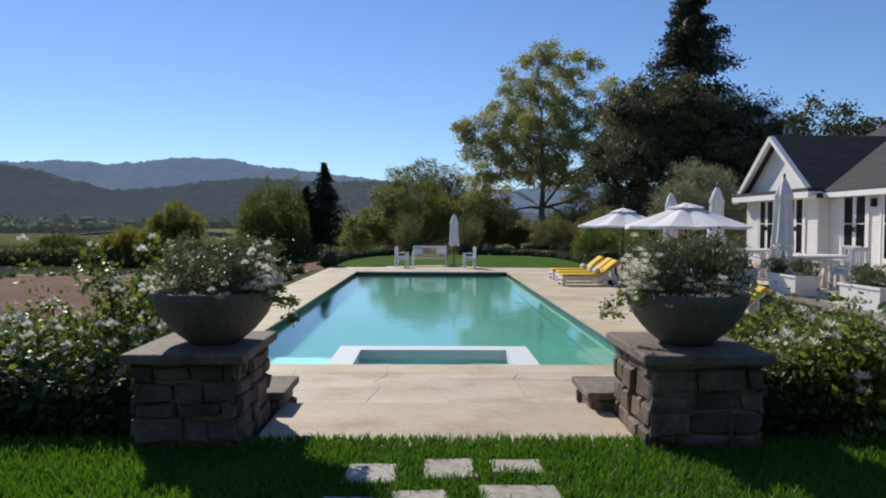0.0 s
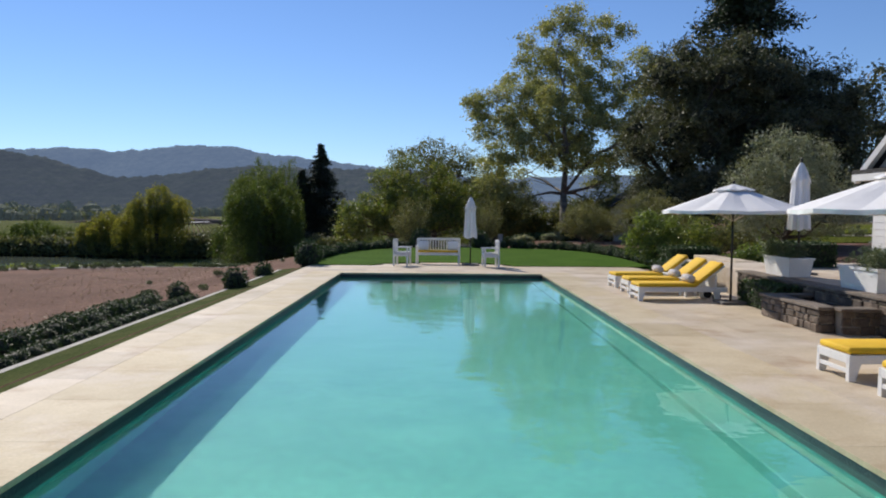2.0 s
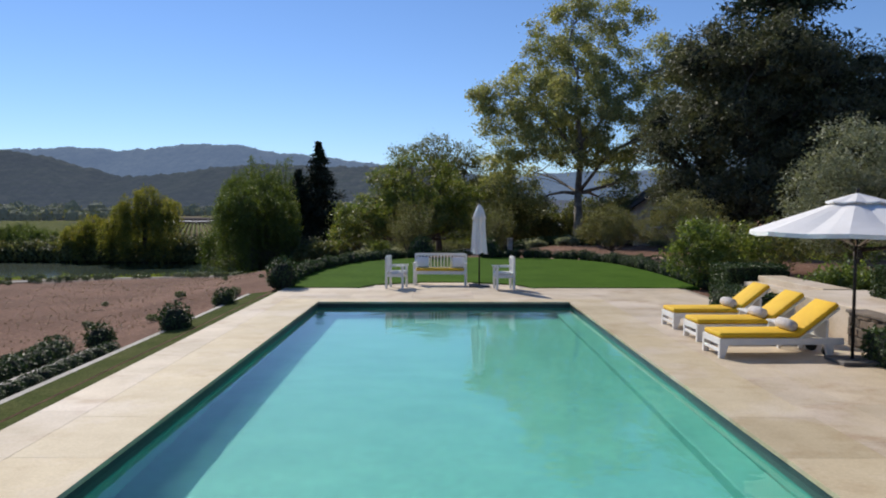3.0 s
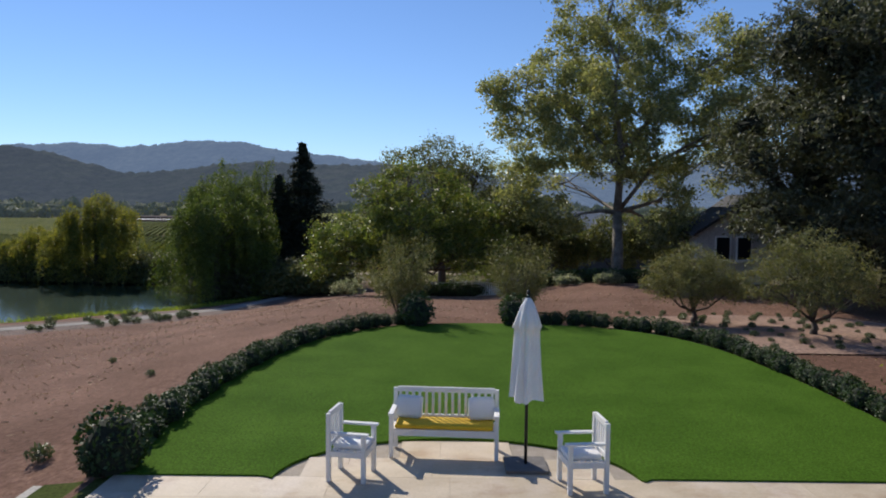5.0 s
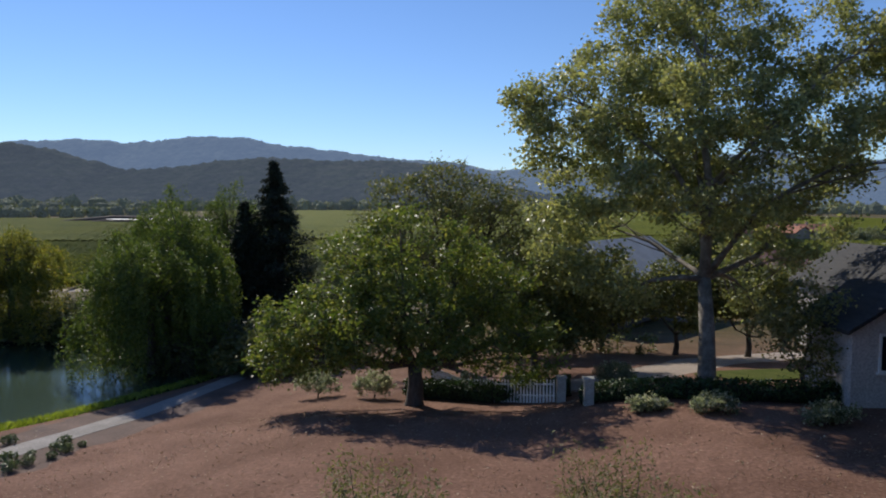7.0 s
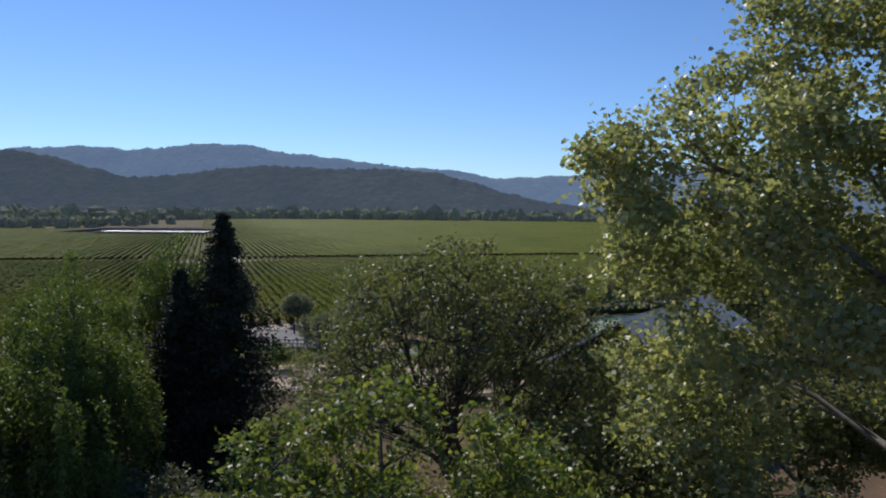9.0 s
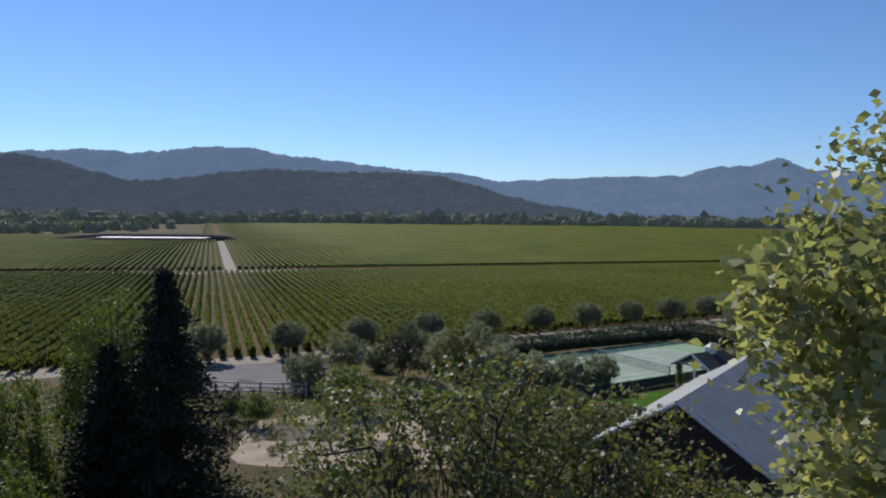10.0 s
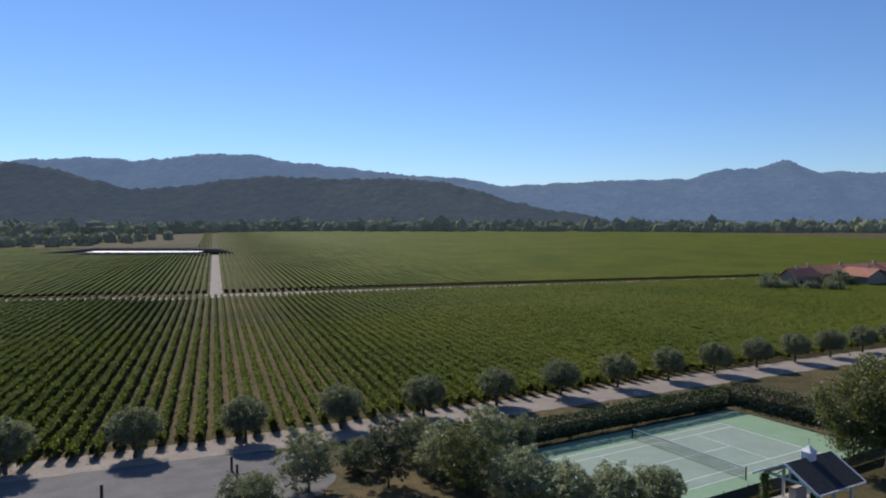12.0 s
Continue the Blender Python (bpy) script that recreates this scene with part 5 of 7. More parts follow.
# ---- white house ----
def french_door(parent, place, w=1.3, h=2.15):
    """Double glazed door; place turns (along, out, up) into the world."""
    def bx(a0, a1, o0, o1, z0, z1):
        bm = bmesh.new()
        box(bm, a0, a1, o0, o1, z0, z1)
        bmesh.ops.transform(bm, matrix=place, verts=bm.verts[:])
        return bm
    d = part("french_door", bx(-w / 2, w / 2, 0.0, 0.03, 0, h), M["white_paint"], parent, "white double French door with dark panes")
    for s in (-1, 1):
        x0, x1 = sorted((s * 0.1, s * (w / 2 - 0.12)))
        part("pane", bx(x0, x1, 0.03, 0.036, 0.2, h - 0.12), M["glass"], d)
        part("mullion", bx(x0, x1, 0.036, 0.045, h * 0.55, h * 0.55 + 0.03), M["white_paint"], d)
        part("handle", bx(s * 0.05 - 0.01, s * 0.05 + 0.01, 0.03, 0.07, 0.95, 1.1), M["dark_metal"], d)
    part("casing", bx(-w / 2 - 0.1, -w / 2, 0, 0.05, 0, h + 0.1), M["white_paint"], d)
    part("casing", bx(w / 2, w / 2 + 0.1, 0, 0.05, 0, h + 0.1), M["white_paint"], d)
    part("casing", bx(-w / 2, w / 2, 0, 0.05, h, h + 0.1), M["white_paint"], d)


def gable_house(name, m, L, W, eave, ridge, over, label, roof_m, wall_m, siding=True, thick=0.14, hole=True):
    """A house along its x; gables at x=0 and x=L, y from -W/2 to W/2."""
    ob = thing(name, label, "house", m)
    bm = bmesh.new()
    prof = [(-W / 2, 0), (W / 2, 0), (W / 2, eave), (0, ridge - 0.1), (-W / 2, eave)]
    a = [bm.verts.new((0, y, z)) for y, z in prof]
    c = [bm.verts.new((L, y, z)) for y, z in prof]
    bm.faces.new(a)
    bm.faces.new(c[::-1])
    for i in range(5):
        bm.faces.new((a[i], c[i], c[(i + 1) % 5], a[(i + 1) % 5]))
    bmesh.ops.recalc_face_normals(bm, faces=bm.faces[:])
    wall = part("wall", bm, wall_m, ob)
    k = (ridge - eave) / (W / 2)
    roof = None
    for s in (-1, 1):
        bm = bmesh.new()
        yo = W / 2 + over
        v = [(-over, 0, ridge), (L + over, 0, ridge), (L + over, s * yo, ridge - k * yo), (-over, s * yo, ridge - k * yo)]
        up = [bm.verts.new((p[0], p[1], p[2] + thick * 0.5)) for p in v]
        lo = [bm.verts.new((p[0], p[1], p[2] - thick * 0.5)) for p in v]
        bm.faces.new(up)
        bm.faces.new(lo[::-1])
        for i in range(4):
            bm.faces.new((up[i], lo[i], lo[(i + 1) % 4], up[(i + 1) % 4]))
        bmesh.ops.recalc_face_normals(bm, faces=bm.faces[:])
        roof = part("roof", bm, roof_m, ob)
    return ob, wall, k


FL = 0.85
house, wall, k = gable_house("white_house", pose(18.0, 6.0, FL - 0.35, 0, 0, 90), 22.6, 10, 2.72, 5.4, 0.35, "white clapboard house with dark shingle roof and French doors", M["shingle"], M["siding"])
yo = 5.36
part("gutter", boxes((-0.4, 23.0, yo - 0.06, yo + 0.06, 5.4 - k * yo - 0.14, 5.4 - k * yo + 0.02)), M["white_paint"], house, "white gutter")
for z in np.arange(0.2, 2.5, 0.2):
    part("clapboard", boxes((0, 22.6, 5.0, 5.012, z, z + 0.012)), M["siding"], house)
for y in (22.3, 20.3, 18.3, 16.2, 14.0):
    french_door(house, Matrix.Translation((y - 6.0, 5.0, 0.35)))
for y in (21.3, 19.3, 17.2):
    part("wall_lamp", boxes((y - 6.07, y - 5.93, 5.0, 5.14, 2.05, 2.3), bev=0.03), M["dark_metal"], house, "dark wall lantern")
gab, wall, k = gable_house("gabled_porch", pose(12.6, 26.3, FL - 0.35), 6, 5.2, 2.7, 4.7, 0.32, "white gabled wing with dark shingle roof facing the pool", M["shingle"], M["siding"])
for s in (-1, 1):
    yo = 2.6 + 0.34
    part("rake_board", tube(bmesh.new(), [(-0.34, 0, 4.66), (-0.34, s * yo, 4.66 - k * yo)], [0.12, 0.12], 4), M["white_paint"], gab, "white rake board")
part("porch_roof", boxes((-0.5, -0.002, -2.9, 2.9, 2.60, 2.72)), M["shingle"], gab, "dark shingled eyebrow roof")
part("porch_beam", boxes((-0.5, -0.002, -2.9, 2.9, 2.40, 2.595)), M["white_paint"], gab, "white beam")
for z in np.arange(0.2, 2.4, 0.2):
    part("clapboard", boxes((-0.012, 0.0, -2.7, 2.7, z, z + 0.012)), M["siding"], gab)
for y in (0.9, -1.2):
    french_door(gab, Matrix.Translation((0, y, 0.35)) @ Matrix(((0, -1, 0, 0), (-1, 0, 0, 0), (0, 0, 1, 0), (0, 0, 0, 1))), 1.2)


# ---- hedges and clipped shrubs ----
def bush_mesh(name, r, rz, n, leaf, mat, seed):
    d = in_ball(n, 0.82)
    return leaf_mesh(name, d * np.array([r, r, rz]) * (1 + 0.08 * rng.normal(size=(n, 1))) + np.array([0, 0, rz * 0.92]), leaf, mat)


# solid body inside each bush, its dark colour replacing inner shade
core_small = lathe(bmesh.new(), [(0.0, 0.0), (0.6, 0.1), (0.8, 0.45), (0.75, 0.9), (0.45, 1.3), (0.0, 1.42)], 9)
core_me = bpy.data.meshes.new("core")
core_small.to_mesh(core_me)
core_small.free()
core_me.materials.append(M["shade_core"])
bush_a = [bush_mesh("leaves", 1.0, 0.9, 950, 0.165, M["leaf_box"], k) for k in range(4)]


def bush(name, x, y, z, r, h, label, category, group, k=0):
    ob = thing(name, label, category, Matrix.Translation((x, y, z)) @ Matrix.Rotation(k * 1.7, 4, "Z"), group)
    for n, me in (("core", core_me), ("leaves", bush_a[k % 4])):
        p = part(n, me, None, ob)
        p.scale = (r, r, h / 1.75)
    return ob


# low hedge round the lawn
line = [Vector((p.x * 1.035 + (0.0), 33 + (p.y - 33) * 1.03, 0)) for p in edge]
dist, last = 0.0, None
k = 0
for a, b2 in zip(line, line[1:]):
    seg = (b2 - a).length
    while dist < seg:
        p = a.lerp(b2, dist / seg)
        if not (-0.8 < p.x < 1.8 and p.y > 44):
            bush("box_bush", p.x + 0.06 * math.sin(k * 2.1), p.y, -0.03, 0.30 + 0.04 * math.sin(k * 3.3), 0.46 + 0.06 * math.sin(k * 5.1), "small clipped box bush edging the lawn", "hedge", "box bushes round the lawn", k)
        k += 1
        dist += 0.47
    dist -= seg
for x, y, r in ((-1.05, 45.5, 0.56), (2.05, 45.9, 0.52), (-4.75, 33.2, 0.48), (-5.55, 26.9, 0.34), (-5.75, 30.8, 0.31), (-6.95, 26.6, 0.3)):
    bush("box_ball", x, y, min(-0.05, hz(x, y) + 0.02), r, r * 2.0, "round clipped box ball", "shrub", "box balls", int(r * 100))
# rows left of the terrace
grass_strip = thing("verge", "narrow grass verge along the terrace", "lawn", kind="structure")
part("turf", mesh_of("turf", [(x, y, z) for y in (7.0, 33.0) for x, z in ((-4.665, -0.3), (-4.665, -0.03), (-5.2, -0.12), (-5.62, -0.16))], [(0, 1, 5, 4), (1, 2, 6, 5), (2, 3, 7, 6)], M["verge"]), None, grass_strip)
kerb = thing("kerb", "low pale concrete kerb beside the verge", "kerb", kind="structure")
part("stone", boxes((-5.77, -5.62, 7.0, 33.0, -0.6, -0.17), bev=0.01), M["concrete"], kerb)
part("stone", boxes((-6.86, -6.68, 8.6, 26.0, -0.7, -0.38), bev=0.01), M["concrete"], kerb)
for k in range(56):
    y = 9.0 + k * 0.42
    if y < 25.5:
        bush("box_bush", -6.22 + 0.03 * math.sin(k), y, -0.4, 0.19, 0.26, "small clipped bush in a low row", "hedge", "low row by the kerb", k)
    if y < 26.2:
        bush("box_bush", -7.35 + 0.05 * math.sin(k * 2), y, -0.58, 0.33, 0.43 + 0.04 * math.sin(k * 1.3), "clipped bush in a hedge row by the dirt", "hedge", "hedge row by the dirt", k + 1)
for x, y, lx, ly, h in ((6.35, 27.5, 0.7, 2.4, 0.55), (6.45, 22.3, 0.5, 1.6, 0.5), (10.6, 13.6, 1.6, 0.8, 0.55), (9.0, 26.0, 1.4, 0.8, 0.6), (10.8, 11.6, 1.0, 1.6, 0.6), (8.1, 31.5, 1.6, 1.2, 0.8)):
    ob = thing("hedge_block", "clipped rectangular green hedge block", "hedge", Matrix.Translation((x, y, PZ if x > 7 and y < 27 else 0)), group="clipped hedge blocks")
    n = int(4500 * lx * ly * h) + 1500
    q = rng.uniform(-0.5, 0.5, (n, 3))
    ax = rng.integers(0, 3, n)
    q[np.arange(n), ax] = np.sign(q[np.arange(n), ax]) * 0.5
    part("leaves", leaf_mesh("leaves", q * np.array([lx, ly, h]) + np.array([0, 0, h / 2]) + rng.normal(size=(n, 3)) * 0.02, 0.06, M["leaf_box"]), None, ob)
    part("core", boxes((-lx * 0.46, lx * 0.46, -ly * 0.46, ly * 0.46, 0, h * 0.95)), M["shade_core"], ob)


# ---- trees ----
def at(x, y):
    return (x, y, hz(x, y))


def masses(seed, n, c, r, gap, size, inner=0.3, keep=None):
    """Leafy masses spread unevenly through an ellipsoid, none closer than gap."""
    g = np.random.default_rng(seed)
    out = []
    for _ in range(n * 60):
        d = g.normal(size=3)
        d *= (inner ** 3 + (1 - inner ** 3) * g.random()) ** (1 / 3) / np.linalg.norm(d)
        p = np.array(c) + d * np.array(r)
        if (keep and not keep(p)) or any(np.linalg.norm(p - q[:3]) < gap for q in out):
            continue
        k = size * g.uniform(0.75, 1.25)
        out.append((*p, k, k * 0.8))
        if len(out) == n:
            break
    return out


# large sycamore: a broad dome over a forked, leaning trunk
bl = masses(4, 175, (1.3, 4.0, 11.1), (8.7, 5.6, 8.6), 1.3, 0.85, 0.25, lambda p: not (p[2] < 6.5 and abs(p[0]) < 2.2) and not (4.0 < p[2] < 8.5 and p[0] > 4.5 and p[1] < 2.5) and not (p[2] > 12.3 and (p[0] < -5.0 + (p[2] - 12) * 0.45 or p[1] < 0.8 + (p[2] - 12) * 0.3)))
bl += [(8.8, 3.0, 13.6, 1.2, 1.1), (9.6, 3.6, 11.8, 1.1, 1.0), (9.2, 2.6, 15.0, 0.7, 1.2), (-5.6, 3.2, 5.6, 1.4, 1.1), (-4.4, 2.4, 4.2, 1.3, 1.0), (-2.8, 2.0, 3.6, 1.2, 0.9), (-6.6, 3.6, 11.0, 1.0, 0.9), (-7.0, 3.8, 12.0, 0.8, 0.7), (-6.2, 4.4, 12.5, 0.8, 0.7), (-5.4, 3.0, 12.3, 0.8, 0.7)]
tree("sycamore_tree", "tall mottled sycamore with airy grey-green crown", at(9.9, 65.0), bl, 0.17, 110000, M["leaf_syc"], M["bark_pale"], 0.36, 4.2, 0.52, 40, 0.3, 6, (0.3, 1.4), limb=0.24, leader=14.5, aspect=0.75)
# walnut in front of the drive
bl = [(-0.8, 0, 4.9, 2.0, 1.3), (1.4, 0.4, 4.6, 1.9, 1.2), (-2.8, 0.2, 4.2, 1.9, 1.2), (-4.3, -0.5, 3.2, 1.6, 1.0), (3.0, 0.3, 3.9, 1.7, 1.1), (0.2, -1.8, 4.0, 1.9, 1.1), (-2.2, -1.8, 3.5, 1.7, 1.0), (2.2, 1.9, 4.0, 1.7, 1.1), (-1.2, 2.0, 4.3, 1.8, 1.1), (4.1, -0.8, 3.0, 1.3, 0.9), (-5.0, 0.4, 2.4, 1.1, 0.8)]
tree("walnut_tree", "broad low walnut tree with dense green crown", at(-1.8, 65.0), [(x * 1.12, y, z + 0.7 + 0.6 * math.sin(x * 3 + y), r * 0.92, rz) for x, y, z, r, rz in bl] + [(-3.6, -1.2, 2.6, 1.7, 1.1), (2.6, -1.0, 2.7, 1.6, 1.1), (-1.6, -1.6, 2.9, 1.6, 1.0), (0.9, -1.7, 2.8, 1.5, 0.9), (-5.4, -0.4, 1.8, 1.2, 0.9), (4.6, -0.2, 2.0, 1.3, 1.0), (-2.6, 1.0, 6.2, 1.3, 0.9), (1.8, 0.2, 6.5, 1.2, 0.9), (-0.6, 0.4, 7.0, 1.3, 0.9)], 0.15, 42000, M["leaf_walnut"], M["bark"], 0.34, 1.7, 0.42, 52, 0.5, 11, limb=0.34, twig_out=1.1)
# thinning tree behind it
bl = [(0, 0, 8.2, 1.9, 1.3), (-2.2, 0.3, 7.4, 1.8, 1.4), (2.2, 0.0, 7.4, 1.8, 1.4), (-3.3, -0.2, 5.6, 1.6, 1.3), (3.4, 0.4, 5.8, 1.7, 1.3), (0.2, -1.6, 6.4, 1.9, 1.4), (0.4, 1.8, 6.8, 1.9, 1.4), (-1.6, -1.4, 4.6, 1.6, 1.1), (2.2, -1.6, 4.6, 1.6, 1.1), (4.6, -0.2, 4.0, 1.4, 1.0), (-3.8, 0.8, 3.8, 1.3, 1.0)]
tree("thinning_tree", "half-bare spreading tree with dry twigs on top", at(-0.4, 75.8), [(x * 1.25, y * 1.15, z + 1.9, r * 1.05, rz) for x, y, z, r, rz in bl], 0.16, 20000, M["leaf_thin"], M["bark"], 0.32, 2.6, 0.5, 34, 0.4, 30, twig_out=1.35)
tree("garden_tree", "leafy green tree beside the sycamore", at(3.6, 70.0), [(0, 0, 4.9, 2.5, 1.6), (2.6, 1.2, 4.0, 1.9, 1.4), (-1.6, 0.4, 3.8, 1.8, 1.3), (1.8, 0.2, 3.8, 1.8, 1.3), (0.2, -1.4, 3.0, 1.8, 1.2), (1.6, -1.0, 2.6, 1.5, 1.0)], 0.18, 19000, M["leaf_thin"], M["bark"], 0.2, 1.5, 0.45, 40, 0.4, 6)


for x, y, sc in ((4.6, 80.5, 1.1), (7.2, 82.0, 1.15), (9.5, 82.5, 1.0), (13.5, 80.0, 1.05), (17.5, 79.0, 1.1), (22, 76, 1.2)):
    tree("garden_tree", "leafy green tree beyond the drive", at(x, y), [(0, 0, 4.2 * sc, 2.4, 1.6), (-1.9, 0.4, 3.4 * sc, 1.9, 1.3), (1.9, 0.2, 3.5 * sc, 1.9, 1.4), (0.2, -1.4, 2.8 * sc, 1.8, 1.2)], 0.22, 9000, M["leaf_thin"], M["bark"], 0.18, 1.3, 0.5, 40, 0.4, 5)


def conifer(name, base, tall, r, label, mat, gaps=0.0, low=0.06, n=15000, tiers=26, leaf=0.2, power=0.95):
    """Tapered trunk and tiers of drooping boughs."""
    ob = thing(name, label, "tree", Matrix.Translation(base))
    bm = tube(bmesh.new(), [(0, 0, -0.3), (0.02, 0, tall * 0.5), (0, 0, tall * 0.97)], [r * 0.13, r * 0.08, 0.02], 9)
    pts = []
    total = tiers * 7
    for k in range(total):
        u = low + (1 - low) * (k / total) ** 0.92
        z = tall * u
        reach = r * 1.12 * (1 - u) ** power * rng.uniform(0.65, 1.12) + 0.12
        if gaps and rng.random() < gaps:
            continue
        a = k * 2.399 + rng.normal() * 0.3
        e = np.array([math.cos(a) * reach, math.sin(a) * reach, z - reach * rng.uniform(0.0, 0.3)])
        s = np.array([0, 0, z])
        tube(bm, [tuple(s), tuple(s * 0.5 + e * 0.5 + np.array([0, 0, 0.05])), tuple(e)], [0.018 * r, 0.012 * r, 0.004 * r], 4)
        m2 = max(8, int(n / total * (0.4 + reach / r)))
        w = rng.random(m2) ** 0.7
        pts.append(s + (e - s) * w[:, None] + rng.normal(size=(m2, 3)) * (0.08 + 0.13 * reach) * np.array([1, 1, 0.55]))
    part("trunk", bm, M["bark"], ob, smooth=True)
    part("crown", leaf_mesh("crown", np.concatenate(pts), leaf, mat, aspect=0.4, droop=0.25), None, ob)
    return ob


conifer("redwood_tree", at(-13.4, 89.6), 12.9, 4.6, "tall dark redwood with a pointed top behind the pond", M["leaf_redwood"], n=46000, tiers=22, low=0.02, leaf=0.24, power=1.0, gaps=0.12)
conifer("redwood_tree", at(-15.4, 88.8), 9.9, 3.6, "dark redwood beside a taller one", M["leaf_redwood"], n=30000, tiers=20, low=0.02, leaf=0.24, power=0.95, gaps=0.12)
conifer("pine_tree", at(19.6, 54.5), 20.2, 5.0, "tall dark pine with open upper boughs", M["leaf_pine"], gaps=0.38, low=0.3, n=60000, leaf=0.3, power=0.55)
DK = masses(9, 66, (0.2, 0, 6.6), (6.7, 5.0, 6.0), 1.9, 1.65, 0.4) + [(7.0, 1.0, 7.6, 1.7, 1.2), (7.8, 1.2, 5.8, 1.6, 1.1), (7.4, 0.6, 4.0, 1.6, 1.1)]
DK_FAR = [(0, 0, 10.0, 3.6, 3.0), (-3.2, 0.2, 8.6, 3.0, 2.6), (3.4, 0.3, 8.8, 3.1, 2.6), (-4.6, 0, 5.8, 2.4, 2.1), (0.5, -2.5, 7.0, 3.0, 2.6), (5.4, 0, 5.8, 2.6, 2.2), (-1.6, -2.2, 4.6, 2.6, 1.9), (2.8, -2.4, 4.4, 2.4, 1.9), (-3.4, -1.0, 3.4, 2.0, 1.4)]
oak = tree("oak_tree", "huge dark evergreen oak below the pine", at(18.3, 52.5), DK, 0.23, 140000, M["leaf_dark"], M["bark"], 0.5, 2.6, 0.55, 60, 0.2, 5, aspect=0.3, droop=0.5, leader=10.0)
crown_core(oak, DK, 0.36)
tree("oak_tree", "dark evergreen oak behind the house", at(24.0, 58.0), [(x * 0.6, y * 0.6, z * 0.7, r * 0.7, q * 0.7) for x, y, z, r, q in DK_FAR], 0.2, 30000, M["leaf_dark"], M["bark"], 0.5, 2.6, 0.8, 60, 0.45, 4)
tree("oak_tree", "dark tree rising behind the house roof", at(33.0, 60.0), DK_FAR, 0.3, 18000, M["leaf_dark"], M["bark"], 0.5, 2.6, 0.85, 60, 0.45, 4)
tree("silver_olive_tree", "round silvery olive tree before dark oaks", at(12.6, 34.2), [(0, 0, 3.8, 1.7, 1.3), (-1.1, 0, 2.9, 1.3, 1.1), (1.1, 0.1, 3.0, 1.4, 1.1), (0, -0.9, 2.5, 1.4, 1.1), (1.4, -0.4, 2.0, 1.2, 0.9), (-1.3, -0.4, 1.9, 1.1, 0.9)], 0.11, 30000, M["leaf_silver"], M["bark"], 0.16, 1.1, 0.3, 60, 0.4, 5, aspect=0.3)
tree("garden_tree", "loose small tree hiding the cottage side", at(12.0, 61.6), [(0, 0, 3.2, 1.4, 1.1), (-0.8, 0, 2.3, 1.1, 0.9), (0.7, 0.6, 2.4, 1.1, 1.0), (0.2, -0.6, 1.5, 1.0, 0.8)], 0.14, 4500, M["leaf_young"], M["bark"], 0.1, 0.9, 0.35, 30, 0.3, 8)
# shrubs behind the lounger terrace
for x, y, r, h, mm, lb in ((7.6, 33.5, 1.0, 2.3, "leaf_rose", "tall climbing rose shrub by the steps"), (9.6, 36.5, 1.5, 2.0, "leaf_walnut", "loose green shrub behind the steps"), (12.0, 38.5, 1.6, 2.2, "leaf_thin", "loose brownish shrub by the lawn hedge"), (15.5, 40, 1.8, 2.4, "leaf_walnut", "loose green shrub under oaks"), (9.5, 29.3, 0.9, 1.1, "leaf_rose", "rose shrub beside the stone steps"), (18.5, 34.0, 1.6, 2.6, "leaf_walnut", "green shrub beside the white house")):
    tree("shrub", lb, at(x, y), [(0, 0, h * 0.62, r * 0.8, h * 0.33), (-r * 0.5, 0, h * 0.45, r * 0.6, h * 0.3), (r * 0.5, 0.1, h * 0.45, r * 0.6, h * 0.3), (0, -r * 0.4, h * 0.3, r * 0.6, h * 0.22)], 0.09, 6500, M[mm], M["bark"], 0.05, h * 0.2, 0.22, 40, 0.3, 4, category="shrub")
# olives on the dry slope
for x, y, s in ((8.25, 47.4, 1.12), (10.95, 44.8, 1.35)):
    tree("young_olive_tree", "spreading young olive on the dry slope", at(x, y), [(-0.7 * s, 0, 1.5 * s, 0.75 * s, 0.55 * s), (0.7 * s, 0.2, 1.5 * s, 0.75 * s, 0.55 * s), (0, 0, 1.85 * s, 0.8 * s, 0.55 * s), (0.1, -0.6 * s, 1.3 * s, 0.65 * s, 0.5 * s), (-1.0 * s, 0.3, 1.1 * s, 0.6 * s, 0.45 * s), (1.1 * s, -0.2, 1.05 * s, 0.6 * s, 0.4 * s), (-0.4 * s, -0.8 * s, 1.0 * s, 0.6 * s, 0.4 * s)], 0.075, 20000, M["leaf_young"], M["bark"], 0.1, 0.4, 0.2, 40, 0.3, 7, aspect=0.35)
# two upright many-stemmed shrubs
for x, y in ((-1.6, 47.3), (2.35, 47.8)):
    ob = thing("upright_shrub", "upright many-stemmed olive-green shrub at the lawn edge", "shrub", Matrix.Translation(at(x, y)), group="pair of upright shrubs")
    bm = bmesh.new()
    pts = []
    for k in range(26):
        a, r = rng.uniform(0, 6.28), rng.uniform(0.25, 1.08)
        top = np.array([math.cos(a) * r, math.sin(a) * r, rng.uniform(1.7, 3.0) - 0.5 * r])
        tube(bm, [(math.cos(a) * 0.1, math.sin(a) * 0.1, -0.1), tuple(top * np.array([0.45, 0.45, 0.5])), tuple(top)], [0.022, 0.014, 0.004], 5)
        w = rng.uniform(0.34, 1.08, 420)
        pts.append(top * np.c_[w ** 0.8, w ** 0.8, w] * np.array([1.1, 1.1, 1.0]) + rng.normal(size=(420, 3)) * np.array([0.13, 0.13, 0.12]))
    part("stem_clump", bm, M["bark"], ob)
    part("foliage", leaf_mesh("foliage", np.concatenate(pts), 0.08, M["leaf_young"], aspect=0.28, droop=-0.6), None, ob)


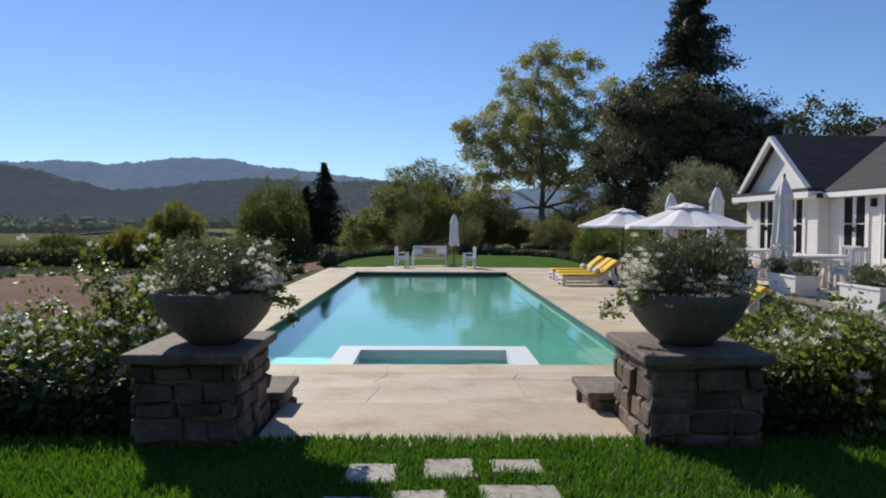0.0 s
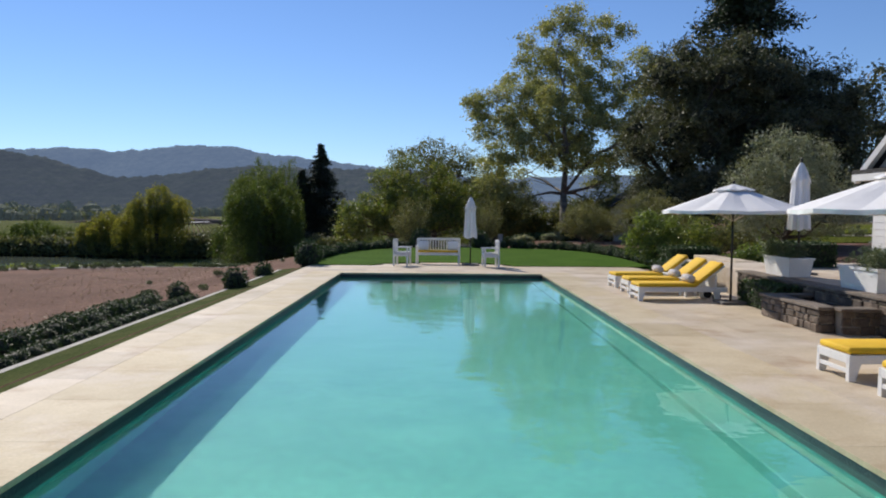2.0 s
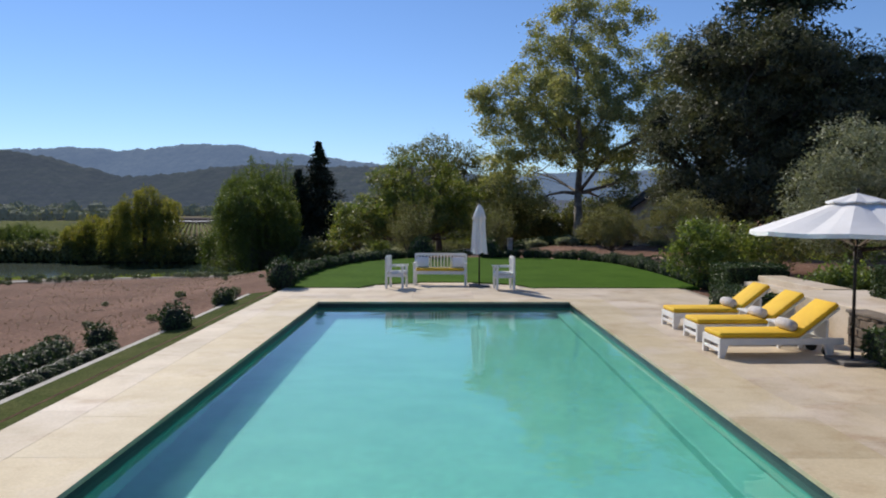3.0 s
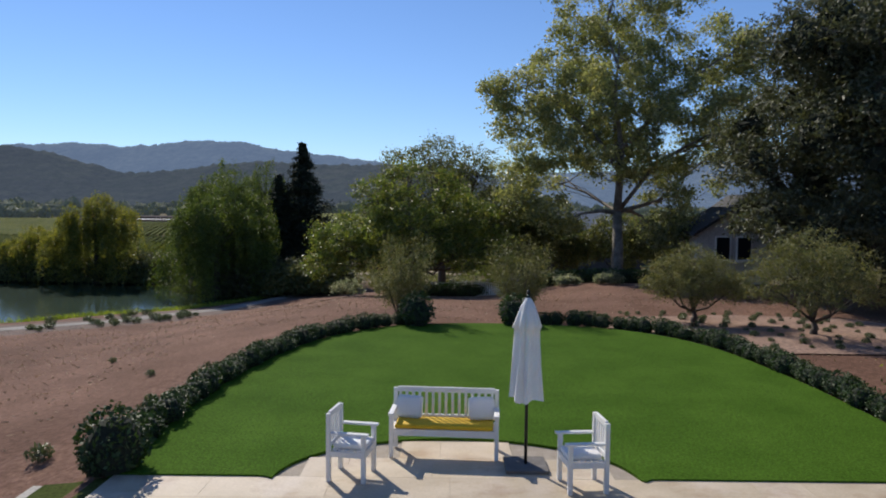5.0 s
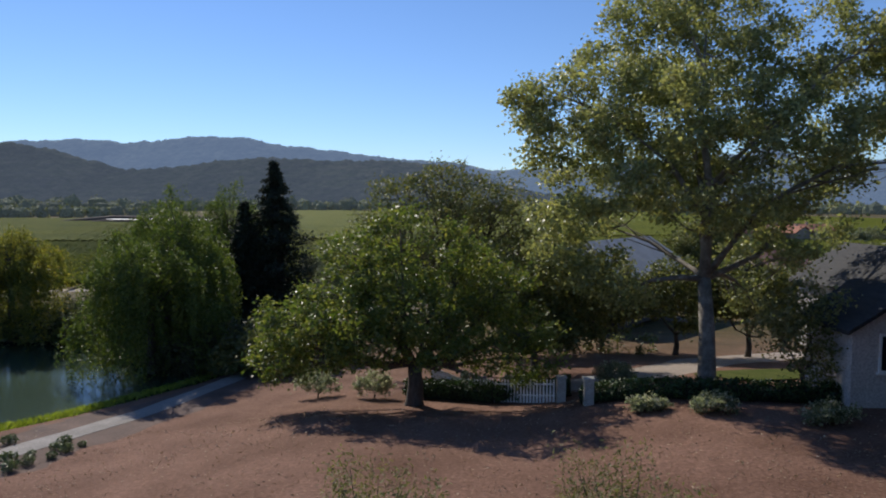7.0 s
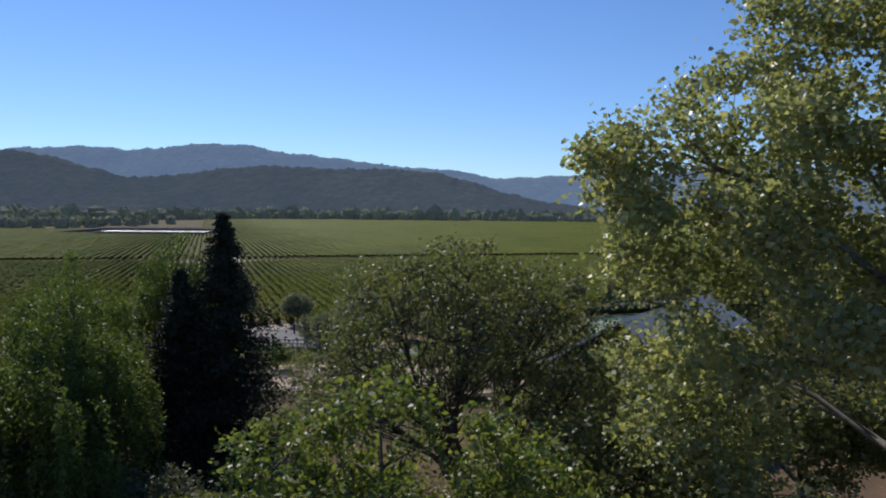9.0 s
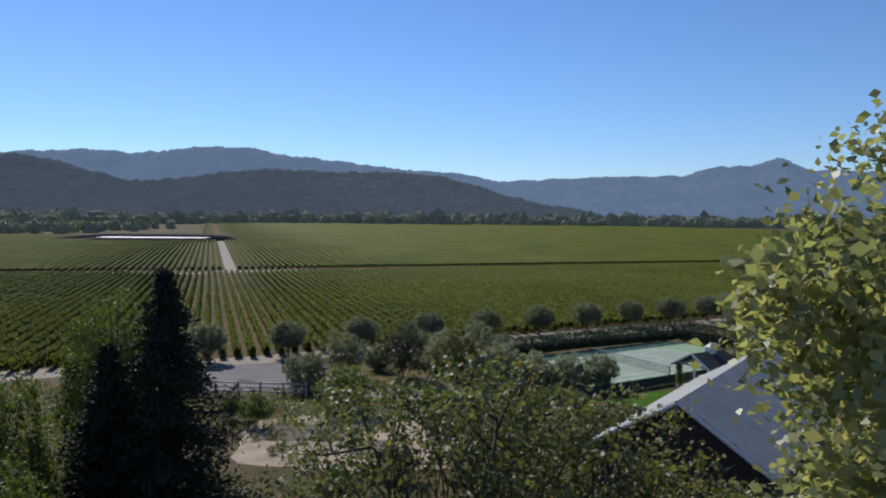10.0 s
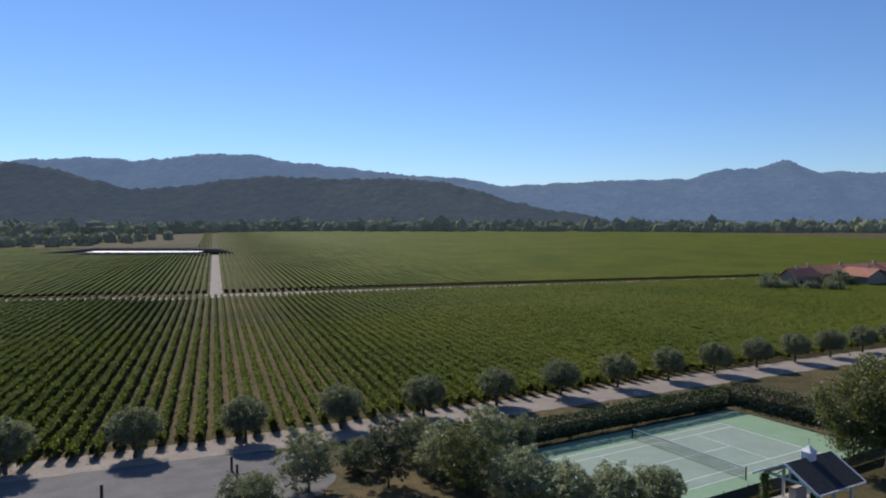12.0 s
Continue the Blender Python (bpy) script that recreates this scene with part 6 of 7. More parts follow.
def willow(base, r, tall, label, mat, n, strands=420):
    """A dome of many small heads, each shedding short and long hanging strands."""
    ob = thing("willow_tree", label, "tree", Matrix.Translation(base))
    bm = bmesh.new()
    tube(bm, [(0, 0, -0.3), (0.1, 0, tall * 0.3), (0, 0.1, tall * 0.55)], [0.3, 0.22, 0.16], 9)
    pts, heads = [], []
    for k in range(36):
        a = k * 2.4 + rng.normal() * 0.2
        q = math.sqrt((k + 0.5) / 44) * r * 0.85 * rng.uniform(0.75, 1.2)
        hd = np.array([math.cos(a) * q, math.sin(a) * q, tall * (1.0 - 0.45 * (q / r) ** 1.7) * rng.uniform(0.68, 1.04)])
        heads.append(hd)
        tube(bm, [(0, 0.1, tall * 0.5), tuple(hd * np.array([0.5, 0.5, 0.85])), tuple(hd)], [0.07, 0.04, 0.012], 4)
    m2 = n // strands
    for k in range(strands):
        hd = heads[k % len(heads)] + rng.normal(size=3) * np.array([0.3, 0.3, 0.18])
        a = math.atan2(hd[1], hd[0]) + rng.normal() * 0.8
        o = rng.uniform(0.1, 0.5) * r * 0.5
        L = hd[2] * rng.uniform(0.25, 1.0)
        u = rng.random(m2)
        p = hd + np.c_[np.cos(a) * o * np.sqrt(u), np.sin(a) * o * np.sqrt(u), 0.3 * np.sin(u * 3.1) - L * u ** 1.2]
        pts.append(p + rng.normal(size=(m2, 3)) * 0.11)
    part("trunk", bm, M["bark"], ob, smooth=True)
    part("crown", leaf_mesh("crown", np.concatenate(pts), 0.17, mat, aspect=0.45, droop=0.9), None, ob)


willow(at(-17.3, 76.5), 4.3, 10.2, "green weeping willow at the pond edge", M["leaf_willow"], 46800)
willow(at(-16.8, 81.0), 3.6, 11.2, "green weeping willow beside the redwood", M["leaf_willow"], 32400)
willow(at(-19.8, 86.0), 4.0, 10.6, "dark green willow behind the pond", M["leaf_willow"], 32400)
willow((-30.5, 85.0, -3.2), 4.4, 7.6, "yellowing willow on the far pond bank", M["leaf_yellow"], 39600)
willow((-36.5, 87.0, -3.2), 3.8, 4.6, "yellowing willow on the far pond bank", M["leaf_yellow"], 25200)
willow((-46, 90, -3.2), 4.6, 3.6, "low dark willow on the far pond bank", M["leaf_willow"], 21600)
willow(at(-18.4, 95.5), 3.2, 11.8, "light green feathery tree among redwoods", M["leaf_willow"], 28800)
for x, y, r, h in ((-52, 88, 3.6, 2.6), (-60, 87, 3.6, 2.6), (-18, 84, 3.2, 4.4), (-25, 86, 3.2, 3.0), (-41, 87, 3.5, 2.6), (-15.0, 77, 2.4, 3.4), (-12.2, 77.5, 2.0, 3.0), (-8.6, 75.5, 1.6, 2.2), (-19.5, 80, 2.6, 3.4), (-28, 88, 3.5, 3.0), (-66, 86, 4, 2.8)):
    tree("bank_shrub", "dark scrub on the pond bank", (x, y, min(hz(x, y), -2.6)), [(0, 0, h * 0.6, r * 0.8, h * 0.35), (-r * 0.6, 0, h * 0.45, r * 0.6, h * 0.3), (r * 0.6, 0, h * 0.45, r * 0.6, h * 0.3)], 0.2, 5000, M["leaf_dark"], M["bark"], 0.08, h * 0.2, 0.5, 40, 0.3, 3, category="shrub")
# bright grass along the pond
bank = []
for k in range(15000):
    y = rng.uniform(44, 76)
    x = float(shore(y)) + rng.normal() * 0.6 + 0.3
    bank.append((x, y, hz(x, y) + rng.uniform(0.02, 0.3)))
tagged(new("bank_grass", leaf_mesh("bank_grass", bank, 0.32, M["reed"], aspect=0.12, droop=-1.5)), "bright green grass along the pond edge", "grass", kind="stuff")
# small plants by the path and on the slope
tuft = [leaf_mesh("tuft", np.abs(in_ball(160)) * np.array([0.24, 0.24, 0.3]) * rng.choice([-1, 1], (160, 3)) * np.array([1, 1, 0.5]) + np.array([0, 0, 0.16]), 0.14, M["leaf_grey"], aspect=0.25, droop=-0.8) for k in range(3)]


def small_plant(x, y, s, k, label, group):
    ob = tagged(new("small_plant", tuft[k % 3]), label, "plant", group)
    ob.matrix_basis = Matrix.Translation((x, y, hz(x, y))) @ Matrix.Rotation(k * 1.3, 4, "Z") @ Matrix.Diagonal((s, s, s, 1))


PATHL = PATH_LINE[1:6]
k = 0
for (ax, ay), (bx2, by2) in zip(PATHL, PATHL[1:]):
    L = math.dist((ax, ay), (bx2, by2))
    for i in range(int(L / 0.75)):
        u = i * 0.75 / L
        for off in (-1.2, 1.0, 1.8):
            if rng.random() < 0.75:
                nx, ny = (by2 - ay) / L, -(bx2 - ax) / L
                small_plant(ax + (bx2 - ax) * u + nx * (off + rng.normal() * 0.12), ay + (by2 - ay) * u + ny * off, rng.uniform(0.7, 1.3), k, "small green plant along the gravel path", "plants along the path")
                k += 1
for i in range(11):
    for j in range(9):
        x, y = 4.6 + i * 0.85 + 0.3 * (j % 2) + rng.normal() * 0.1, 42.6 + j * 0.9 + rng.normal() * 0.12
        if x < 7.9 + (y - 42) * -0.02 and y < 45.9 - 0.12 * (x - 4):
            continue
        small_plant(x, y, rng.uniform(0.35, 0.65), i + j, "small grey-green plant on the mulched slope", "plants on the slope")

for x, y, s in ((-6.6, 34.6, 0.9), (-7.9, 31.5, 0.7), (-5.9, 37.2, 0.6), (-8.8, 36.0, 0.8), (-7.2, 40.3, 0.5), (-10.4, 33.0, 0.7), (-6.4, 30.0, 0.6), (-9.6, 43.5, 0.5), (-12.5, 38.5, 0.6)):
    small_plant(x, y, s, int(x * -10), "dry grey weed on the bare ground", "weeds on bare ground")
# fallen leaves and straw over the dry ground
n = 13000
q = np.c_[rng.uniform(-19, 15, n), rng.uniform(9, 64, n)]
q = q[((q[:, 1] > 46.8) | (q[:, 0] < -7.8) | ((q[:, 0] > 8.2) & (q[:, 1] > 41))) & (q[:, 0] > shore(q[:, 1]) + 1.0)]
q = np.concatenate([q, np.repeat(q[::9], 6, axis=0) + rng.normal(size=(len(np.repeat(q[::9], 6, axis=0)), 2)) * 0.35])
tagged(new("leaf_litter", leaf_mesh("leaf_litter", np.c_[q, height(q[:, 0], q[:, 1]) + 0.02], 0.08, M["litter"], flat=0.9, aspect=0.35)), "dry leaves and straw scattered over bare ground", "leaf litter", kind="stuff")


# ---- behind the trees ----
def long_hedge(name, line, w, h, mat, label, n, leaf=0.12):
    ob = thing(name, label, "hedge")
    P, V, F = [], [], []
    tot = sum(math.dist(a, b2) for a, b2 in zip(line, line[1:]))
    bm = bmesh.new()
    for a, b2 in zip(line, line[1:]):
        L = math.dist(a, b2)
        m2 = int(n * L / tot)
        u = rng.random(m2)
        d = Vector((b2[0] - a[0], b2[1] - a[1], 0)) / L
        th = rng.uniform(-0.15, 1.15, m2) * math.pi
        rr = 1 + 0.12 * rng.normal(size=m2)
        off = np.cos(th) * w / 2 * rr
        x, y = a[0] + (b2[0] - a[0]) * u + d.y * off, a[1] + (b2[1] - a[1]) * u - d.x * off
        P.append(np.c_[x, y, height(x, y) + h * 0.4 + np.sin(th) * h * 0.6 * rr])
        tube(bm, [(a[0], a[1], hz(*a) + h * 0.4), (b2[0], b2[1], hz(*b2) + h * 0.4)], [min(w, h) * 0.42] * 2, 7)
    part("core", bm, M["shade_core"], ob)
    part("leaves", leaf_mesh("leaves", np.concatenate(P), leaf, mat), None, ob)
    return ob


# dark hedges added in place of the deep shade below the roses
for line in ([(-5.2, 4.85), (-3.4, 4.78), (-1.72, 4.72)], [(1.68, 4.72), (3.4, 4.78), (5.2, 4.85)]):
    long_hedge("bed_shade_hedge", line, 0.5, 0.40, M["leaf_box"], "low dark hedge added for the shade before the roses", 7000, 0.05)
long_hedge("drive_hedge", [(-2.2, 67.5), (1.5, 65.8), (4.5, 65.2)], 0.9, 0.8, M["leaf_box"], "low dark hedge along the drive", 5000)
long_hedge("drive_hedge", [(4.5, 63.0), (8.0, 61.8), (13, 61.0)], 0.8, 0.7, M["leaf_box"], "low dark hedge below the sycamore", 5000)
for x, y in ((3.95, 64.1), (4.7, 62.5)):
    ob = thing("gate_post", "pale square stone gate post", "gate post", Matrix.Translation(at(x, y)), group="gate posts")
    part("shaft", boxes((-0.17, 0.17, -0.17, 0.17, -0.1, 0.95), bev=0.015), M["concrete"], ob)
    part("cap", boxes((-0.21, 0.21, -0.21, 0.21, 0.95, 1.02), bev=0.015), M["concrete"], ob)
for x, y, r, h in ((0.5, 67.5, 1.0, 1.1), (3, 68, 1.0, 1.2), (-3.6, 66.8, 0.9, 1.2), (6.6, 66.5, 0.9, 1.0), (8.2, 59.6, 0.8, 0.6), (11.2, 58.4, 0.9, 0.7), (6.2, 60.2, 0.7, 0.5), (13.6, 57.5, 0.9, 0.7), (-6.2, 67.8, 1.1, 1.3)):
    tree("shrub", "low grey-green shrub in the dry bed", at(x, y), [(0, 0, h * 0.6, r * 0.7, h * 0.35), (-r * 0.5, 0, h * 0.45, r * 0.5, h * 0.3), (r * 0.5, 0, h * 0.45, r * 0.5, h * 0.3)], 0.1, 2600, M["leaf_oleander"], M["bark"], 0.03, h * 0.2, 0.18, 40, 0.3, 3, category="shrub")

cot, wall, kc = gable_house("cottage", pose(14.75, 60.2, -0.12, 0, 0, 90), 3.0, 3.7, 2.75, 3.95, 0.3, "small pale stucco cottage with dark shingle roof", M["shingle"], M["stucco_grey"])
part("vent", boxes((-0.02, 0.0, -0.3, 0.3, 2.85, 3.2)), M["glass"], cot, "small dark gable vent")
for y in (-0.55, 0.55):
    w = part("window", boxes((-0.05, 0.0, y - 0.42, y + 0.42, 1.2, 2.5)), M["white_paint"], cot, "white framed window")
    part("pane", boxes((-0.056, -0.05, y - 0.34, y + 0.34, 1.28, 2.42)), M["glass"], w)
    part("sill", boxes((-0.1, 0.0, y - 0.48, y + 0.48, 1.13, 1.195)), M["white_paint"], w)
gable_house("cottage", pose(19.4, 66.4, -0.3, 0, 0, 90), 6.0, 4.6, 3.4, 5.0, 0.35, "pale cottage with dark gable roof behind another", M["shingle"], M["stucco_grey"])

for a, c2 in (((-72, 86), (-50, 86.5)), ((-50, 86.5), (-33, 86)), ((-33, 86), (-20, 85)), ((-20, 82.5), (-14, 80)), ((-13, 76.8), (-7.5, 75.5))):
    long_hedge("bank_scrub", [a, c2], 3.4, 2.0, M["leaf_thin"], "dark tangled scrub along the pond bank", 9000, 0.26)

def picket_fence(a, b2, n, label):
    """Upright pointed pickets on two rails."""
    ob = thing("picket_fence", label, "fence")
    A, B = Vector(at(*a)), Vector(at(*b2))
    for h in (0.25, 0.7):
        part("rail", tube(bmesh.new(), [A + Vector((0, 0.03, h)), B + Vector((0, 0.03, h))], [0.035, 0.035], 4), M["white_paint"], ob)
    for k in range(n):
        p = A.lerp(B, k / (n - 1))
        bm = boxes((p.x - 0.045, p.x + 0.045, p.y - 0.012, p.y + 0.012, p.z - 0.05, p.z + 0.9))
        for v in bm.verts:
            if v.co.z > p.z + 0.5:
                v.co.x = p.x + (v.co.x - p.x) * 0.5
        part("picket", bm, M["white_paint"], ob)


picket_fence((3.7, 64.3), (0.2, 66.6), 30, "white picket fence beside the garden gate")
picket_fence((0.2, 66.6), (-1.2, 70.5), 26, "white picket fence running back from the gate")

# ---- barn with the grey roof ----
ra = math.atan2(13.5, 9.8)
barn, _, kb = gable_house("barn", Matrix.Translation((9.4, 93.5, -3.2)) @ Matrix.Rotation(ra, 4, "Z"), 16.7, 8.0, 4.1, 6.6, 0.5, "dark timber barn with a weathered grey metal roof", M["barn_roof"], M["barn_wood"], thick=0.16)
for s in (-1, 1):
    yo = 4.0 + 0.52
    part("fascia", tube(bmesh.new(), [(-0.57, 0, 6.56), (-0.57, s * yo, 6.56 - kb * yo)], [0.1, 0.1], 4), M["white_paint"], barn, "pale roof edge trim")
red, _, _ = gable_house("red_roof_shed", pose(29.5, 107, -3.9, 0, 0, 50), 14, 7, 3.4, 5.6, 0.4, "dark shed with a weathered red roof", M["terracotta"], M["barn_wood"])

# ---- tennis court ----
ca = radians(-58.4)
CM = Matrix.Translation((19.35, 144.0, -5.7)) @ Matrix.Rotation(ca, 4, "Z")
court = thing("tennis_court", "pale green tennis court with white lines", "tennis court", CM, kind="structure")
part("apron", boxes((-8.6, 8.6, -17.5, 17.5, -0.3, 0.0)), M["court_green"], court)
part("playing_surface", boxes((-5.485, 5.485, -11.885, 11.885, 0.0, 0.006)), M["court_grey"], court)
for x in (-5.485, -4.115, 4.115, 5.485):
    part("line", boxes((x - 0.05, x + 0.05, -11.9, 11.9, 0.006, 0.012)), M["line"], court)
for y in (-11.885, 11.885):
    part("line", boxes((-5.5, 5.5, y - 0.06, y + 0.06, 0.012, 0.017)), M["line"], court)
for y in (-6.4, 6.4):
    part("line", boxes((-4.115, 4.115, y - 0.05, y + 0.05, 0.012, 0.017)), M["line"], court)
part("line", boxes((-0.05, 0.05, -6.4, 6.4, 0.017, 0.021)), M["line"], court)
net = thing("tennis_net", "dark tennis net with white band between two posts", "net", CM)
for s in (-6.4, 6.4):
    part("post", tube(bmesh.new(), [(s, 0, 0), (s, 0, 1.1)], [0.06, 0.06], 8), M["dark_metal"], net)
bm = bmesh.new()
for k in range(61):
    x = -6.4 + 12.8 * k / 60
    tube(bm, [(x, 0, 0.06), (x, 0, 0.95)], [0.012, 0.012], 4)
for k in range(9):
    tube(bm, [(-6.4, 0, 0.06 + 0.11 * k), (6.4, 0, 0.06 + 0.11 * k)], [0.012, 0.012], 4)
part("mesh", bm, M["net"], net)
part("band", boxes((-6.4, 6.4, -0.02, 0.02, 0.95, 1.03)), M["line"], net)
fence = thing("court_fence", "low dark mesh fence along the court side", "fence", CM)
for y in np.arange(-17.4, 17.5, 2.9):
    part("post", tube(bmesh.new(), [(8.75, y, -0.3), (8.75, y, 1.0)], [0.03, 0.03], 6), M["dark_metal"], fence)
part("panel", boxes((8.73, 8.77, -17.4, 17.4, 0.0, 0.85)), M["net"], fence)


def court_at(u, v):
    p = CM @ Vector((u, v, 0))
    return (p.x, p.y)


long_hedge("court_hedge", [court_at(-9.8, -19), court_at(-9.8, 0), court_at(-9.8, 19)], 1.6, 2.4, M["leaf_box"], "clipped dark hedge along the far court side", 16000, 0.2)
long_hedge("court_hedge", [court_at(-9.5, 19.0), court_at(9.5, 19.5)], 1.8, 3.2, M["leaf_dark"], "tall dark hedge at the court end", 10000, 0.22)
def court_bush(name, label, x, y, tall, wide, mm, n, leaf):
    """A rounded bush of several uneven masses that reach the ground."""
    h, w = tall, wide / 2
    bl = masses(int(abs(x * 37 + y * 11)), 22, (0, 0, h * 0.47), (w * 0.74, w * 0.74, h * 0.42), w * 0.34, w * 0.38, 0.45)
    tree(name, label, at(x, y), bl, leaf, n, M[mm], M["bark"], 0.09, h * 0.16, 0.24, 36, 0.5, 4, category="bush", group="bushes round the court")


for x, y, tall, wide in ((3.2, 132.8, 5.0, 5.4), (6.8, 131.8, 3.9, 5.0), (10.2, 131.6, 3.8, 4.8), (13.4, 131.5, 3.9, 4.4), (-2.6, 139.4, 5.4, 4.6), (1.4, 140.8, 5.6, 5.0)):
    court_bush("oleander_bush", "rounded grey-green oleander with pale flowers beside the court", x, y, tall, wide, "leaf_oleander", 18000, 0.14)
for x, y, tall, wide, mm, lb in ((-15.4, 127.6, 4.2, 4.8, "leaf_olive", "loose silver-green olive beside the fence"), (-13.0, 135.4, 5.4, 6.0, "leaf_olive", "large silver-green olive with pale stems"), (-6.8, 136.6, 6.4, 5.0, "leaf_dark", "tall dark evergreen bush near the lane"), (-0.4, 135.2, 6.6, 6.2, "leaf_thin", "tall green bush beside the oleanders"), (-9.8, 140.5, 3.0, 3.2, "leaf_olive", "low grey-green bush by the yard"), (4.6, 145.0, 4.0, 4.0, "leaf_olive", "grey-green bush at the court corner"), (-4.6, 143.5, 4.6, 4.4, "leaf_olive", "grey-green bush behind oleanders")):
    court_bush("olive_bush", lb, x, y, tall, wide, mm, 16000, 0.14)
court_bush("garden_shrub", "bushy green small tree beside the lane", -10.4, 119.4, 4.4, 4.8, "leaf_walnut", 9000, 0.16)
court_bush("garden_shrub", "dark green loose shrub below the lane", 1.6, 118.0, 2.9, 2.8, "leaf_walnut", 5000, 0.13)
for x, y, tall in ((5.2, 115.6, 3.2), (6.8, 115.0, 3.8), (8.4, 114.4, 3.2), (7.4, 112.6, 3.0)):
    court_bush("garden_shrub", "feathery tan-green shrub below the lane", x, y, tall, 2.8, "leaf_young", 5200, 0.15)
for x, y, s, mm in ((-16.5, 114, 0.9, "leaf_willow"), (6.0, 109.5, 1.0, "leaf_oleander"), (10.8, 109, 1.2, "leaf_thin"), (3.0, 106.5, 1.0, "leaf_thin"), (-19, 116, 0.7, "leaf_willow"), (-3.4, 121.6, 0.5, "leaf_walnut"), (-1.8, 121.4, 0.5, "leaf_walnut"), (-22, 110, 0.8, "leaf_willow"), (-4.8, 102, 0.8, "leaf_thin"), (7.5, 99.5, 1.0, "leaf_thin"), (4.8, 93.5, 1.0, "leaf_thin"), (-7.5, 97, 0.8, "leaf_walnut")):
    tree("garden_shrub", "loose shrub in the kitchen garden", at(x, y), [(0, 0, 2.0 * s, 1.0 * s, 0.9 * s), (-0.8 * s, 0.2, 1.4 * s, 0.8 * s, 0.8 * s), (0.8 * s, 0, 1.5 * s, 0.8 * s, 0.8 * s), (0, -0.7 * s, 1.1 * s, 0.8 * s, 0.6 * s)], 0.14, 3600, M[mm], M["bark"], 0.06, 0.4, 0.28, 30, 0.3, 5, category="shrub")
tree("oak_tree", "dark round tree beside the pavilion", at(36.5, 142), [(0, 0, 7.0, 3.8, 3.0), (-3.2, 0, 5.6, 3.0, 2.5), (3.2, 0, 5.8, 3.2, 2.6), (0, -2.6, 4.4, 3.0, 2.3), (-3.4, -1.0, 3.2, 2.3, 1.8)], 0.26, 30000, M["leaf_thin"], M["bark"], 0.35, 2.0, 0.7, 50, 0.45, 4)

for k in range(16):
    x, y, s = rng.uniform(-3, 9.5), rng.uniform(98, 117), rng.uniform(0.7, 1.2)
    tree("garden_shrub", "tall brownish-green shrub in the straw garden", at(x, y), [(0, 0, 1.7 * s, 1.1 * s, 0.9 * s), (-0.9 * s, 0.2, 1.2 * s, 0.9 * s, 0.7 * s), (0.9 * s, 0, 1.2 * s, 0.9 * s, 0.7 * s)], 0.15, 3200, M["leaf_thin" if k % 3 else "leaf_young"], M["bark"], 0.06, 0.4, 0.32, 26, 0.3, 6, category="shrub", twig_out=1.2)

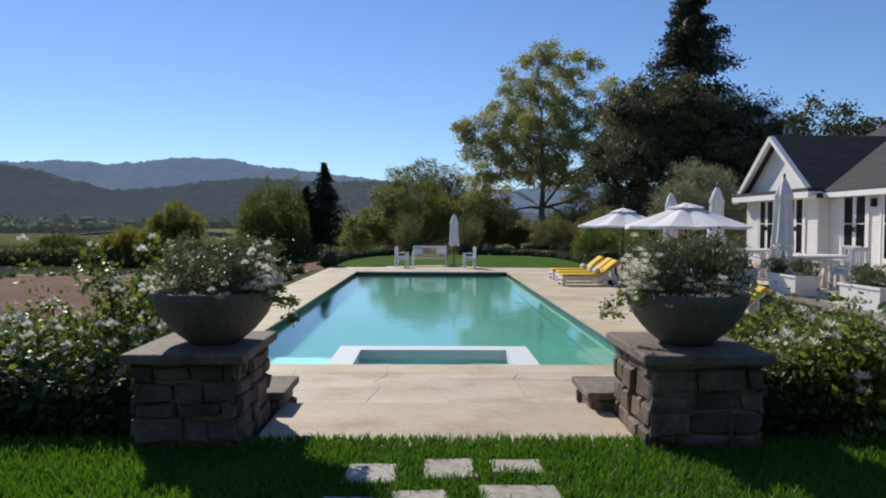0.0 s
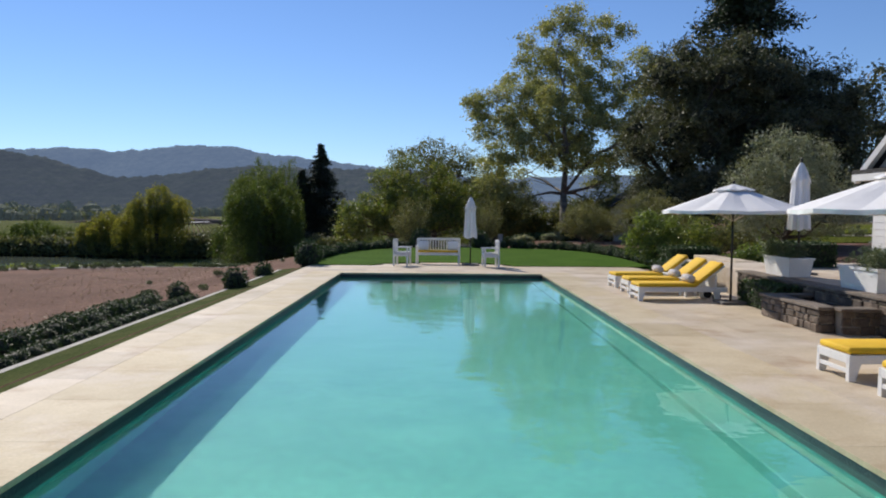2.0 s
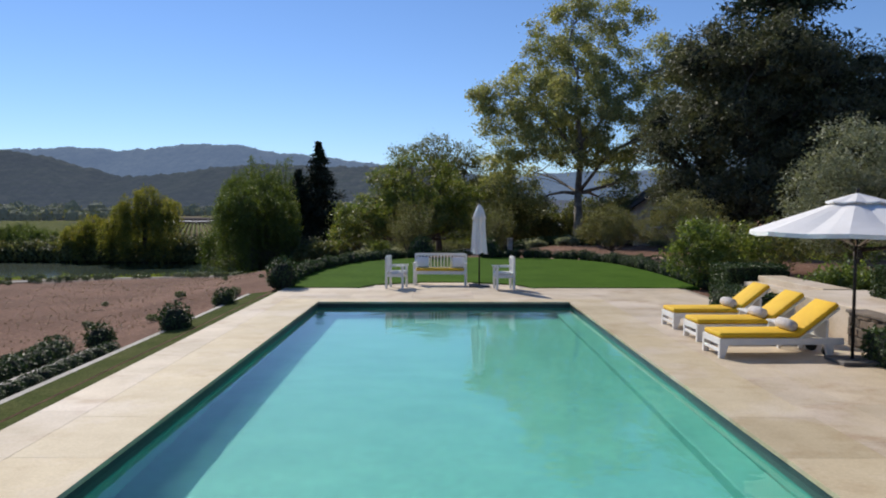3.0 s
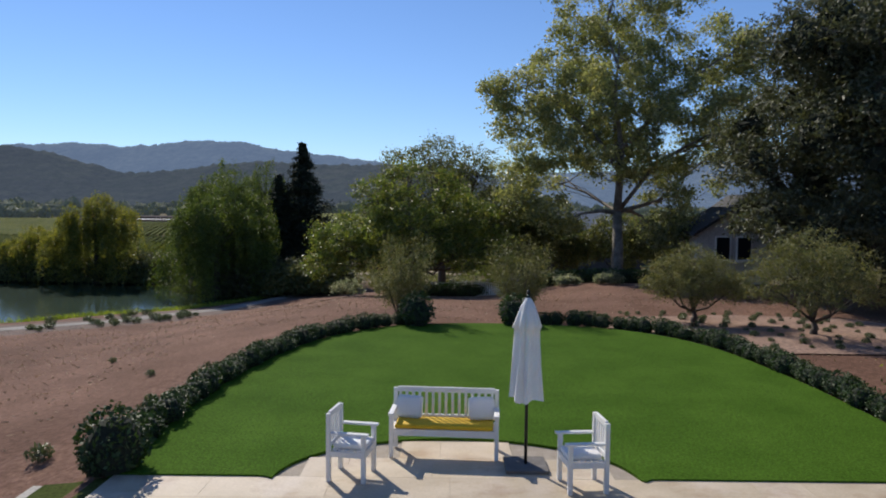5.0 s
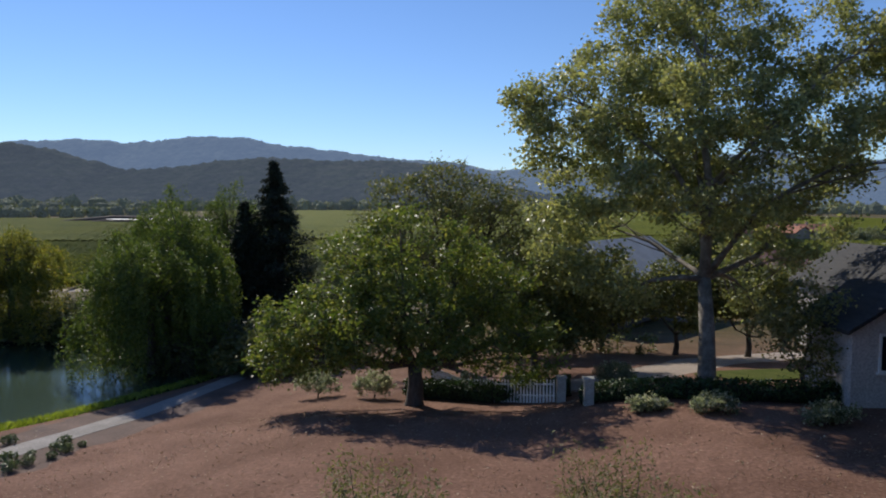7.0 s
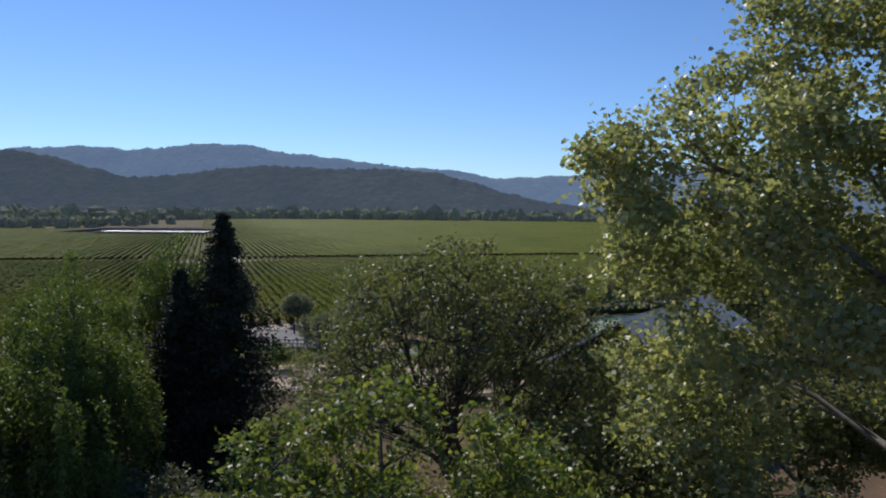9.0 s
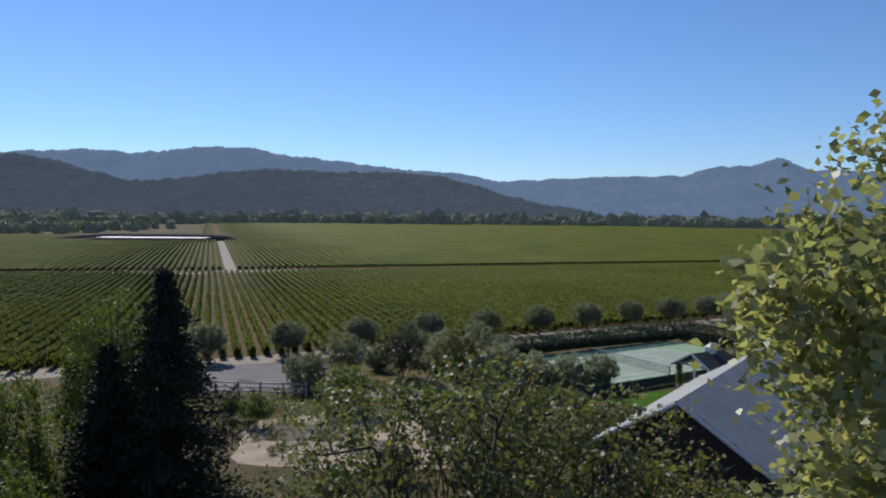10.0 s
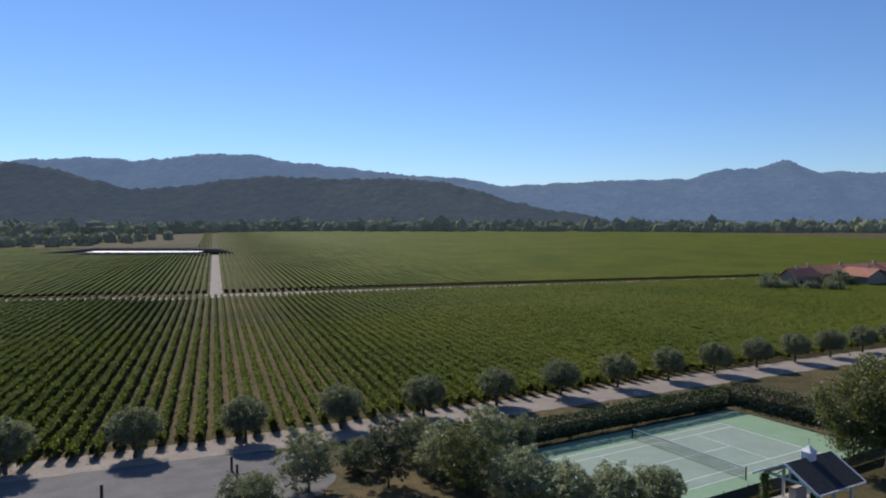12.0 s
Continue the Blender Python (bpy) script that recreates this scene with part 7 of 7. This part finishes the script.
# open pavilion by the court
def open_pavilion(m):
    ob = thing("pavilion", "open white-posted pavilion with dark roof and white cupola", "pavilion", m)
    L, W, E, R, O = 4.6, 4.2, 2.55, 3.75, 0.5
    k = (R - E) / (W / 2)
    part("floor_slab", boxes((-0.2, L + 0.2, -W / 2 - 0.2, W / 2 + 0.2, -0.3, 0.08), bev=0.02), M["concrete"], ob, "pale stone floor slab")
    for x in (0.1, L / 2, L - 0.1):
        for y in (-W / 2 + 0.1, W / 2 - 0.1):
            part("post", boxes((x - 0.09, x + 0.09, y - 0.09, y + 0.09, 0.08, E - 0.2), bev=0.01), M["siding"], ob, "white square post")
    for y in (-W / 2 + 0.1, W / 2 - 0.1):
        part("beam", boxes((0.0, L, y - 0.1, y + 0.1, E - 0.2, E)), M["siding"], ob)
    for x in (0.1, L - 0.1):
        part("tie_beam", boxes((x - 0.08, x + 0.08, -W / 2 + 0.2, W / 2 - 0.2, E - 0.18, E - 0.02)), M["siding"], ob)
        part("king_post", boxes((x - 0.06, x + 0.06, -0.07, 0.07, E - 0.02, R - 0.12)), M["siding"], ob)
        for q in (-0.8, 0.8):
            part("brace", tube(bmesh.new(), [(x, q * 1.4, E - 0.05), (x, q * 0.35, R - 0.5)], [0.06, 0.06], 4), M["siding"], ob)
    for s in (-1, 1):
        yo = W / 2 + O
        bm = bmesh.new()
        v = [(-O, 0, R), (L + O, 0, R), (L + O, s * yo, R - k * yo), (-O, s * yo, R - k * yo)]
        up = [bm.verts.new((p[0], p[1], p[2] + 0.06)) for p in v]
        lo = [bm.verts.new((p[0], p[1], p[2] - 0.06)) for p in v]
        bm.faces.new(up)
        bm.faces.new(lo[::-1])
        for i in range(4):
            bm.faces.new((up[i], lo[i], lo[(i + 1) % 4], up[(i + 1) % 4]))
        bmesh.ops.recalc_face_normals(bm, faces=bm.faces[:])
        part("roof", bm, M["shingle"], ob, "dark shingle roof slope")
        for x in (-O - 0.04, L + O + 0.04):
            part("rake_board", tube(bmesh.new(), [(x, 0, R), (x, s * (yo + 0.05), R - k * (yo + 0.05))], [0.1, 0.1], 4), M["white_paint"], ob, "white rake board")
        part("gutter", boxes((-O, L + O, s * (yo + 0.06) - 0.05, s * (yo + 0.06) + 0.05, R - k * yo - 0.1, R - k * yo + 0.02)), M["siding"], ob)
    part("back_wall", boxes((L - 0.3, L - 0.2, 0.3, W / 2 - 0.2, 0.08, E - 0.21)), M["siding"], ob, "white panelled back wall")
    part("counter", boxes((2.2, 3.6, 0.9, 1.5, 0.08, 1.0), bev=0.02), M["wood_grey"], ob, "weathered wooden counter")
    cup = part("cupola", boxes((L / 2 - 0.38, L / 2 + 0.38, -0.38, 0.38, R - 0.2, R + 0.5), bev=0.02), M["white_paint"], ob, "white roof cupola")
    bm = lathe(bmesh.new(), [(0.66, R + 0.5), (0.3, R + 0.72), (0.0, R + 1.0)], 4)
    bmesh.ops.rotate(bm, verts=bm.verts[:], cent=(0, 0, 0), matrix=Matrix.Rotation(math.pi / 4, 3, "Z"))
    bmesh.ops.translate(bm, verts=bm.verts[:], vec=(L / 2, 0, 0))
    part("cupola_roof", bm, M["siding"], cup)
    part("vane", tube(bmesh.new(), [(L / 2, 0, R + 0.95), (L / 2, 0, R + 1.5)], [0.02, 0.012], 5), M["dark_metal"], cup)
    for y in (-W / 2 + 0.1, W / 2 - 0.1):
        pts, _ = clumped([(0.1, y, 0.4 + 0.4 * q, 0.3, 0.3) for q in range(5)], 2200, 0.16, 24, 0.3)
        tagged(part("climbing_rose", leaf_mesh("climbing_rose", pts, 0.13, M["leaf_rose"]), None, ob, "leafy climber with pale blooms on the post"), kind="stuff")
        flowers(ob, [tuple(p) for p in pts[::45]], 0.07, M["petal"], "pale blooms on the climber")
    return ob


open_pavilion(pose(23.2, 132.1, -5.72, 0, 0, 30.6))

# olive trees along the track
first = None
for k in range(15):
    x, y = -39.8 + 8.42 * k + 1.3 * math.sin(k * 0.24), 139.0 + 5.07 * k + 1.2 * math.sin(k * 0.24)
    s = 1.0 + 0.07 * math.sin(k * 3.7)
    m = Matrix.Translation((x, y, hz(x, y))) @ Matrix.Rotation(k * 1.1, 4, "Z")
    if first is None or k == 7:
        first = tree("olive_tree", "round clipped olive tree beside the dusty track", (x, y, hz(x, y)), [(0, 0, 3.05, 2.15, 1.7), (-0.6, 0.3, 2.9, 1.9, 1.5), (0.7, -0.2, 2.9, 1.9, 1.5), (0.1, -0.6, 2.85, 1.9, 1.5), (0, 0.6, 2.85, 1.9, 1.5)], 0.18, 16000, M["leaf_olive"], M["bark"], 0.17, 1.3, 0.3, 40, 0.75, 3, group="olive trees along the track")
    else:
        copy_thing(first, m)

# weeds, seedlings and dry stalks over the kitchen garden
gp = []
for k in range(420):
    x, y = rng.uniform(-42, 14), rng.uniform(80, 128)
    if abs(y - (124 - 0.1 * abs(x))) < 2.6:
        continue
    c = np.array([x, y, hz(x, y) + 0.12])
    n2 = int(rng.integers(25, 110))
    s = rng.uniform(0.25, 0.9)
    gp.append(c + rng.normal(size=(n2, 3)) * np.array([s, s, 0.16]) * np.array([0.6, 0.6, 1]) + np.array([0, 0, 0.12]))
gp = np.concatenate(gp)
tagged(new("garden_weeds", leaf_mesh("garden_weeds", gp, 0.24, M["leaf_thin"], aspect=0.4, droop=-0.5)), "mixed weeds and seedlings over the garden ground", "plants", kind="stuff")
gp = []
for r in range(9):
    for k in range(70):
        x, y = -34 + k * 0.42, 113 + r * 1.35 + rng.normal() * 0.1
        if rng.random() < 0.8:
            gp.append(np.array([x, y, hz(x, y) + 0.2]) + rng.normal(size=(14, 3)) * np.array([0.16, 0.16, 0.14]))
tagged(new("vegetable_rows", leaf_mesh("vegetable_rows", np.concatenate(gp), 0.2, M["leaf_walnut"], aspect=0.5, droop=-0.3)), "green vegetable rows behind the rail fence", "vegetables", kind="stuff")

# rail fence
def rail_fence(a, b2, n, label):
    ob = thing("rail_fence", label, "fence")
    for k in range(n):
        u = k / (n - 1)
        x, y = a[0] + (b2[0] - a[0]) * u, a[1] + (b2[1] - a[1]) * u
        z = hz(x, y)
        part("post", boxes((x - 0.08, x + 0.08, y - 0.08, y + 0.08, z - 0.2, z + 1.35), bev=0.01), M["wood_grey"], ob)
        if k:
            for h in (0.4, 0.8, 1.2):
                part("rail", tube(bmesh.new(), [(px_, py_ - 0.1, pz_ + h), (x, y - 0.1, z + h)], [0.085, 0.085], 4), M["wood_grey"], ob)
        px_, py_, pz_ = x, y, z


rail_fence((-39.0, 127.4), (-15.0, 125.5), 12, "weathered three-rail wooden fence by the yard")
for k in range(14):
    x, y = -32 + 1.35 * k, 121.8 - 0.1 * k + 1.4 * (k % 3)
    st = thing("garden_stake", "thin dark wooden stake in the vegetable rows", "stake", Matrix.Translation(at(x, y)), group="garden stakes")
    part("pole", tube(bmesh.new(), [(0, 0, -0.2), (0.02, 0, 1.5)], [0.035, 0.03], 6), M["barn_wood"], st)

for x, y in ((-28.2, 132.6), (-19.6, 138.2), (-20.8, 140.5)):
    bo = thing("bollard", "short dark post standing in the gravel yard", "bollard", Matrix.Translation(at(x, y)), group="dark posts in the yard")
    part("post", boxes((-0.09, 0.09, -0.09, 0.09, -0.2, 1.25), bev=0.01), M["barn_wood"], bo)
    part("cap", boxes((-0.11, 0.11, -0.11, 0.11, 1.25, 1.31), bev=0.01), M["barn_wood"], bo)

# villas with tile roofs across the vineyard
for x, y, L, W, a in ((128, 352, 14, 10, 20), (143, 360, 20, 12, 20), (150, 338, 12, 9, 110), (163, 372, 18, 11, 15), (118, 338, 10, 7, 20)):
    vh, _, _ = gable_house("villa", pose(x, y, hz(x, y) - 0.3, 0, 0, a), L, W, 4.6, 7.0, 0.8, "tan stucco villa with red tile roof", M["terracotta"], M["stucco"], thick=0.3)
    part("chimney", boxes((L * 0.3, L * 0.3 + 1.0, -0.8, 0.2, 6.2, 8.2)), M["stucco"], vh)
    for q in (0.25, 0.5, 0.75):
        wv = part("window", boxes((L * q - 0.6, L * q + 0.6, -W / 2 - 0.06, -W / 2, 1.4, 3.0)), M["glass"], vh)
for k in range(26):
    x, y = 104 + 3.6 * k + rng.normal() * 2, 326 + 0.5 * k + rng.uniform(-10, 22)
    s = rng.uniform(1.0, 1.8)
    tree("villa_tree", "grey-green tree round the villas", at(x, y), [(0, 0, 2.2 * s, 1.9 * s, 1.6 * s), (-1.4 * s, 0, 1.6 * s, 1.3 * s, 1.2 * s), (1.4 * s, 0, 1.6 * s, 1.3 * s, 1.2 * s)], 0.55, 1300, M["leaf_olive"], M["bark"], 0.2, 1.0, 0.7, 26, 0.4, 2)

# ---- paving slabs ----
slab_meshes = {}


def slab(x0, x1, y0, y1, mat, parent, name, z=0.0):
    key = (round(x1 - x0, 3), round(y1 - y0, 3), mat.name)
    if key not in slab_meshes:
        w, d = key[0] / 2 - 0.0012, key[1] / 2 - 0.0012
        bm = boxes((-w, w, -d, d, -0.05, 0), bev=0.002)
        me = bpy.data.meshes.new(name)
        bm.to_mesh(me)
        bm.free()
        me.materials.append(mat)
        slab_meshes[key] = me
    ob = new(name, slab_meshes[key])
    ob.parent = parent
    ob.location = ((x0 + x1) / 2, (y0 + y1) / 2, z)


CW = 0.55
for k in range(16):
    y0 = PY0 - CW + k * (PY1 - PY0 + 2 * CW) / 16
    y1 = y0 + (PY1 - PY0 + 2 * CW) / 16
    slab(PX0 - CW - 0.35, PX0 + 0.03, y0, y1, M["coping"], terrace, "coping_stone")
    slab(PX1 - 0.03, PX1 + CW + 0.35, y0, y1, M["coping"], terrace, "coping_stone")
for k in range(5):
    x0 = PX0 + 0.03 + k * (PX1 - PX0 - 0.06) / 5
    x1 = x0 + (PX1 - PX0 - 0.06) / 5
    slab(x0, x1, PY0 - CW, PY0 + 0.03, M["coping"], terrace, "coping_stone")
    slab(x0, x1, PY1 - 0.03, PY1 + CW, M["coping"], terrace, "coping_stone")


def field(x0, x1, y0, y1, w, d, seed, rough=False):
    r = random.Random(seed)
    y = y0
    while y < y1 - 0.05:
        dd = min(d * r.choice((0.75, 1.0, 1.2)) if rough else d, y1 - y)
        if y1 - y - dd < 0.3:
            dd = y1 - y
        x, first = x0, True
        while x < x1 - 0.05:
            ww = w * r.choice((0.55, 0.8, 1.0, 1.3)) if rough else (w * (0.5 + 0.5 * r.randint(0, 1)) if first else w)
            first = False
            ww = min(ww, x1 - x)
            if x1 - x - ww < 0.3:
                ww = x1 - x
            slab(x, x + ww, y, y + dd, M["paving"], terrace, "paving_slab")
            x += ww
        y += dd


field(-4.66, PX0 - CW - 0.35, PY0 - CW, 33.0, 1.2, 1.5, 1)
field(PX1 + CW + 0.35, 6.7, PY0 - CW, 33.0, 1.35, 1.35, 2)


def flagstones(x0, x1, y0, y1, nx, ny, seed):
    """Irregular flagstones that share their jittered corners."""
    r = random.Random(seed)
    P = [[(x0 + (x1 - x0) * i / nx + (r.uniform(-0.22, 0.22) if 0 < i < nx else 0), y0 + (y1 - y0) * j / ny + (r.uniform(-0.13, 0.13) if 0 < j < ny else 0)) for i in range(nx + 1)] for j in range(ny + 1)]
    for j in range(ny):
        for i in range(nx):
            c = [P[j][i], P[j][i + 1], P[j + 1][i + 1], P[j + 1][i]]
            mx, my = sum(q[0] for q in c) / 4, sum(q[1] for q in c) / 4
            k = 0.996
            ring = []
            for a, b2 in zip(c, c[1:] + c[:1]):
                ring.append((mx + (a[0] - mx) * k, my + (a[1] - my) * k))
                w = r.uniform(-0.005, 0.005)
                ring.append((mx + ((a[0] + b2[0]) / 2 - mx) * k + w * (a[1] - b2[1]) * (0 < i < nx - 1), my + ((a[1] + b2[1]) / 2 - my) * k + w * (b2[0] - a[0]) * (0 < j < ny - 1)))
            z = r.uniform(-0.003, 0.0)
            v = [(x - mx, y - my, q) for q in (-0.05, z - 0.003) for x, y in ring] + [((x - mx) * 0.995, (y - my) * 0.995, z) for x, y in ring]
            n = len(ring)
            f = [tuple(range(2 * n, 3 * n))] + [(b3 * n + q, b3 * n + (q + 1) % n, (b3 + 1) * n + (q + 1) % n, (b3 + 1) * n + q) for b3 in (0, 1) for q in range(n)]
            ob = new("paving_slab", mesh_of("paving_slab", v, f, M["paving"]))
            ob.parent = terrace
            ob.location = (mx, my, 0)


flagstones(-4.66, 6.7, 7.64, PY0 - CW, 12, 5, 3)
field(PX0 - CW - 0.35, PX1 + CW + 0.35, PY1 + CW, 33.0, 1.6, 0.9, 5)
for y in (33.0, 33.75):
    h = 0.75
    hw = 2.5 * math.sqrt(max(0.0, 1 - ((y + h - 32.85) / 1.75) ** 2)) if y + h < 34.55 else 1.0
    field(-hw, hw, y, y + h, 1.2, h, 6)
